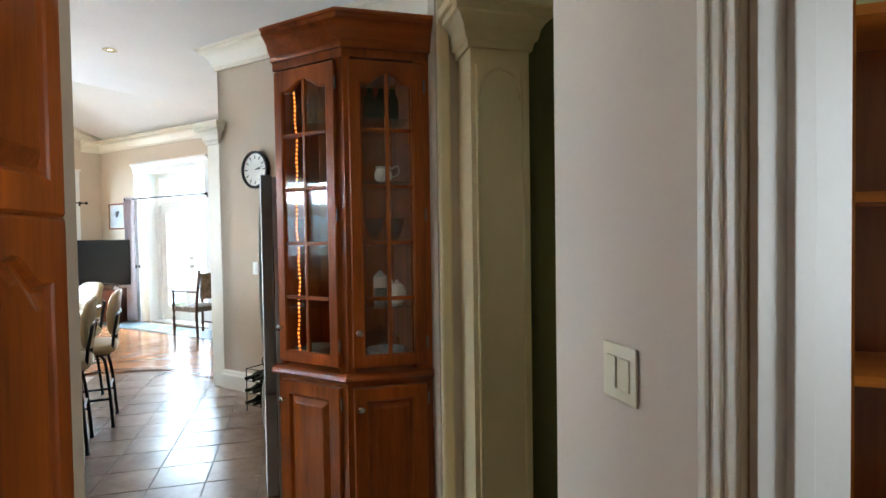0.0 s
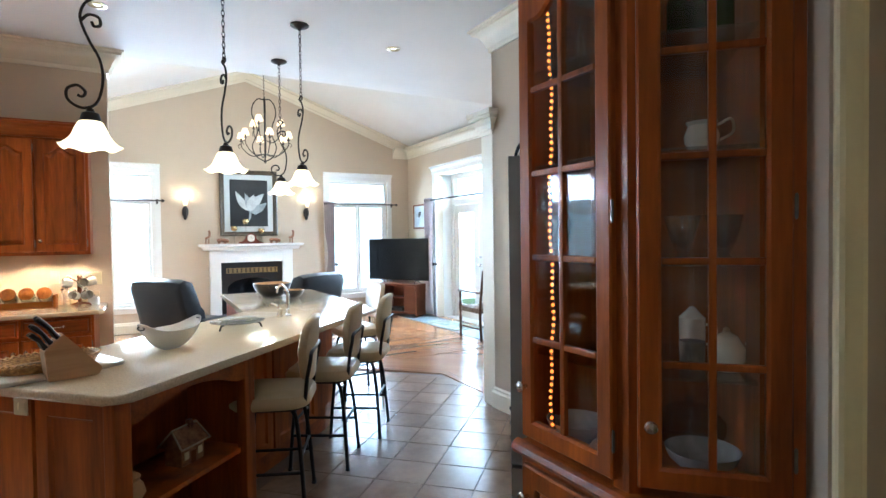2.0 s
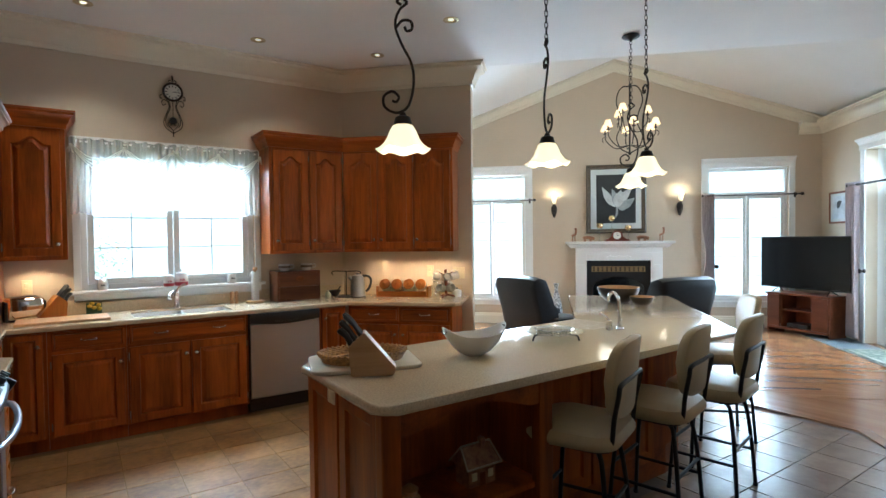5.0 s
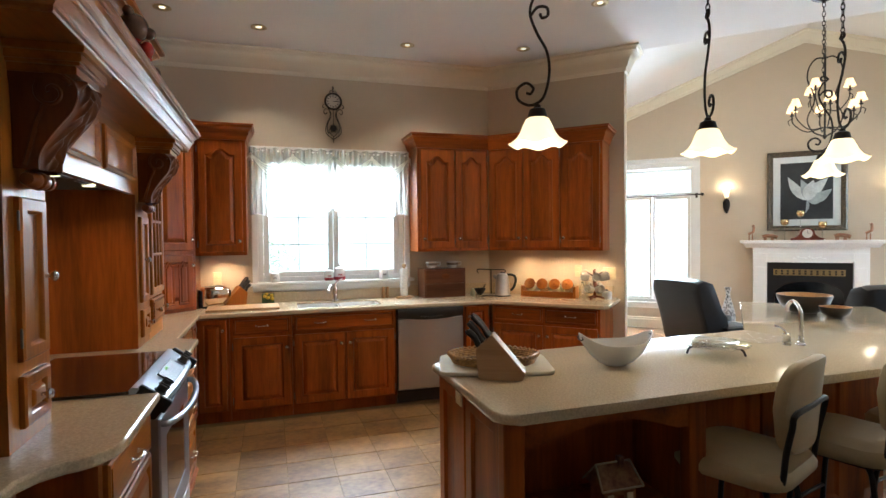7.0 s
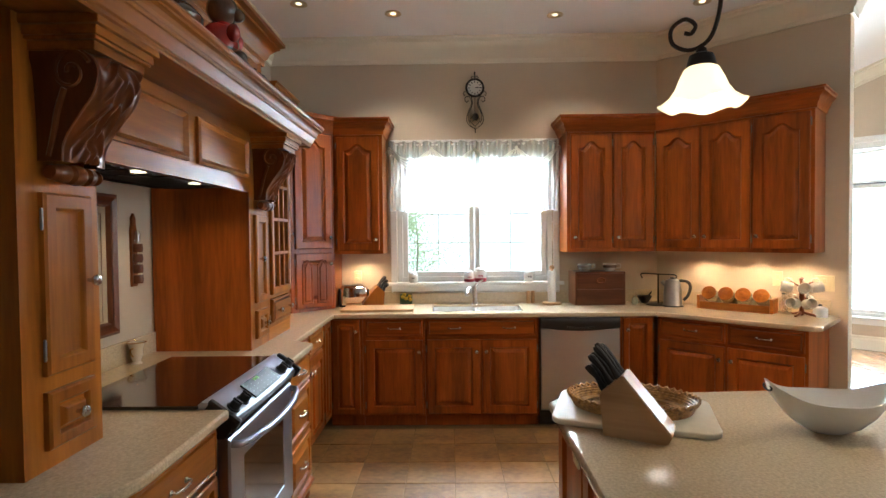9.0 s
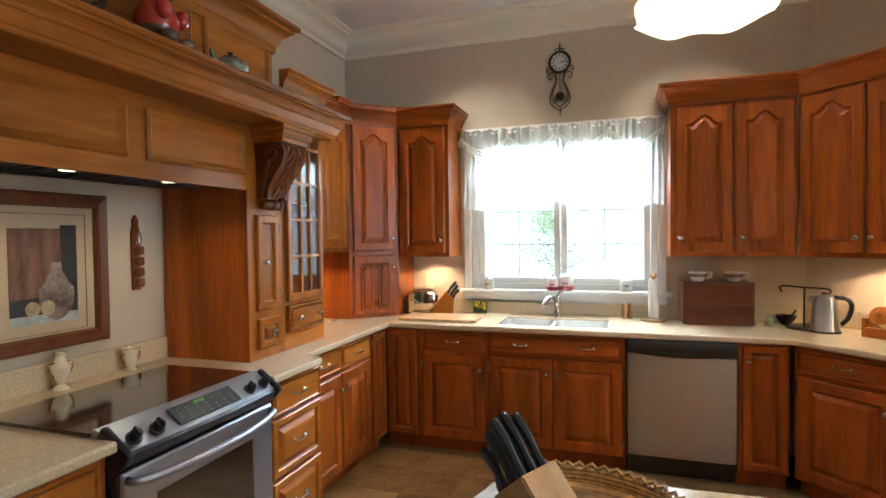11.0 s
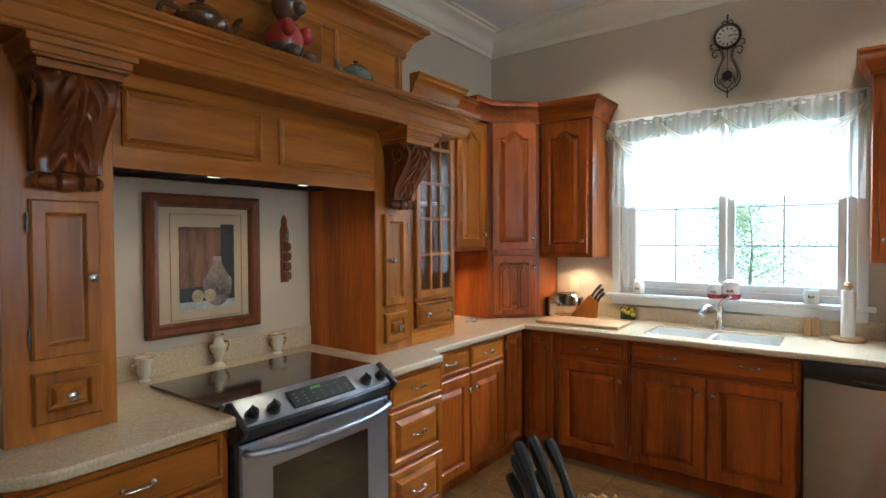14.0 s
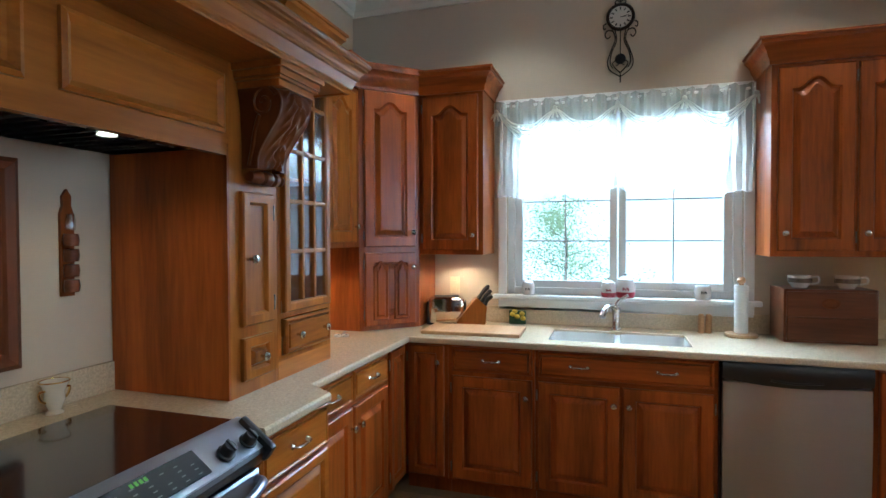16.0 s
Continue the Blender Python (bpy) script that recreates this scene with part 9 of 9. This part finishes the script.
for k, (a, z) in enumerate(((250, 0.10), (310, 0.10), (200, 0.21), (290, 0.21), (30, 0.21), (80, 0.10))):
    bm = bm_new()
    tube(bm, [(0, 0, z), (0.07 * math.cos(radians(a)), 0.07 * math.sin(radians(a)), z + 0.04)], 0.006, 6)
    part("peg", bm, CHERRY_DARK, mt)
    m = thing("mug", "grey-white mug hanging on the mug tree", "mug", at_angled(0.30, 0.18) @ pose(0.075 * math.cos(radians(a)), 0.075 * math.sin(radians(a)), z - 0.005, 0, 0, a) @ pose(0, 0, 0, 0, 78, 0), "mugs on the mug tree")
    bm = bm_new()
    lathe(bm, [(0, -0.02), (0.034, -0.02), (0.037, -0.012), (0.038, 0.055), (0.035, 0.055), (0.033, -0.01), (0, -0.014)], 22)
    part("cup", bm, MUG_GREY, m, smooth=True)
    bm = bm_new()
    tube(bm, smooth_line([(-0.036, 0, 0.04), (-0.06, 0, 0.035), (-0.058, 0, 0.0), (-0.036, 0, -0.005)], 5), 0.005, 8)
    part("handle", bm, MUG_GREY, m, smooth=True)
sb = thing("sugar_canister", "ribbed white canister with a dark knob at the worktop end", "canister", at_angled(0.40, 0.12))
bm = bm_new()
lathe(bm, [(0, 0), (0.045, 0), (0.047, 0.01), (0.045, 0.02), (0.047, 0.03), (0.045, 0.04), (0.047, 0.05), (0.043, 0.065), (0.02, 0.075), (0, 0.076)], 24)
part("body", bm, PORCELAIN, sb, smooth=True)
bm = bm_new()
lathe(bm, [(0, 0.075), (0.014, 0.078), (0.012, 0.088), (0, 0.092)], 12)
part("knob", bm, BLACK, sb, smooth=True)


def outlet(at, w=0.07, label="ivory wall outlet above the worktop"):
    o = thing("wall_outlet", label, "outlet", at, "wall outlets")
    bm = bm_new()
    box(bm, -w / 2, -0.007, -0.058, w / 2, -0.0005, 0.058, 0.003)
    part("plate", bm, IVORY, o)
    for z in (-0.02, 0.02):
        bm = bm_new()
        box(bm, -0.014, -0.010, z - 0.014, 0.014, -0.006, z + 0.014, 0.003)
        part("socket", bm, IVORY, o)


outlet(AT_ANGLED_WALL @ pose(0.10, 0, 1.16))
outlet(AT_ANGLED_WALL @ pose(0.40, 0, 1.14), 0.12)
outlet(AT_WINDOW_WALL @ pose(1.36, 0, 1.15))
sc = thing("scissors", "white-gripped scissors lying by the niche", "scissors", pose(-4.50, 0.90, CT1, 0, 0, 20))
for s in (-1, 1):
    bm = bm_new()
    tube(bm, [(0.03 * math.cos(t) + 0.05, s * 0.022 + 0.018 * math.sin(t), 0.008) for t in np.linspace(0, 2 * math.pi, 14, endpoint=False)], 0.005, 6, closed=True)
    part("grip", bm, PORCELAIN, sc)
bm = bm_new()
box(bm, -0.10, -0.008, 0.003, 0.025, 0.008, 0.008, 0.002)
part("blade", bm, BLACK, sc)

# ---- wall clocks ----
wc = thing("wall_clock", "ornate iron pendulum wall clock with a round white dial", "clock", AT_WINDOW_WALL @ pose(2.43, -0.002, 2.43))
bm = bm_new()
lathe(bm, [(0.066, 0), (0.082, 0.0), (0.085, 0.014), (0.076, 0.022), (0.066, 0.016)], 32)
part("rim", bm, IRON, wc, smooth=True, at=pose(0, -0.004, 0.40) @ OUT)
bm = bm_new()
lathe(bm, [(0, 0.002), (0.068, 0.002), (0.068, 0.010), (0, 0.011)], 32)
dial = part("dial", bm, DIAL, wc, at=pose(0, -0.004, 0.40) @ OUT)
for k in range(12):
    a = 2 * math.pi * k / 12
    bm = bm_new()
    box(bm, -0.0035, -0.009, 0.0, 0.0035, 0.009, 0.0012)
    part("hour_mark", bm, BLACK, dial, at=pose(0.052 * math.sin(a), 0.052 * math.cos(a), 0.0108, 0, 0, -math.degrees(a)))
for l, w, t in ((0.034, 0.004, 88), (0.05, 0.003, 80)):
    bm = bm_new()
    box(bm, -w / 2, 0, 0, w / 2, l, 0.0012)
    part("pointer", bm, BLACK, dial, at=pose(0, 0, 0.0122, 0, 0, -t))
bm = bm_new()
for s in (-1, 1):
    for line in ([(0.05, 0.335), (0.03, 0.27), (0.055, 0.20), (0.075, 0.13), (0.06, 0.08), (0.0, 0.035)], [(0.035, 0.335), (0.022, 0.26), (0.05, 0.19), (0.06, 0.13), (0.045, 0.09)],
                 [(0.045, 0.32), (0.075, 0.325), (0.09, 0.30), (0.075, 0.275), (0.058, 0.29)], [(0.082, 0.37), (0.10, 0.36), (0.098, 0.335), (0.085, 0.34)], [(0.0, 0.06), (0.03, 0.09), (0.045, 0.12), (0.025, 0.135), (0.01, 0.115), (0.025, 0.105)],
                 [(0.0, 0.49), (0.02, 0.505), (0.032, 0.49), (0.02, 0.48)], [(0.0, 0.495), (0.004, 0.53), (0, 0.545)]):
        tube(bm, smooth_line([(s * x, -0.012, z) for x, z in line], 5), 0.0035, 6)
tube(bm, [(0, -0.012, 0.055), (0, -0.012, 0.0)], 0.004, 6)
part("scrollwork", bm, IRON, wc, smooth=True)
bm = bm_new()
tube(bm, [(0, -0.01, 0.33), (0, -0.01, 0.16)], 0.003, 6)
bmesh.ops.create_uvsphere(bm, u_segments=18, v_segments=10, radius=0.032, matrix=pose(0, -0.012, 0.145) @ Matrix.Diagonal((1, 0.25, 1, 1)))
part("pendulum", bm, IRON, wc, smooth=True)

rc = thing("wall_clock", "round black-rimmed wall clock with a glass face", "clock", AT_FRIDGE_WALL @ pose(-3.92, -0.002, 2.07))
bm = bm_new()
lathe(bm, [(0, 0), (0.165, 0), (0.17, 0.01), (0.17, 0.045), (0.16, 0.052), (0.15, 0.048), (0.15, 0.03)], 40)
part("rim", bm, BLACK, rc, smooth=True, at=OUT)
bm = bm_new()
lathe(bm, [(0, 0.03), (0.146, 0.03), (0.146, 0.031), (0, 0.031)], 40)
part("dial", bm, DIAL, rc, at=OUT)
bm = bm_new()
lathe(bm, [(0, 0.042), (0.149, 0.040), (0.149, 0.041), (0, 0.043)], 40)
part("glass", bm, GLASS, rc, at=OUT).visible_shadow = False
for k in range(12):
    a = 2 * math.pi * k / 12
    bm = bm_new()
    box(bm, -0.005, -0.016, 0.031, 0.005, 0.016, 0.033)
    part("hour_mark", bm, BLACK, rc, at=OUT @ pose(0.115 * math.sin(a), 0.115 * math.cos(a), 0, 0, 0, -math.degrees(a)))
for l, w, t in ((0.08, 0.008, 85), (0.11, 0.006, 75)):
    bm = bm_new()
    box(bm, -w / 2, 0, 0.034, w / 2, l, 0.036)
    part("pointer", bm, BLACK, rc, at=OUT @ pose(0, 0, 0, 0, 0, -t))

# ---- wine rack by the refrigerator ----
wr = thing("wine_rack", "black wire wine rack standing on the floor", "wine rack", Matrix.Translation(uv(3.14, 3.50)) @ pose(0, 0, 0, 0, 0, -45))
bm = bm_new()
for y in (-0.10, 0.10):
    tube(bm, [(-0.16, y, 0.005), (-0.16, y, 0.36), (0.16, y, 0.36), (0.16, y, 0.005)], 0.005, 6)
    for z in (0.06, 0.16, 0.26):
        tube(bm, [(-0.16, y, z), (0.16, y, z)], 0.004, 6)
tube(bm, smooth_line([(-0.06, 0, 0.36), (-0.08, 0, 0.43), (-0.02, 0, 0.45), (0.02, 0, 0.41), (0.06, 0, 0.47), (0.10, 0, 0.55)], 5), 0.005, 6)
for x in (-0.16, 0.16):
    for z in (0.06, 0.36):
        tube(bm, [(x, -0.10, z), (x, 0.10, z)], 0.004, 6)
part("wire_frame", bm, IRON, wr)
BOTTLE = mat("dark_bottle", (0.012, 0.018, 0.010), rough=0.1, var=0.1, coat=0.5)
for i, z in enumerate((0.10, 0.20, 0.30)):
    for k, x in enumerate((-0.09, 0.0, 0.09)):
        bm = bm_new()
        lathe(bm, [(0, -0.14), (0.036, -0.14), (0.037, 0.04), (0.016, 0.09), (0.0145, 0.15), (0.016, 0.155), (0, 0.158)], 14)
        solid("wine_bottle", bm, BOTTLE, "dark wine bottle lying in the wire rack", "bottle", Matrix.Translation(uv(3.14, 3.50)) @ pose(0, 0, 0, 0, 0, -45) @ pose(x, -0.01, z - 0.0 , 90, 0, 0), "wine bottles in the rack", smooth=True)

# ---- china and glass inside the hutch ----
def hutch_dish(kind, x, y, z, label, m, prof, handle=None, n=24):
    d = thing(kind, label, kind.split("_")[-1], pose(x, y, z))
    bm = bm_new()
    lathe(bm, prof, n)
    part("body", bm, m, d, smooth=True)
    if handle:
        bm = bm_new()
        tube(bm, smooth_line([(r, 0, zz) for r, zz in handle], 5), 0.004, 8)
        part("handle", bm, m, d, smooth=True)
    return d


BLUE_CHINA = mat("grey_blue_china", (0.42, 0.43, 0.42), rough=0.25, var=0.15, scale=20, coat=0.3)
BOWLP = [(0, 0), (0.04, 0), (0.045, 0.008), (0.085, 0.045), (0.095, 0.07), (0.091, 0.07), (0.08, 0.045), (0.04, 0.012), (0, 0.01)]
for x, y in ((0.40, 2.56), (0.07, 2.72)):
    hutch_dish("china_bowl", x, y, 0.841, "grey-banded china bowl in the hutch", BLUE_CHINA, BOWLP)
hutch_dish("glass_bowl", 0.40, 2.76, 0.841, "clear glass covered bowl in the hutch", GLASSWARE, [(0, 0), (0.07, 0), (0.10, 0.05), (0.10, 0.08), (0.06, 0.12), (0.01, 0.13), (0.012, 0.15), (0, 0.155)])
hutch_dish("lidded_mug", 0.455, 2.54, 1.129, "round china pot with a painted leaf and lid", IVORY_CHINA, [(0, 0), (0.03, 0), (0.045, 0.03), (0.045, 0.06), (0.03, 0.085), (0.028, 0.09), (0.01, 0.10), (0.008, 0.11), (0, 0.115)], [(0.043, 0.07), (0.07, 0.07), (0.068, 0.035), (0.044, 0.025)])
hutch_dish("painted_mug", 0.375, 2.56, 1.129, "patterned mug with a cover in the hutch", TAPESTRY, [(0, 0), (0.03, 0), (0.032, 0.07), (0.03, 0.07), (0, 0.06)])
hutch_dish("covered_mug", 0.39, 2.65, 1.129, "white covered mug behind the patterned one", IVORY_CHINA, [(0, 0), (0.033, 0), (0.035, 0.12), (0.02, 0.135), (0.008, 0.15), (0, 0.152)], [(0.035, 0.1), (0.06, 0.095), (0.06, 0.05), (0.036, 0.045)])
for x, y in ((0.355, 2.58), (0.455, 2.57), (0.02, 2.70)):
    hutch_dish("glass_tumbler", x, y, 1.414, "cut glass goblet in the hutch", GLASSWARE, [(0, 0), (0.03, 0), (0.012, 0.015), (0.03, 0.05), (0.048, 0.12), (0.046, 0.12), (0.028, 0.055), (0, 0.03)])
hutch_dish("cream_jug", 0.40, 2.56, 1.699, "small floral china cream jug", IVORY_CHINA, [(0, 0), (0.025, 0), (0.042, 0.025), (0.044, 0.045), (0.034, 0.07), (0.04, 0.08), (0.036, 0.08), (0.03, 0.06), (0, 0.03)], [(0.038, 0.07), (0.07, 0.085), (0.075, 0.05), (0.042, 0.03)])
for x in (0.345, 0.40, 0.455):
    b = hutch_dish("green_bottle", x, 2.58, 1.984, "green glass bottle with a cork stopper", GREEN_GLASS, [(0, 0), (0.026, 0), (0.028, 0.01), (0.028, 0.12), (0.014, 0.15), (0.014, 0.17), (0, 0.17)])
    bm = bm_new()
    lathe(bm, [(0, 0.168), (0.013, 0.168), (0.014, 0.185), (0, 0.188)], 12)
    part("cork", bm, OAK, b)
for x, y in ((0.04, 2.70), (0.10, 2.64)):
    hutch_dish("glass_jar", x, y, 1.984, "clear glass jar in the hutch", GLASSWARE, [(0, 0), (0.03, 0), (0.032, 0.09), (0.025, 0.11), (0.025, 0.13), (0, 0.13)])

# ---- floor pieces: tiles and planks ----
def inside(poly, x, y):
    r = False
    for i in range(len(poly)):
        (x0, y0), (x1, y1) = poly[i], poly[(i + 1) % len(poly)]
        if (y0 > y) != (y1 > y) and x < (x1 - x0) * (y - y0) / (y1 - y0) + x0:
            r = not r
    return r


def clip(poly, nx, ny, d):
    """Keep the part of an outline on the side nx x + ny y <= d."""
    out = []
    for i in range(len(poly)):
        p, q = poly[i], poly[(i + 1) % len(poly)]
        a, b = nx * p[0] + ny * p[1] - d, nx * q[0] + ny * q[1] - d
        if a <= 0:
            out.append(p)
        if (a < 0 < b) or (b < 0 < a):
            t = a / (a - b)
            out.append((p[0] + t * (q[0] - p[0]), p[1] + t * (q[1] - p[1])))
    return out


tiled = bpy.data.objects["floor_tiled"]
TX, TY, GAP = 0.311, 0.3035, 0.006


def tile_mesh(poly, cx, cy, material):
    bm = bm_new()
    prism(bm, [(x - cx, y - cy) for x, y in poly], -0.006, 0.0, 0.0015)
    return finish(bm, "tile", material)


x0, x1, y0, y1 = GAP / 2, TX - GAP / 2, GAP / 2, TY - GAP / 2
square = [(x0, y0), (x1, y0), (x1, y1), (x0, y1)]
whole = {m.name: tile_mesh(square, 0, 0, m) for m in (TILE, HALL_TILE)}
extra = []
count = 0
for i in range(-16, 4):
    for j in range(-10, 9):
        ox, oy = -0.56 + i * TX, 4.035 + j * TY
        cx, cy = ox + TX / 2, oy + TY / 2
        if cx < -5.3 or cy < 0.5 or cy > 6.6 or cx > 0.75:
            continue
        if cy - cx > 9.4 or cx + cy > 5.35 or cx < -4.75:
            continue
        cell = [(ox + x0, oy + y0), (ox + x1, oy + y0), (ox + x1, oy + y1), (ox + x0, oy + y1)]
        cut = clip(cell, 0, 1, 6.55)
        cut = clip(cut, R2, R2, (-0.78 + 5.84) * R2) if cut else cut
        if len(cut) < 3:
            continue
        kind = TILE if cx < -2.0 else HALL_TILE
        under_island = -2.3 < cx < -1.95 and 2.75 < cy < 4.6
        if under_island:
            continue
        if count >= 295:
            extra.append(cut)
            continue
        if len(cut) == 4 and abs(cut[0][0] - cell[0][0]) < 1e-9 and abs(cut[2][1] - cell[2][1]) < 1e-9 and abs(cut[2][0] - cell[2][0]) < 1e-9:
            share("tile", whole[kind.name], tiled, pose(ox, oy, 0))
        else:
            share("tile", tile_mesh(cut, ox, oy, kind), tiled, pose(ox, oy, 0))
        count += 1
if extra:
    bm = bm_new()
    for cut in extra:
        prism(bm, cut, -0.006, 0.0)
    part("tile_rest", bm, TILE, tiled)["kind"] = "stuff"

wood = bpy.data.objects["floor_wood"]
PW, PL = 0.083, 1.45
bm = bm_new()
box(bm, 0.0008, 0.0008, -0.004, PL - 0.0008, PW - 0.0008, 0.0, 0.0008)
plank = finish(bm, "plank", PLANK)
rnd = random.Random(4)
limit = [tuple(p.xy) if hasattr(p, "xy") else p[:2] for p in (uv(0.6, 6.75), Vector((-3.0, 6.62, 0)), Vector((-1.44, 6.62, 0)), Vector((-0.72, 5.9, 0)), uv(3.75, 4.65), uv(4.98, 4.65), uv(4.98, 10.45), uv(0.6, 10.45))]
n = 0
for r in range(0, 58):
    v = 4.7 + r * 0.0995
    off = rnd.uniform(0, PL)
    for c in range(-1, 5):
        u = 0.4 + c * PL - off + PL
        v0 = 4.66 + r * PW
        if n < 290 and all(inside(limit, *uv(u + a, v0 + b).xy) for a, b in ((0, 0), (PL, 0), (PL, PW), (0, PW))):
            share("plank", plank, wood, Matrix.Translation(uv(u, v0)) @ pose(0, 0, 0, 0, 0, 45))
            n += 1
# border board along the tile edge
bm = bm_new()
sweep(bm, [(0, 0), (0.09, 0), (0.09, 0.004), (0.085, 0.006), (0.005, 0.006), (0, 0.004)][::-1], [(-3.0, 6.552, 0), (-1.47, 6.552, 0), (-0.78, 5.842, 0)])
structure("trim_threshold", bm, PLANK, "hardwood border board along the tile")
